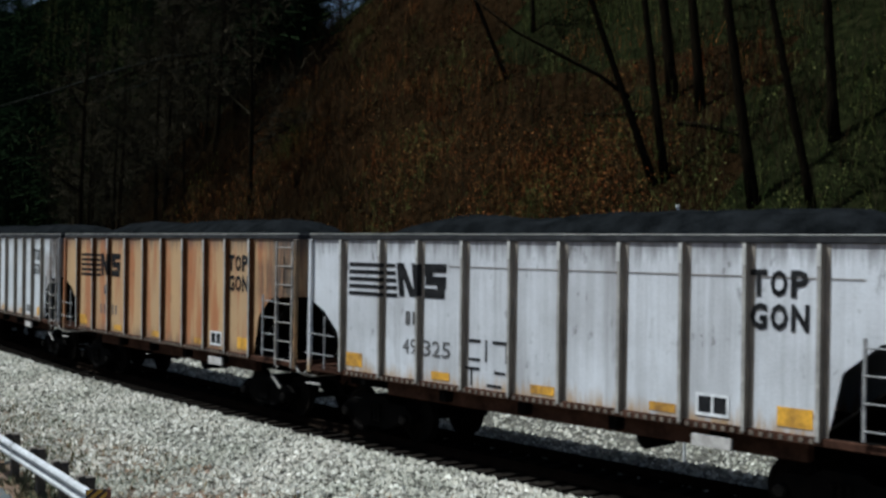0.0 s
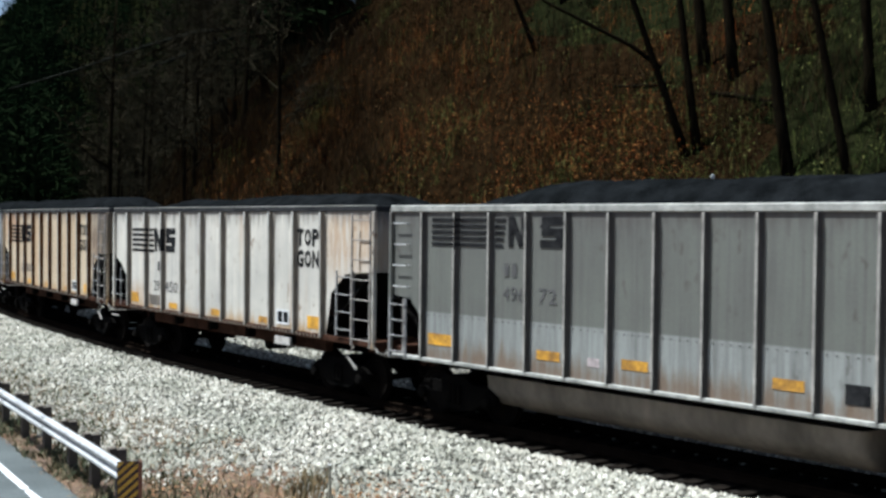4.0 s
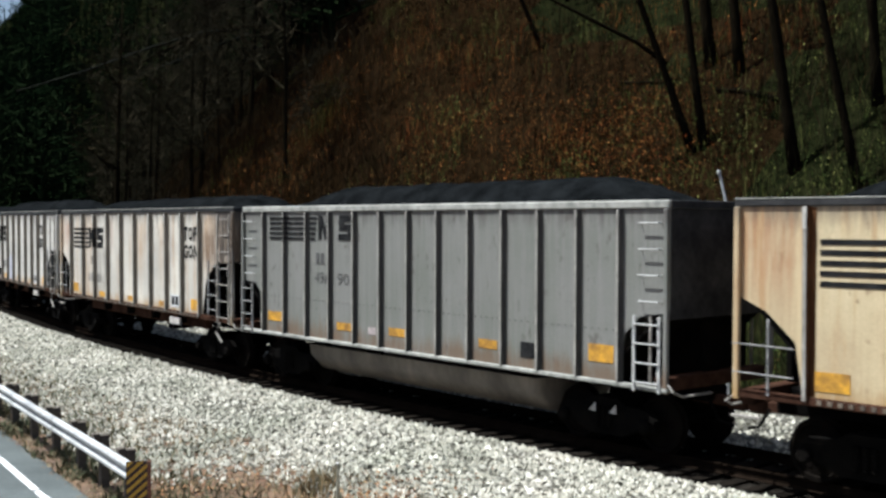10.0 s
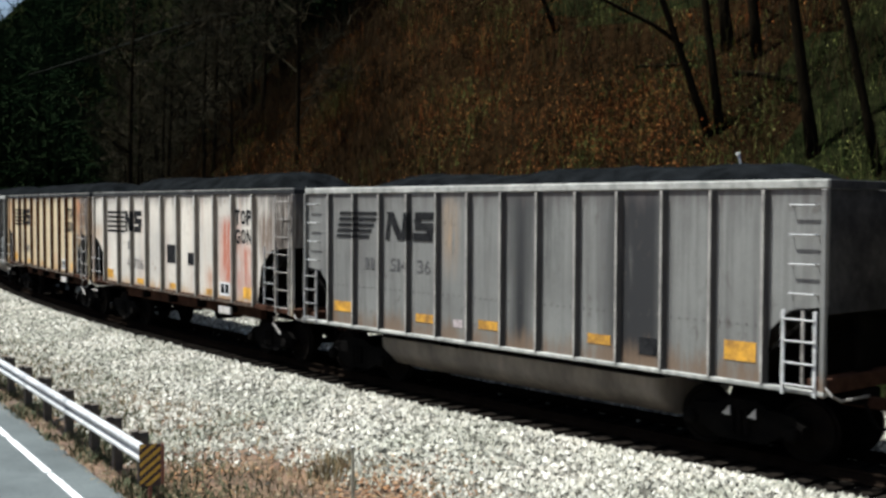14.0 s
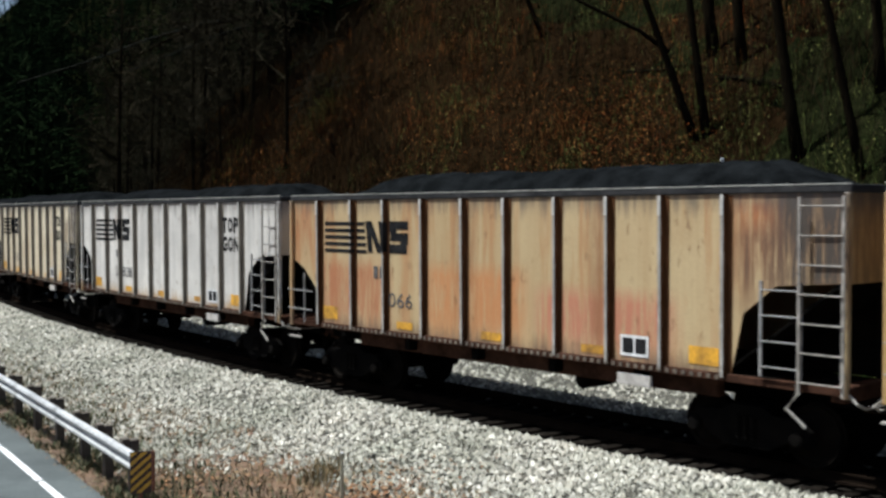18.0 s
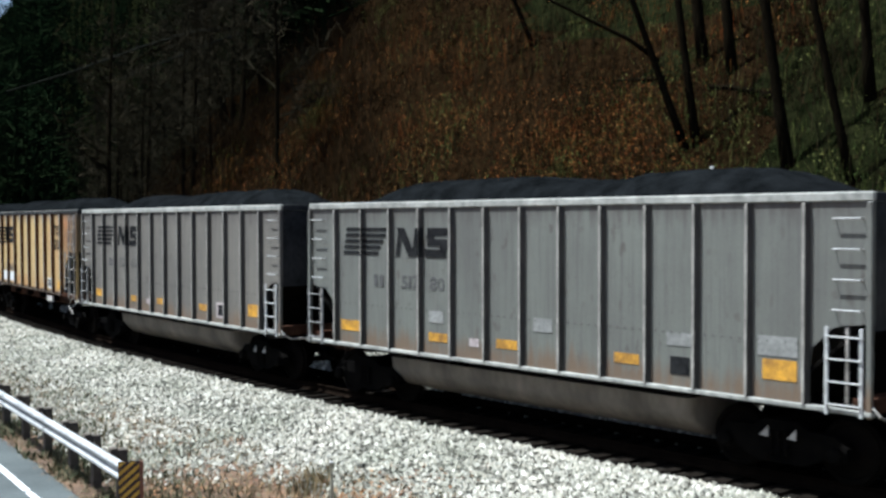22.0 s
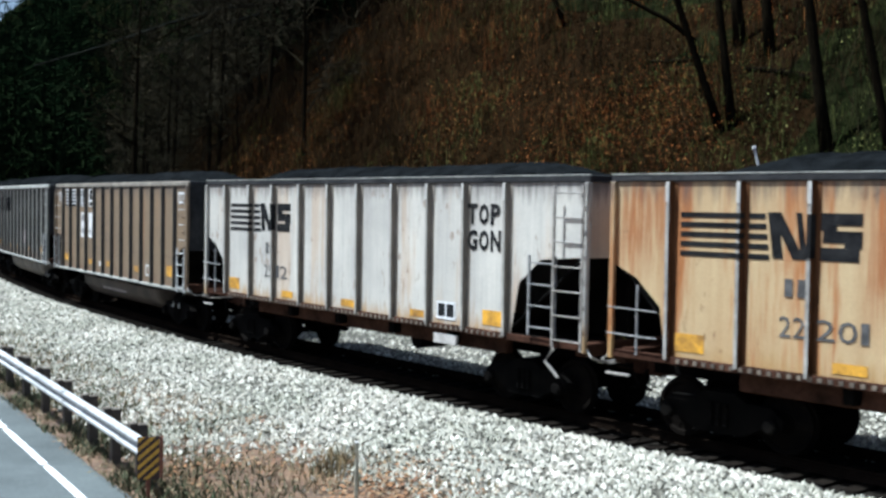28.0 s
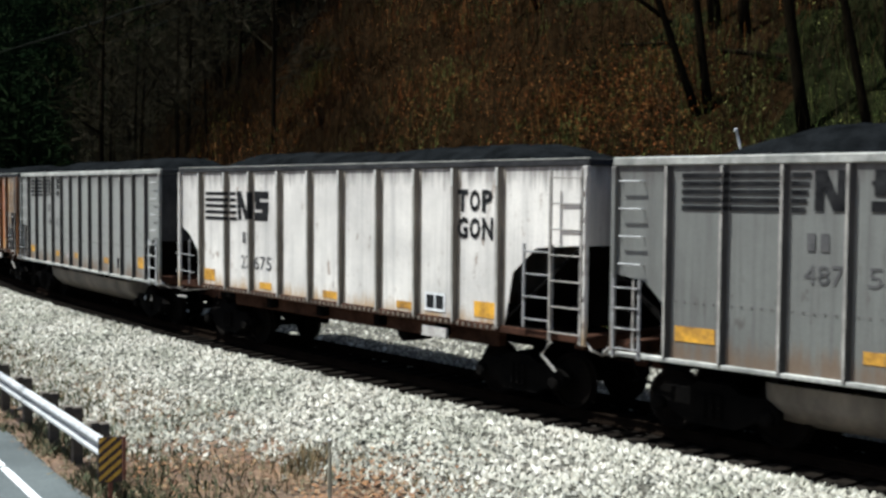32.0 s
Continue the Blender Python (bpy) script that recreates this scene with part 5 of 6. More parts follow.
    wheels = truck_parts(car, u2x(2.05)) + truck_parts(car, u2x(13.0))
    # markings that all of them carry
    y0 = HALF - 0.076
    for i in range(5):
        z = 3.86 - i * 0.158
        mk = part("emblem_stripe", boxed(u2x(3.02 + 0.02 * i), u2x(1.45), y0, y0 + 0.004, z - 0.085, z), M_INK, car)
        paint["marks"].append(mk)
    for (u0, u1, slit) in ((3.04, 3.77, False), (3.91, 4.56, True)):
        sk = 0.10 if not slit else 0.0
        zs = (3.17, 3.88)
        if not slit:
            for a, b in ((0.02, 0.20), (0.50, 0.60)):
                pts = [(u2x(u0 + a + sk), zs[0]), (u2x(u0 + b + sk), zs[0]), (u2x(u0 + b), zs[1]), (u2x(u0 + a), zs[1])]
                paint["marks"].append(part("emblem_block", plate([(px, pz) for px, pz in pts], y0, y0 + 0.004), M_INK, car))
            pts = [(u2x(u0 + 0.06), zs[1]), (u2x(u0 + 0.25), zs[1]), (u2x(u0 + 0.66), zs[0]), (u2x(u0 + 0.46), zs[0])]
            paint["marks"].append(part("emblem_block", plate(pts, y0, y0 + 0.0045), M_INK, car))
        else:
            for za, zb, ua, ub in ((0.0, 0.2, 0.02, 0.66), (0.2, 0.27, 0.42, 0.70), (0.27, 0.45, 0.08, 0.70), (0.45, 0.53, 0.02, 0.30), (0.53, 0.71, 0.04, 0.70)):
                paint["marks"].append(part("emblem_block", boxed(u2x(u0 + ub), u2x(u0 + ua), y0, y0 + 0.004, zs[0] + za, zs[0] + zb), M_INK, car))
    # the emblem runs on over the ribs that cross it
    for i in range(5):
        z = 3.86 - i * 0.158
        paint["marks"].append(part("emblem_stripe", boxed(u2x(2.60) - 0.033, u2x(2.60) + 0.033, HALF + 0.046, HALF + 0.049, z - 0.085, z), M_INK, car))
    paint["marks"].append(part("emblem_block", boxed(u2x(3.82) - 0.033, u2x(3.82) + 0.033, HALF + 0.046, HALF + 0.049, 3.2, 3.86), M_INK, car))
    for u, bands in ((2.60, [(3.775 - 0.158 * i, 3.86 - 0.158 * i) for i in range(5)]), (3.82, [(3.2, 3.86)])):
        for z0, z1 in bands:
            paint["marks"].append(part("emblem_block", flank_paint(u2x(u), 0.051, 0.032, HALF + 0.045, z0, z1), M_INK, car))
    return car, paint, wheels, L


M_SILL = speckled("dirty_sill_paint", (0.26, 0.24, 0.21), (0.62, 0.58, 0.53), 2.0)


def build_tubcar(seed):
    L = 14.25
    car = thing("coal_tub_car", "weathered steel tub-bottom coal car heaped with coal", "railway car", "coal train")
    u2x = lambda u: L / 2 - u
    cut = [(0.0, 2.58), (0.65, 2.48), (1.0, 2.15), (1.12, 1.30)]
    paint = {"sheets": [], "ribs": [], "marks": []}
    for y0, y1 in ((HALF - 0.09, HALF - 0.08), (-HALF + 0.08, -HALF + 0.09)):
        paint["sheets"].append(part("side_sheet", plate(outline(L, 4.34, 1.30, cut, cut), y0, y1), M_WHITE, car))
    rib = None
    for i in range(13):
        u = 1.10 + 1.005 * i
        for s in (1, -1):
            if rib is None:
                bm = plate([(-0.07, 1.30), (-0.07, 4.34), (0.07, 4.34), (0.07, 1.30)], HALF - 0.078, HALF + 0.03)
                for v in bm.verts:
                    if v.co.y > HALF - 0.01:
                        v.co.x *= 0.32
                bm.normal_update()
                # rear flanks get a darker material that carries their shade
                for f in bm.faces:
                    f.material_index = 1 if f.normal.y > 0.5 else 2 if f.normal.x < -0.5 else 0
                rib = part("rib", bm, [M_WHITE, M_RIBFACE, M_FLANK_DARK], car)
                rib.matrix_basis = Matrix.Translation((u2x(u), 0, 0))
                paint["ribs"].append(rib)
                continue
            o = again(rib)
            o.matrix_basis = pose(u2x(u), 0, 0, 0, 0, 0 if s > 0 else 180)
            paint["ribs"].append(o)
    for u in (0.05, L - 0.05):
        for s in (1, -1):
            o = part("corner_post", boxed(u2x(u) - 0.045, u2x(u) + 0.045, min(s * (HALF - 0.08), s * HALF), max(s * (HALF - 0.08), s * HALF), 1.2, 4.34, 0.012), M_WHITE, car)
            paint["ribs"].append(o)
    seam = bmesh.new()
    for i in range(12):
        for k in range(5):
            x = u2x(1.10 + 1.005 * i + 0.16 + 0.17 * k)
            box(seam, x - 0.013, x + 0.013, HALF - 0.078, HALF - 0.070, 2.187, 2.213)
    part("rivet_seam", seam, M_GRIMESEAM, car, "dark row of rivets along a seam")["kind"] = "stuff"
    chords = []
    for s in (1, -1):
        chords.append(part("top_chord", boxed(-L / 2, L / 2, min(s * (HALF - 0.12), s * (HALF - 0.04)), max(s * (HALF - 0.12), s * (HALF - 0.04)), 4.345, 4.49, 0.02), M_CHORD_PALE, car, "pale dusty top chord"))
        part("side_sill", boxed(-L / 2, L / 2, min(s * (HALF - 0.16), s * (HALF + 0.01)), max(s * (HALF - 0.16), s * (HALF + 0.01)), 1.225, 1.296, 0.012), M_CHORD_PALE, car, "pale side sill")
    for e in (1, -1):
        x = e * L / 2
        # end walls and end chords are darker than the side sheets and chords
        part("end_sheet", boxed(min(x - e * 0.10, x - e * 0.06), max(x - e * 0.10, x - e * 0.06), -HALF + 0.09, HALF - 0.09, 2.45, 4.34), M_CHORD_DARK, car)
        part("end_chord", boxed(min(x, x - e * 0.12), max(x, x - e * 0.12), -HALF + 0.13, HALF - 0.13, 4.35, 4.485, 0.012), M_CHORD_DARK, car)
        # soot and the shade of the end are both in this black
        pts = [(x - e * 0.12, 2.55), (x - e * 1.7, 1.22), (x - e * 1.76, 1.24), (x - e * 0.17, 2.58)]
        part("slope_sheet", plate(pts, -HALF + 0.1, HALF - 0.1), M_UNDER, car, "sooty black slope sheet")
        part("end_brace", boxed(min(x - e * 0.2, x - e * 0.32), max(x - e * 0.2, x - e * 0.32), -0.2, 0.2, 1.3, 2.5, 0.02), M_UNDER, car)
        # added black plates that stop the view through the end void
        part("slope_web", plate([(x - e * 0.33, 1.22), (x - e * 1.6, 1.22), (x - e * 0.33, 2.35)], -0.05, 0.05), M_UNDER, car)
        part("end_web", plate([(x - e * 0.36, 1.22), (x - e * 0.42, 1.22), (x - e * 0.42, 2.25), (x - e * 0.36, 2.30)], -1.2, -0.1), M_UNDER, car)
        for y in (HALF - 0.11, -HALF + 0.08):
            part("ladder_stile", boxed(min(x - e * 0.45, x - e * 0.40), max(x - e * 0.45, x - e * 0.40), y, y + 0.04, 1.3, 2.5, 0.006), M_LADDER, car)
    paint["chords"] = chords
    # the rounded tub between the trucks
    bm = bmesh.new()
    rings = []
    for u, f in ((2.62, 0.90), (2.7, 0.98), (2.85, 1.0), (10.55, 1.0), (10.7, 0.98), (10.78, 0.90)):
        ring = []
        for k in range(13):
            a = math.pi * k / 12
            ring.append(bm.verts.new((u2x(u), 1.17 * f * math.cos(a), 1.06 - 0.78 * f * math.sin(a) ** 0.8)))
        rings.append(ring)
    for r0, r1 in zip(rings, rings[1:]):
        for k in range(12):
            bm.faces.new((r0[k], r0[k + 1], r1[k + 1], r1[k]))
    bm.faces.new(rings[0][::-1])
    bm.faces.new(rings[-1])
    bmesh.ops.recalc_face_normals(bm, faces=bm.faces)
    paint["tub"] = [part("tub", bm, M_TUB, car, "smooth grimy rounded tub bottom", True)]
    part("centre_sill", boxed(-L / 2 + 0.1, L / 2 - 0.1, -0.3, 0.3, 0.95, 1.2, 0.02), M_UNDER, car)
    ends_and_gear(car, L)
    ladder(car, u2x(14.1), u2x(13.55), HALF + 0.003, 1.2, 2.5, 4, M_GRABPALE)
    ladder(car, u2x(0.62), u2x(0.1), HALF + 0.003, 1.2, 2.5, 4, M_GRAB)
    for u in (13.85, 0.4):
        for z in (2.75, 3.2, 3.65, 4.1):
            bm = bmesh.new()
            tube(bm, [(u2x(u + 0.22), HALF - 0.08, z), (u2x(u + 0.22), HALF + 0.01, z), (u2x(u - 0.22), HALF + 0.01, z), (u2x(u - 0.22), HALF - 0.08, z)], 0.013, 6)
            part("grab_iron", bm, M_GRABPALE, car)
    wheels = truck_parts(car, u2x(1.75)) + truck_parts(car, u2x(12.5))
    for du in (-0.24, 0.26):
        x = u2x(12.5) - du
        part("truck_mark", plate([(x + 0.08, 0.66), (x - 0.08, 0.645), (x - 0.08, 0.82)], 1.215, 1.221), M_SILL, car, "white triangular mark on the truck side")
    return car, paint, wheels, L


M_GRIMESEAM = speckled("grimy_rivet_heads", (0.04, 0.036, 0.032), (0.11, 0.10, 0.09), 3.0)
M_BROWNTUB = speckled("sooty_brown_tub_steel", (0.03, 0.02, 0.014), (0.10, 0.07, 0.05), 1.0, 0.7, 5.0, 0.3, stretch=(1, 1, 0.4))
M_TUB = speckled("grimy_tub_steel", (0.10, 0.084, 0.066), (0.27, 0.228, 0.182), 1.0, 0.7, 5.0, 0.3, stretch=(1, 1, 0.4))


def recolour(ob, mat, slot=0):
    sl = ob.material_slots[slot]
    sl.link = "OBJECT"
    sl.material = mat


def mark(car, name, u0, u1, z0, z1, mat, L, lift=0.0, thick=0.004, label=""):
    y = HALF - 0.076 + lift
    return part(name, boxed(L / 2 - u1, L / 2 - u0, y, y + thick, z0, z1), mat, car, label)


def write(car, text, u0, u1, z0, z1, mat, L, lift=0.006, bold=0.022):
    """Stencilled characters in a row, each a part of its own."""
    widths = [0.42 if c == "1" else 1.0 for c in text]
    gap = 0.16
    unit = (u1 - u0) / (sum(widths) + gap * (len(text) - 1))
    for c, w in zip(text, widths):
        part("letter", letters(c, L / 2 - u0, L / 2 - u0 - w * unit, z0, z1, HALF - 0.076 + lift, bold), mat, car)
        u0 += (w + gap) * unit


def stencil_bars(car, u, z, wide, tall, L):
    """Two small owner's marks as plain bars."""
    for a in (0.0, 1.3):
        mark(car, "stencil_bar", u + wide * a, u + wide * (a + 0.8), z, z + tall, M_STENCIL, L, 0.006)


M_SCUFF = speckled("scoured_pale_scuff", (0.17, 0.17, 0.155), (0.30, 0.30, 0.28), 2.5, 0.8)
M_LILAC = speckled("pale_lilac_touch_up", (0.45, 0.45, 0.50), (0.51, 0.51, 0.56), 0.8, 0.7)
M_STENCIL = speckled("faded_black_stencil", (0.035, 0.034, 0.033), (0.12, 0.115, 0.11), 5.0, 0.8)


def frame_box(car, u0, u1, z0, z1, L, mat, fill=True):
    """A small stencilled box: an outline with two dim bars in it."""
    t = 0.05
    if fill:
        mark(car, "stencil_panel", u0, u1, z0, z1, M_INK, L, 0.001)
    for a, b, c, d in ((u0, u1, z1 - t, z1), (u0, u1, z0, z0 + t), (u0, u0 + t, z0 + t, z1 - t), (u1 - t, u1, z0 + t, z1 - t), ((u0 + u1) / 2 - 0.02, (u0 + u1) / 2 + 0.02, z0 + t, z1 - t)):
        mark(car, "stencil_line", a, b, c, d, mat, L, 0.006)


def dress_gondola(car, paint, L, d):
    soot = () if d["j"] in (0, 2, 5, 12, 20, 23, 25) else ((13.7, 15.1, 4.6, 2.6, (0.05, 0.038, 0.028), 1.2), (12.95, 13.9, 3.9, 2.6, (0.09, 0.05, 0.028), 0.85))
    m = car_paint("paint_" + d["tone"], d["base"], d["grime"], d["rust_c"], d["rust"], d["j"] + 7.0, d.get("low", 0.0), d.get("low_z", 2.0), d.get("fade", 0.0), [(L / 2 - u1, L / 2 - u0, zt, zb, tone, pw) for u0, u1, zt, zb, tone, pw in (*d.get("stains", ()), *soot)])
    for o in paint["sheets"] + paint["ribs"]:
        recolour(o, m)
    # rusty cars get a browner shade colour on their rear flanks
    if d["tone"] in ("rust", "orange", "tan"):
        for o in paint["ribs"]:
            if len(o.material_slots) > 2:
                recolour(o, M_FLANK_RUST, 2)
    if d.get("top", True):
        write(car, "TOP", 11.60, 12.60, 3.53, 3.95, d.get("top_ink", M_INK), L, bold=0.042)
        write(car, "GON", 11.60, 12.62, 3.01, 3.43, d.get("top_ink", M_INK), L, bold=0.042)
    num = d.get("num", "")
    stencil_bars(car, 3.38, 2.60, 0.17, 0.27, L)
    if num:
        a, b = num
        if a:
            write(car, a, 3.30 if len(a) < 3 else 3.1, 3.74, 1.98, 2.30, M_STENCIL, L, bold=0.0)
        if b:
            write(car, b, 3.92, 3.92 + 0.28 * len(b), 1.98, 2.30, M_STENCIL, L, bold=0.0)
    else:
        for k in range(5):
            mark(car, "stencil_bar", 3.1 + 0.26 * k + (0.14 if k > 2 else 0), 3.20 + 0.26 * k + (0.14 if k > 2 else 0), 1.98, 2.28, M_STENCIL, L)
    frame_box(car, 10.62, 11.25, 1.55, 1.92, L, M_WHITE)
    for u0, u1, z0, z1 in ((1.35, 1.95, 1.56, 1.86), (12.1, 12.7, 1.55, 1.85), (4.2, 4.75, 1.52, 1.68), (6.95, 7.55, 1.52, 1.68), (9.68, 10.22, 1.52, 1.67)):
        mark(car, "reflector", u0, u1, z0, z1, M_YELLOW, L, 0.0, 0.004, "yellow reflective sheet")
    for a in d.get("patches", ()):
        u0, u1, z0, z1, c = a
        mark(car, "paint_patch", u0, u1, z0, z1, {"ink": M_INK, "white": M_WHITE, "grime": M_SILL, "rust": M_RUSTPATCH, "tub": M_TUB, "faded": M_FADED, "lilac": M_LILAC, "scuff": M_SCUFF}[c], L, 0.002)


M_RUSTPATCH = speckled("bleeding_rust", (0.20, 0.05, 0.02), (0.42, 0.16, 0.08), 1.2, 0.9, 8.0, 0.4, stretch=(3, 3, 0.3))


def upright_emblem(car, L, ink):
    for i in range(5):
        z = 4.22 - i * 0.125
        part("emblem_stripe", flank_paint(L / 2 - 2.105, 0.07, 0.0224, HALF + 0.03, z - 0.07, z), ink, car)
        part("emblem_stripe", boxed(L / 2 - 2.127, L / 2 - 2.083, HALF + 0.046, HALF + 0.049, z - 0.07, z), ink, car)
        for u0, u1 in ((1.34, 2.03), (2.20, 3.03), (3.22, 3.52 - 0.02 * i)):
            mark(car, "emblem_stripe", u0, u1, z - 0.07, z, ink, L, 0.006)
    for a, b in ((3.58, 3.72), (3.92, 4.04)):
        mark(car, "emblem_block", a, b, 3.67, 4.25, ink, L, 0.006)
    part("emblem_block", plate([(L / 2 - 3.60, 4.25), (L / 2 - 3.76, 4.25), (L / 2 - 4.02, 3.67), (L / 2 - 3.86, 3.67)], HALF - 0.069, HALF - 0.065), ink, car)
    for za, zb, ua, ub in ((0.0, 0.15, 0.0, 0.62), (0.15, 0.22, 0.42, 0.68), (0.22, 0.37, 0.04, 0.66), (0.37, 0.43, 0.0, 0.26), (0.43, 0.58, 0.04, 0.68)):
        mark(car, "emblem_block", 4.42 + ua * 0.95, 4.42 + ub * 0.95, 3.67 + za, 3.67 + zb, ink, L, 0.006)


def slanted_emblem(car, L, ink):
    """Bars cut off at a slant, then two bold leaning shapes that run on over the ribs."""
    y = HALF - 0.070
    for i in range(5):
        z = 3.93 - i * 0.132
        for u0, u1 in ((1.50 - 0.03 * i, 2.03), (2.18, 3.02 - 0.09 * i)):
            part("emblem_stripe", plate([(L / 2 - u0, z), (L / 2 - u1, z), (L / 2 - u1 + 0.04, z - 0.075), (L / 2 - u0 + 0.04, z - 0.075)], y, y + 0.004), ink, car)
        part("emblem_stripe", flank_paint(L / 2 - 2.105, 0.07, 0.0224, HALF + 0.03, z - 0.075, z), ink, car)
        part("emblem_stripe", boxed(L / 2 - 2.127, L / 2 - 2.083, HALF + 0.046, HALF + 0.049, z - 0.075, z), ink, car)
    lean = 0.10
    for u0, u1 in ((3.26, 3.46), (3.82, 4.02)):
        part("emblem_block", plate([(L / 2 - u0 - lean, 3.93), (L / 2 - u1 - lean + 0.06, 3.93), (L / 2 - u1 + 0.06, 3.31), (L / 2 - u0, 3.31)], y, y + 0.004), ink, car)
    part("emblem_block", plate([(L / 2 - 3.30, 3.93), (L / 2 - 3.56, 3.93), (L / 2 - 3.94, 3.31), (L / 2 - 3.70, 3.31)], y, y + 0.0045), ink, car)
    part("emblem_block", flank_paint(L / 2 - 4.115, 0.07, 0.0224, HALF + 0.03, 3.32, 3.93), ink, car)
    part("emblem_block", boxed(L / 2 - 4.137, L / 2 - 4.093, HALF + 0.046, HALF + 0.049, 3.32, 3.93), ink, car)
    for za, zb, ua, ub in ((0.0, 0.17, 0.0, 0.66), (0.17, 0.24, 0.46, 0.72), (0.24, 0.39, 0.06, 0.70), (0.39, 0.46, 0.02, 0.28), (0.46, 0.62, 0.06, 0.72)):
        mark(car, "emblem_block", 4.26 + ua, 4.26 + ub, 3.31 + za, 3.31 + zb, ink, L, 0.006)


def dress_tubcar(car, paint, L, d):
    m = car_paint("paint_" + d["tone"], d["base"], d["grime"], d["rust_c"], d["rust"], d["j"] + 7.0, d.get("low", 0.0), d.get("low_z", 2.0), d.get("fade", 0.0), [(L / 2 - u1, L / 2 - u0, zt, zb, tone, pw) for u0, u1, zt, zb, tone, pw in d.get("stains", ())], d.get("band"))
    for o in paint["sheets"] + paint["ribs"]:
        recolour(o, m)
    ink = M_INK
    if d.get("white_marks"):
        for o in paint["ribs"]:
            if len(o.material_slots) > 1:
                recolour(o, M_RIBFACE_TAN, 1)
        for o in paint["tub"]:
            recolour(o, M_BROWNTUB)
        for o in paint["chords"]:
            recolour(o, M_CHORD_TAN)
        for u0, u1 in ((1.4, 2.05), (2.2, 3.05), (3.3, 4.1), (4.32, 5.12)):
            mark(car, "emblem_panel", u0, u1, 3.64, 4.27, M_WHITE, L)
        for u0, u1 in ((3.38, 4.1), (4.32, 5.1)):
            mark(car, "number_panel", u0, u1, 2.52, 3.42, M_WHITE, L)
        for u0, u1 in ((0.5, 0.9), (13.4, 13.85)):
            frame_box(car, u0, u1, 3.83, 4.16, L, M_WHITE, False)
    if d["j"] == 19:
        for k in range(9):
            u = 5.0 + 0.29 * k
            part("tub_bar", boxed(L / 2 - u - 0.15, L / 2 - u, 1.085, 1.13, 0.72, 0.84), M_FADED, car, "faded lettering bar")
    if d.get("slant"):
        slanted_emblem(car, L, ink)
    else:
        upright_emblem(car, L, ink)
    bar_u, bar_z = (2.50, 2.64) if d.get("slant") else (3.48, 3.10)
    stencil_bars(car, bar_u, bar_z, 0.16, 0.25, L)
    a, b = d.get("num", ("", ""))
    if a:
        write(car, a, 3.44, 4.05, 2.62, 2.90, M_STENCIL, L, bold=0.0)
        write(car, b, 4.40, 4.86, 2.62, 2.90, M_STENCIL, L, bold=0.0)
    for u0, u1, z0, z1 in ((1.25, 1.98, 1.58, 1.82), (4.36, 4.95, 1.56, 1.74), (6.40, 6.98, 1.58, 1.76), (9.40, 9.95, 1.58, 1.76), (12.4, 13.0, 1.60, 1.92)):
        mark(car, "reflector", u0, u1, z0, z1, M_YELLOW, L, 0.0, 0.004, "yellow reflective sheet")
    mark(car, "stencil_panel", 5.62, 5.90, 1.55, 1.71, M_WHITE if d.get("white_marks") else M_FADED, L)
    if d.get("white_marks"):
        frame_box(car, 10.55, 11.15, 1.50, 1.86, L, M_WHITE, False)
    else:
        if d["j"] == 15:
            mark(car, "stencil_panel", 10.53, 11.12, 1.44, 1.86, M_FADED, L)
        mark(car, "stencil_panel", 10.62, 11.02, 1.50, 1.80, M_INK, L, 0.003)
    for u0, u1, z0, z1, c in d.get("patches", ()):
        mark(car, "paint_patch", u0, u1, z0, z1, {"ink": M_INK, "white": M_WHITE, "grime": M_SILL, "rust": M_RUSTPATCH, "tub": M_TUB, "faded": M_FADED, "lilac": M_LILAC, "scuff": M_SCUFF}[c], L, 0.002)


WHITE_C, CREAM, TAN, ORANGE = (0.62, 0.595, 0.53), (0.62, 0.56, 0.45), (0.505, 0.42, 0.29), (0.43, 0.275, 0.125)
GREY, BROWN = (0.122, 0.126, 0.106), (0.155, 0.115, 0.072)
G_GREY, G_TAN, G_DARK = (0.22, 0.21, 0.20), (0.30, 0.20, 0.11), (0.07, 0.065, 0.06)
RUST, OCHRE, RED = (0.30, 0.10, 0.03), (0.36, 0.19, 0.06), (0.34, 0.085, 0.04)


DEEP = (0.25, 0.085, 0.02)


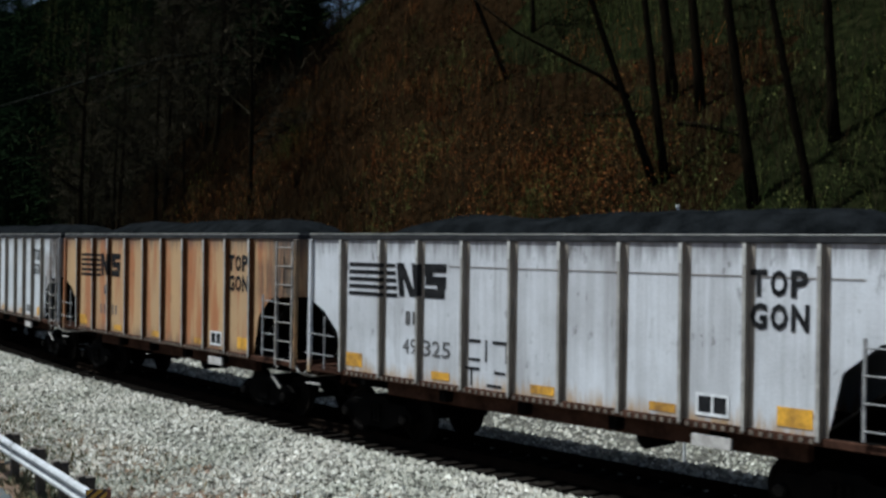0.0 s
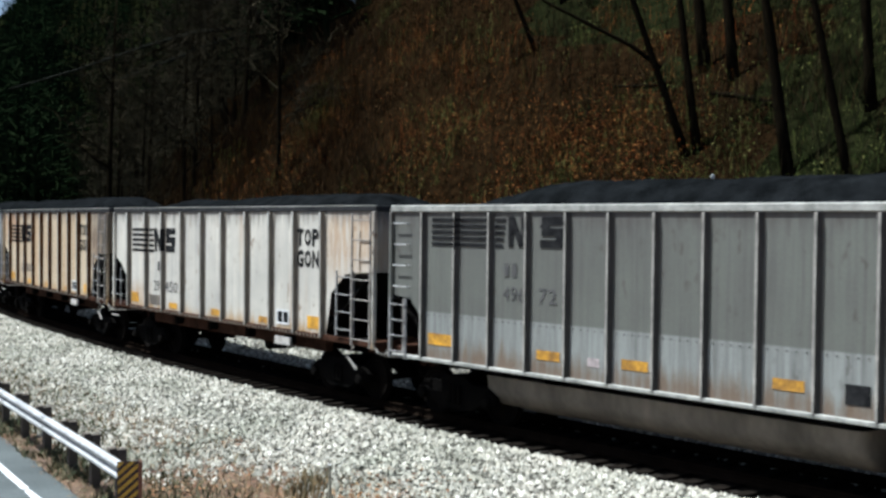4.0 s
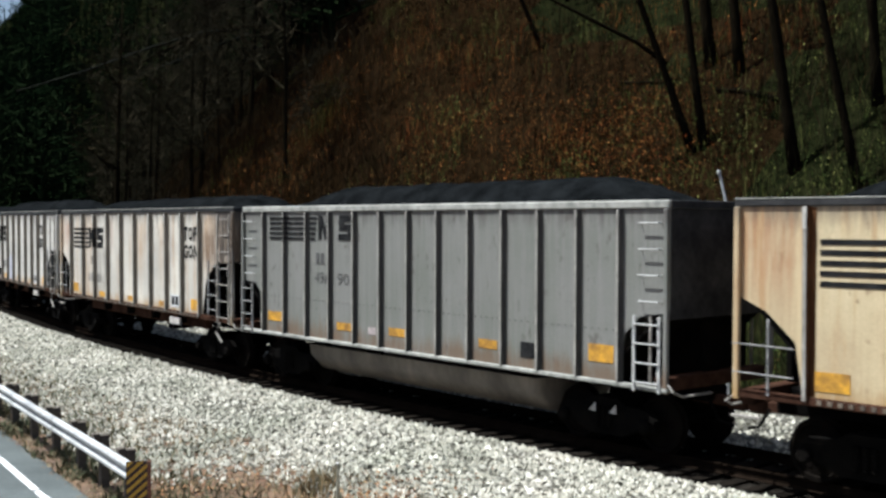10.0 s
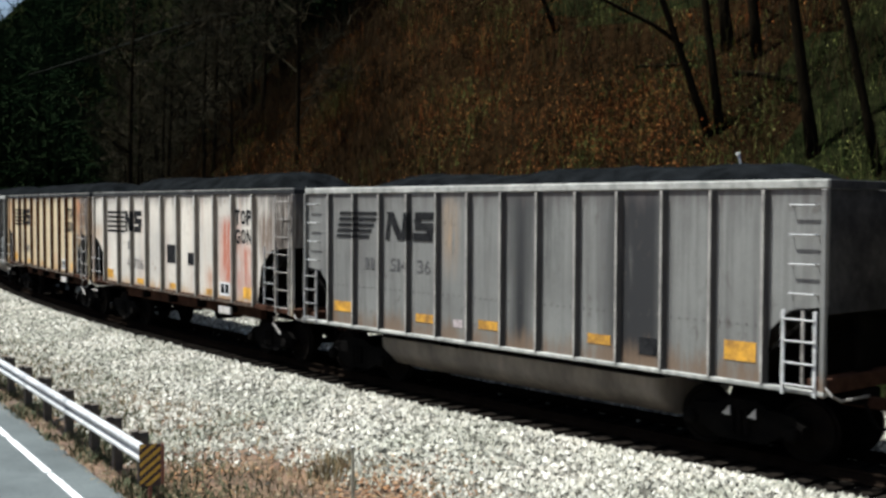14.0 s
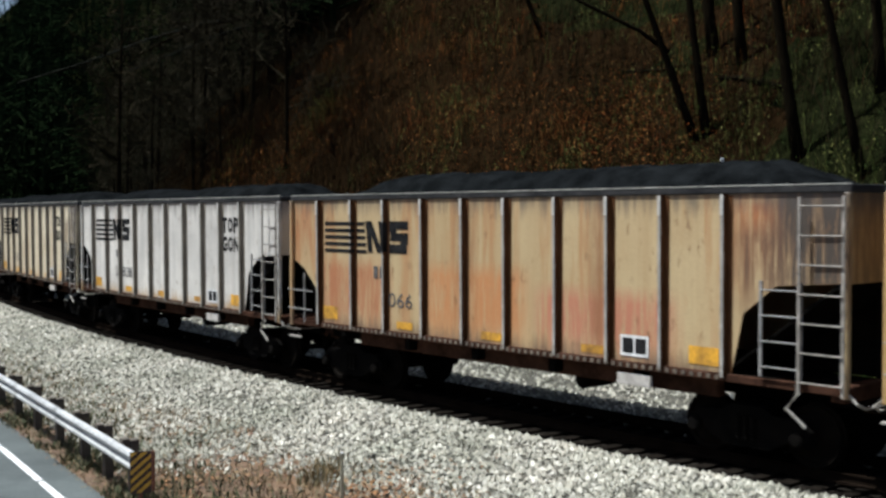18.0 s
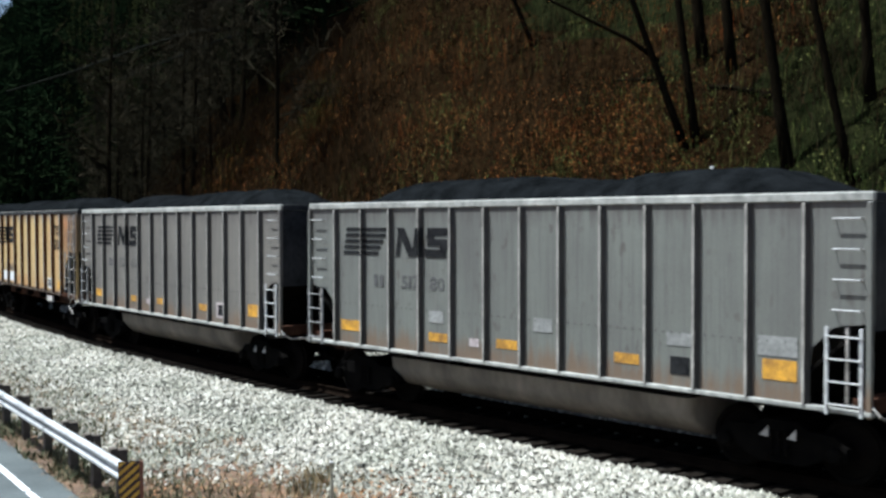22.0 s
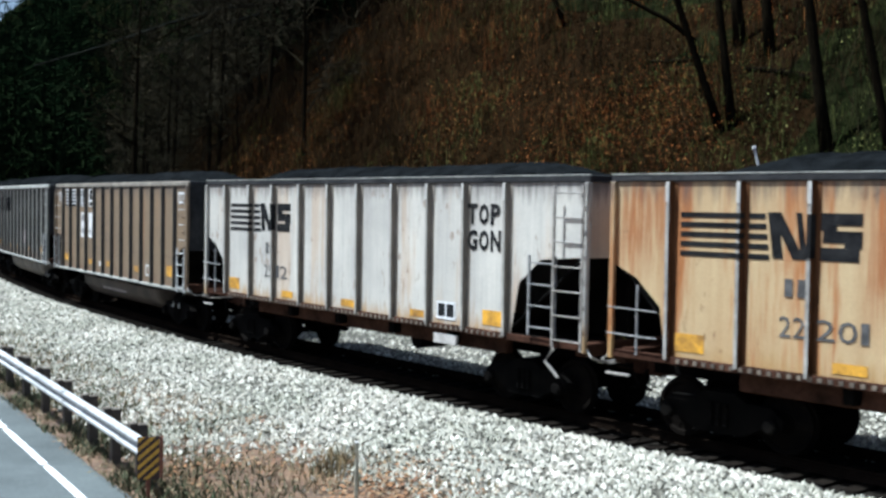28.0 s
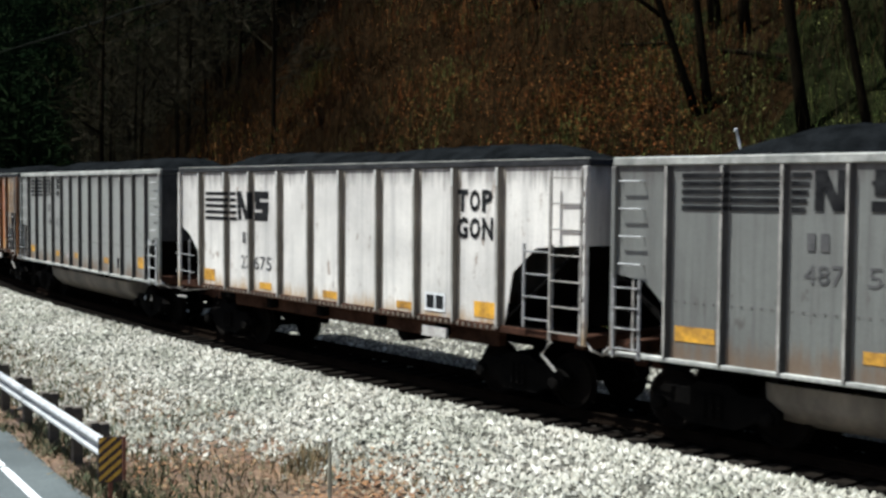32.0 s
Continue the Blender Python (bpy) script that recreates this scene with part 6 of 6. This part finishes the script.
def car_list():
    def t(j, tone, base, grime, rust_c, rust, words, **kw):
        return dict(j=j, kind="t", tone=tone, base=base, grime=grime, rust_c=rust_c, rust=rust, words=words, **kw)

    def b(j, tone, base, grime, rust_c, rust, words, **kw):
        return dict(j=j, kind="b", tone=tone, base=base, grime=grime, rust_c=rust_c, rust=rust, words=words, **kw)

    return [
        t(-3, "white", WHITE_C, G_GREY, RUST, 0.05, "off-white weathered coal gondola heaped with black coal"),
        t(-2, "cool_white", (0.55, 0.57, 0.57), G_GREY, RUST, 0.0, "cool white streaked coal gondola heaped with black coal"),
        t(-1, "orange", ORANGE, G_TAN, RUST, 0.55, "orange-brown rusty coal gondola with streaked faded paint"),
        t(0, "pale_grey", (0.60, 0.61, 0.62), G_GREY, G_GREY, 0.1, "pale grey coal gondola with scrawled paint marks on its side", num=("49", "325"), patches=[(4.7, 13.5, 3.83, 3.845, "tub"), (5.1, 5.15, 2.0, 2.42, "ink"), (5.3, 5.62, 2.36, 2.42, "ink"), (5.3, 5.62, 2.0, 2.05, "ink"), (5.75, 5.8, 2.0, 2.42, "ink"), (5.95, 6.35, 2.36, 2.42, "ink"), (6.3, 6.35, 2.0, 2.36, "ink"), (5.1, 5.6, 1.82, 1.87, "ink"), (5.35, 5.4, 1.5, 1.82, "ink"), (5.8, 6.2, 1.52, 1.57, "ink"), (6.0, 6.3, 1.78, 1.83, "ink")]),
        t(1, "tan", TAN, G_TAN, OCHRE, 0.25, "tan coal gondola with dirty brown streaks", num=("230", "569"), stains=[(0.2, 2.2, 4.4, 3.4, RUST, 0.55), (12.9, 15.0, 4.4, 2.9, G_DARK, 0.6)]),
        t(2, "cream", (0.58, 0.55, 0.47), G_GREY, OCHRE, 0.1, "cream-white coal gondola with dark water streaks", num=("290", "450"), patches=[(2.8, 3.6, 1.55, 1.85, "tub")], stains=[(12.9, 15.0, 4.4, 2.9, OCHRE, 0.6), (1.3, 2.3, 2.2, 1.4, OCHRE, 0.6)]),
        b(3, "grey", GREY, G_DARK, RUST, 0.0, "grey tub-bottom coal car with faint worn markings", num=("496", "72"), band=(2.26, (0.24, 0.25, 0.23))),
        b(4, "brown", BROWN, G_DARK, RUST, 0.1, "brown tub-bottom coal car with white number panels", white_marks=True, num=("47", "03"), band=(2.26, (0.205, 0.168, 0.12))),
        t(5, "white", WHITE_C, G_GREY, OCHRE, 0.0, "clean white coal gondola with a dark painted-out patch", num=("38", "154"), patches=[(2.75, 3.6, 1.55, 1.9, "ink"), (5.32, 6.32, 1.5, 2.55, "lilac")]),
        t(6, "cream", (0.64, 0.60, 0.51), G_GREY, OCHRE, 0.2, "cream coal gondola with ochre stains between its ribs", stains=[(0.3, 1.3, 4.2, 3.0, RUST, 0.6), (3.4, 5.2, 3.2, 1.5, G_DARK, 0.6), (4.9, 5.5, 4.3, 3.3, RUST, 0.5), (7.8, 8.4, 4.2, 2.6, OCHRE, 0.6), (9.7, 10.4, 4.2, 2.4, OCHRE, 0.5), (12.8, 15.0, 4.4, 2.8, OCHRE, 0.7)]),
        b(7, "pale_grey", (0.140, 0.145, 0.123), G_GREY, RUST, 0.0, "pale blue-grey tub-bottom coal car with dark lettering", num=("496", "90")),
        t(8, "tan", (0.57, 0.475, 0.29), G_TAN, OCHRE, 0.2, "tan coal gondola with brown streaks under its chord", num=("222", "98"), stains=[(2.7, 3.5, 3.1, 1.9, (0.10, 0.08, 0.06), 0.8), (9.2, 9.8, 2.2, 1.4, RUST, 0.6), (0.0, 1.2, 4.4, 3.0, RUST, 0.5), (13.0, 15.0, 4.4, 2.9, RUST, 1.1)]),
        t(9, "cream", (0.60, 0.55, 0.46), G_GREY, RUST, 0.1, "cream coal gondola with bleeding rust and two dark patches", num=("40", "706"), patches=[(6.75, 7.45, 2.30, 2.86, "ink"), (8.35, 8.95, 2.30, 2.66, "ink")], stains=[(10.65, 11.75, 3.75, 1.6, RED, 1.0), (11.7, 12.75, 3.05, 1.6, RED, 0.9), (9.7, 10.3, 2.3, 1.4, RUST, 0.8), (0.0, 1.2, 3.4, 2.6, OCHRE, 0.5), (13.0, 15.0, 4.4, 2.9, G_DARK, 0.6)]),
        b(10, "blue_grey", (0.178, 0.178, 0.161), G_DARK, G_DARK, 0.12, "blue-grey tub-bottom coal car with black streaks", num=("514", "36"), slant=True, stains=[(7.38, 7.85, 4.7, 0.6, (0.010, 0.010, 0.010), 2.6), (7.2, 8.6, 4.6, 2.6, (0.03, 0.03, 0.028), 0.7), (9.85, 11.15, 4.5, 0.6, (0.012, 0.012, 0.012), 1.75), (5.3, 5.7, 4.3, 2.9, G_TAN, 0.8)]),
        t(11, "cream", (0.62, 0.56, 0.40), G_TAN, OCHRE, 0.15, "warm cream coal gondola with grey-brown streaks", num=("22", "737")),
        t(12, "white", (0.65, 0.62, 0.56), G_GREY, OCHRE, 0.05, "white coal gondola with dark streaks beside its ribs", num=("25", "831")),
        t(13, "rust", (0.45, 0.345, 0.185), (0.33, 0.22, 0.10), (0.33, 0.15, 0.05), 0.32, "tan and orange coal gondola with reddish stains low down", top=False, num=("", "066"), stains=[(0.0, 1.3, 4.4, 3.0, RUST, 0.7), (1.3, 3.9, 3.0, 1.4, (0.34, 0.14, 0.06), 1.0), (5.2, 8.2, 3.0, 1.4, (0.42, 0.19, 0.07), 1.2), (8.6, 11.8, 2.7, 1.4, (0.40, 0.16, 0.09), 1.0), (6.2, 6.7, 4.4, 1.4, (0.20, 0.09, 0.03), 0.9), (9.9, 10.3, 4.4, 1.4, (0.22, 0.10, 0.04), 0.8), (12.9, 15.0, 4.4, 2.9, RUST, 0.9)]),
        t(14, "orange", (0.475, 0.345, 0.135), G_TAN, OCHRE, 0.25, "orange-tan coal gondola with a white patch near its sill", num=("202", "460"), patches=[(2.75, 3.72, 1.55, 1.96, "white"), (4.0, 4.9, 1.55, 1.95, "white")], stains=[(0.0, 1.2, 4.4, 3.0, RUST, 0.7), (5.2, 7.6, 1.9, 1.4, RUST, 0.9), (8.2, 10.2, 1.9, 1.4, OCHRE, 0.9), (13.0, 15.0, 4.4, 2.9, RUST, 1.0)]),
        b(15, "grey", (0.150, 0.138, 0.115), G_DARK, RUST, 0.0, "dark grey tub-bottom coal car with black lettering", num=("526", "63"), slant=True),
        b(16, "grey", (0.139, 0.143, 0.122), G_DARK, RUST, 0.0, "grey tub-bottom coal car with pale scuffs low down", num=("517", "80"), slant=True, patches=[(4.38, 4.82, 1.95, 2.2, "scuff"), (7.42, 7.9, 1.98, 2.24, "scuff"), (10.55, 11.05, 1.98, 2.2, "scuff"), (12.32, 13.02, 1.97, 2.28, "scuff")]),
        t(17, "dirty_white", (0.48, 0.465, 0.42), G_GREY, G_DARK, 0.1, "white coal gondola with a dark dirty lower half", num=("40", "152"), low=0.96, low_z=1.55, stains=[(7.74, 9.03, 2.62, 0.4, (0.032, 0.031, 0.028), 2.6), (9.11, 10.31, 2.58, 0.4, (0.032, 0.031, 0.028), 2.6), (10.39, 11.51, 2.44, 0.4, (0.034, 0.033, 0.03), 2.6), (6.49, 7.66, 2.22, 0.4, (0.036, 0.034, 0.03), 2.5), (5.19, 6.41, 2.3, 0.4, (0.04, 0.038, 0.034), 2.4), (3.86, 5.11, 2.0, 0.4, (0.05, 0.046, 0.04), 2.0), (2.64, 3.78, 2.1, 0.4, (0.06, 0.055, 0.05), 1.6), (6.1, 6.5, 4.4, 1.2, (0.03, 0.028, 0.025), 1.8), (9.1, 9.45, 4.4, 2.2, (0.03, 0.028, 0.025), 1.6), (4.5, 4.8, 4.4, 2.8, G_DARK, 1.2), (13.3, 14.6, 4.4, 2.9, RUST, 0.9)]),
        b(18, "grey", (0.125, 0.127, 0.105), G_DARK, RUST, 0.0, "grey tub-bottom coal car with a pair of faded placards", num=("521", "43"), slant=True, patches=[(7.42, 8.02, 1.9, 2.47, "faded"), (8.32, 9.02, 1.9, 2.47, "faded"), (7.62, 7.84, 2.05, 2.33, "tub"), (8.52, 8.80, 2.05, 2.33, "tub")]),
        b(19, "brown", (0.180, 0.125, 0.070), (0.12, 0.09, 0.058), RUST, 0.05, "brown tub-bottom coal car with white number panels", white_marks=True, num=("466", "62")),
        t(20, "white", (0.55, 0.52, 0.45), G_GREY, OCHRE, 0.12, "off-white coal gondola with stained ribs", num=("25", "12")),
        t(21, "rust", (0.47, 0.355, 0.19), (0.32, 0.19, 0.08), (0.30, 0.11, 0.025), 0.65, "cream coal gondola with bright orange rust streaks", num=("22", "201"), top_ink=M_RUSTPATCH, stains=[(4.7, 5.9, 4.4, 2.3, DEEP, 0.9), (8.9, 10.3, 4.4, 1.5, DEEP, 1.0), (10.5, 11.4, 4.4, 3.0, DEEP, 0.8), (11.5, 13.0, 4.4, 1.5, DEEP, 1.0), (0.1, 1.3, 4.4, 2.9, DEEP, 0.8)]),
        b(22, "pale_grey", (0.215, 0.222, 0.196), G_GREY, RUST, 0.0, "pale grey tub-bottom coal car with small dark marks", num=("482", "65")),
        t(23, "white", (0.74, 0.70, 0.63), G_GREY, OCHRE, 0.0, "bright off-white coal gondola with dark ribs", num=("22", "675")),
        b(24, "grey", (0.154, 0.157, 0.140), G_DARK, RUST, 0.0, "blue-grey tub-bottom coal car with black lettering", num=("487", "55")),
        t(25, "cream", CREAM, G_GREY, OCHRE, 0.1, "cream coal gondola heaped with black coal"),
    ]


CARS = []


def build_train():
    kit_t = build_gondola(1)
    kit_b = build_tubcar(2)

    def clone(kit):
        car, paint, wheels, L = kit
        c = copy_thing(car, Matrix())
        fresh = [c, *c.children_recursive]
        # the copies are made in the same order, so that they can be matched by their meshes and poses
        pool = {}
        for o in fresh:
            pool.setdefault((o.data.name if o.data else "", tuple(round(v, 4) for r in o.matrix_basis for v in r)), []).append(o)
        look_up = lambda o: pool[(o.data.name if o.data else "", tuple(round(v, 4) for r in o.matrix_basis for v in r))].pop(0)
        return c, {k: [look_up(o) for o in v] for k, v in paint.items()}, [look_up(o) for o in wheels], L

    todo = [(d, clone(kit_t if d["kind"] == "t" else kit_b)) for d in car_list()]
    for d, (c, paint, wheels, L) in todo:
        c["label"] = d["words"]
        (dress_gondola if d["kind"] == "t" else dress_tubcar)(c, paint, L, d)
        part("coal_load", coal_heap(L, d["j"] + 20.0), M_COAL, c, "heaped load of dull black coal")
        CARS.append((d["j"], c, L, wheels))
    for kit in (kit_t, kit_b):
        for o in [*kit[0].children_recursive, kit[0]]:
            bpy.data.objects.remove(o)


# ---- the delivery van ----
def build_van():
    v = thing("delivery_van", "bright blue delivery van with white lettering bars on its back", "van")
    L, W, H = 4.9, 0.86, 1.80
    sec = [(-W, 0.30), (-W - 0.01, 0.75), (-W + 0.02, 1.0), (-W + 0.11, 1.60), (-W + 0.14, 1.68), (-W + 0.24, 1.745), (0, H), (W - 0.24, 1.745), (W - 0.14, 1.68), (W - 0.11, 1.60), (W - 0.02, 1.0), (W + 0.01, 0.75), (W, 0.30)]
    bm = bmesh.new()
    rings = []
    for x, top, inset in ((0.0, 0.965, 0.05), (0.025, 0.985, 0.02), (0.09, 1.0, 0.0), (1.5, 1.005, 0.0), (3.0, 1.0, 0.0), (3.35, 0.97, 0.0), (4.0, 0.60, 0.03), (4.5, 0.52, 0.06), (4.6, 0.42, 0.10)):
        ring = []
        for y, z in sec:
            zz = 0.30 + (z - 0.30) * top
            ring.append(bm.verts.new((x, y * (1 - inset), zz)))
        rings.append(ring)
    n = len(sec)
    for r0, r1 in zip(rings, rings[1:]):
        for k in range(n):
            bm.faces.new((r0[k], r0[(k + 1) % n], r1[(k + 1) % n], r1[k]))
    bm.faces.new(rings[0][::-1])
    bm.faces.new(rings[-1])
    bmesh.ops.recalc_face_normals(bm, faces=bm.faces)
    part("body", bm, M_BLUE, v, "", True)
    # roof ribs carry their highlight as a paler blue
    for y in (-0.34, 0.0, 0.34):
        part("roof_rib", boxed(0.25, 3.0, y - 0.014, y + 0.014, 1.76, 1.808, 0.008), M_VANPALE, v)
    for s in (1, -1):
        part("roof_gutter", boxed(0.1, 3.2, min(s * 0.70, s * 0.73), max(s * 0.70, s * 0.73), 1.68, 1.715, 0.008), M_VANWHITE, v, "pale roof gutter")
    part("rear_trim", boxed(0.02, 0.07, -0.6, 0.6, 1.745, 1.772, 0.01), M_VANPALE, v, "pale strip over the rear doors")
    part("door_seam", boxed(-0.006, 0.004, -0.006, 0.006, 0.42, 1.62), M_VANDARK, v)
    # door creases are dark strips with their shade in the colour
    for z in (0.80, 0.90):
        part("door_crease", boxed(-0.006, 0.004, -0.70, 0.70, z, z + 0.012), M_VANDARK, v)
    part("bumper", boxed(-0.10, 0.06, -0.84, 0.84, 0.26, 0.44, 0.03), M_INK, v, "black plastic rear bumper")
    part("number_plate", boxed(-0.118, -0.10, -0.20, 0.20, 0.30, 0.42, 0.004), M_WHITE, v)
    part("lettering_bar", boxed(-0.010, -0.002, 0.04, 0.60, 1.275, 1.345), M_VANWHITE, v)
    part("lettering_bar", boxed(-0.010, -0.002, -0.60, -0.02, 1.285, 1.355), M_VANWHITE, v)
    bm = bmesh.new()
    ring = [bm.verts.new((-0.014, -0.46 + 0.10 * math.cos(k * math.tau / 14), 1.09 + 0.085 * math.sin(k * math.tau / 14))) for k in range(14)]
    bm.faces.new(ring)
    part("emblem_disc", bm, M_VANWHITE, v)
    pts = [(-0.66, 0.66), (-0.24, 0.66), (-0.27, 0.82), (-0.38, 0.99), (-0.54, 0.99), (-0.63, 0.82)]
    bm = bmesh.new()
    bm.faces.new([bm.verts.new((-0.009, -0.45 + (y + 0.45) * 1.16, 0.82 + (z - 0.82) * 1.12)) for y, z in pts])
    part("emblem_edge", bm, M_VANWHITE, v)
    part("side_emblem", boxed(0.20, 0.42, 0.872, 0.878, 0.72, 1.02), M_VANRED, v)
    part("side_emblem_disc", boxed(0.24, 0.38, 0.872, 0.878, 1.05, 1.18, 0.002), M_VANWHITE, v)
    bm = bmesh.new()
    bm.faces.new([bm.verts.new((-0.012, y, z)) for y, z in pts])
    part("emblem_red", bm, M_VANRED, v)
    for y, z, w, h in ((-0.64, 0.60, 0.10, 0.10), (-0.50, 0.57, 0.10, 0.10), (-0.36, 0.60, 0.10, 0.09), (-0.50, 0.86, 0.16, 0.05)):
        part("emblem_block", boxed(-0.020, -0.014, y, y + w, z, z + h, 0.002), M_VANWHITE, v)
    for s in (1, -1):
        part("tail_lamp", boxed(-0.012, 0.04, min(s * 0.80, s * 0.85), max(s * 0.80, s * 0.85), 0.66, 0.90, 0.008), M_VANRED, v, "red tail lamp")
        part("side_lettering_bar", boxed(0.6, 2.4, min(s * 0.862, s * 0.874), max(s * 0.862, s * 0.874), 0.86, 1.02), M_VANWHITE, v)
        part("side_window", boxed(3.0, 3.55, min(s * 0.80, s * 0.845), max(s * 0.80, s * 0.845), 1.05, 1.42, 0.02), M_INK, v)
    wheels = []
    for x in (0.85, 3.75):
        for s in (1, -1):
            bm = bmesh.new()
            lathe(bm, [(0.2, -0.1), (0.30, -0.1), (0.325, -0.07), (0.325, 0.07), (0.30, 0.1), (0.2, 0.1)], 0.0, 20)
            w = part("wheel", bm, M_TYRE, v)
            w.matrix_basis = pose(x, s * 0.80, 0.325)
            bm = bmesh.new()
            lathe(bm, [(0.06, s * 0.07), (0.19, s * 0.06), (0.2, s * 0.09), (0.21, s * 0.10), (0.21, 0.0)], 0.0, 16)
            part("rim", bm, M_GALV, w)
            wheels.append((w, x, s))
    for o in v.children:
        if o.name.split('.')[0] != "wheel":
            for q in o.data.vertices:
                q.co.z = 0.3 + (q.co.z - 0.3) * 1.24
    return v


M_BLUE, _nt, _b = material("van_blue_paint", 0.38)
_b.inputs["Coat Weight"].default_value = 0.05
_b.inputs["Specular IOR Level"].default_value = 0.2
_nt.links.new(ramp(_nt, noise_node(_nt, 1.2), [(0.3, (0.0, 0.030, 0.40)), (0.7, (0.0, 0.042, 0.50))]), _b.inputs["Base Color"])
M_VANWHITE = speckled("van_white", (0.78, 0.79, 0.8), (0.88, 0.88, 0.88), 3.0, 0.5)
M_VANPALE = speckled("pale_blue_highlighted_trim", (0.16, 0.34, 0.75), (0.30, 0.50, 0.85), 3.0, 0.4)
M_VANDARK = speckled("dark_blue_seam", (0.0, 0.008, 0.08), (0.0, 0.015, 0.14), 3.0, 0.6)
M_VANRED = speckled("van_red", (0.55, 0.03, 0.04), (0.7, 0.06, 0.06), 3.0, 0.5)
M_TYRE = speckled("tyre_rubber", (0.015, 0.015, 0.015), (0.04, 0.04, 0.04), 6.0)

build_ground()
build_track()
build_guard_rail()
build_marker()
build_stake()
build_mast()
build_wood()
build_logs()
far_woods()
build_train()
van = build_van()
scatter_litter()
scatter_stones()


# ---- what moves ----
# metres gone by the train's reference corner at each time
RUN = [(0, 20.24), (1, 31.4), (2, 42.67), (3, 53.6), (6, 87.52), (7, 98.6), (8, 110.46), (9, 121.66), (10, 133.9), (11, 145.0), (12, 156.55), (13, 167.0), (14, 177.98), (17, 212.95), (19, 236.4), (20, 247.5), (21, 258.57), (23, 281.4), (24, 293.42), (25, 304.75), (26, 315.9), (29, 350.62), (30, 362.36), (31, 374.04), (32, 385.2)]


def gone(t):
    ts, ss = [r[0] for r in RUN], [r[1] for r in RUN]
    return float(np.interp(t, ts, ss))


def motions():
    for j, car, L, wheels in CARS:
        rows = []
        for k in range(65):
            t = k * 0.5
            s = gone(t) - PITCH * j - L / 2
            x, y, h = track(s, HALF)
            rows.append((t, pose(x, y, RAIL_Z, 0, 0, math.degrees(h))))
        walk(car, rows)
        # the wheels turn while the car is in view
        lo, hi = 0.0, 32.0
        for k in range(641):
            t = k * 0.05
            f = gone(t) - PITCH * j
            if f < 2:
                lo = t
            if f - L < 75:
                hi = t
        for w in wheels:
            at = w.matrix_basis.translation.copy()
            steps = [0.0] + ([lo] if lo > 0 else []) + [lo + (k + 1) / 15 for k in range(int((hi - lo) * 15) - 1)] + [32.0]
            rows, turn, last = [], 0.0, gone(lo)
            for t in steps:
                if lo < t <= hi and t < 32.0:
                    turn += (gone(t) - last) / 0.535
                    last = gone(t)
                rows.append((t, Matrix.Translation(at) @ Matrix.Rotation(turn, 4, "Y")))
            walk(w, rows)
    rows = []
    h = math.degrees(math.atan2(ROAD_D.y, ROAD_D.x))
    for k in range(65):
        t = k * 0.5
        a = -3.25 + 16.8 * (t - 24.0)
        rows.append((t, pose(*road(a, 1.49), -0.985, 0, 0, h)))
    walk(van, rows)


motions()
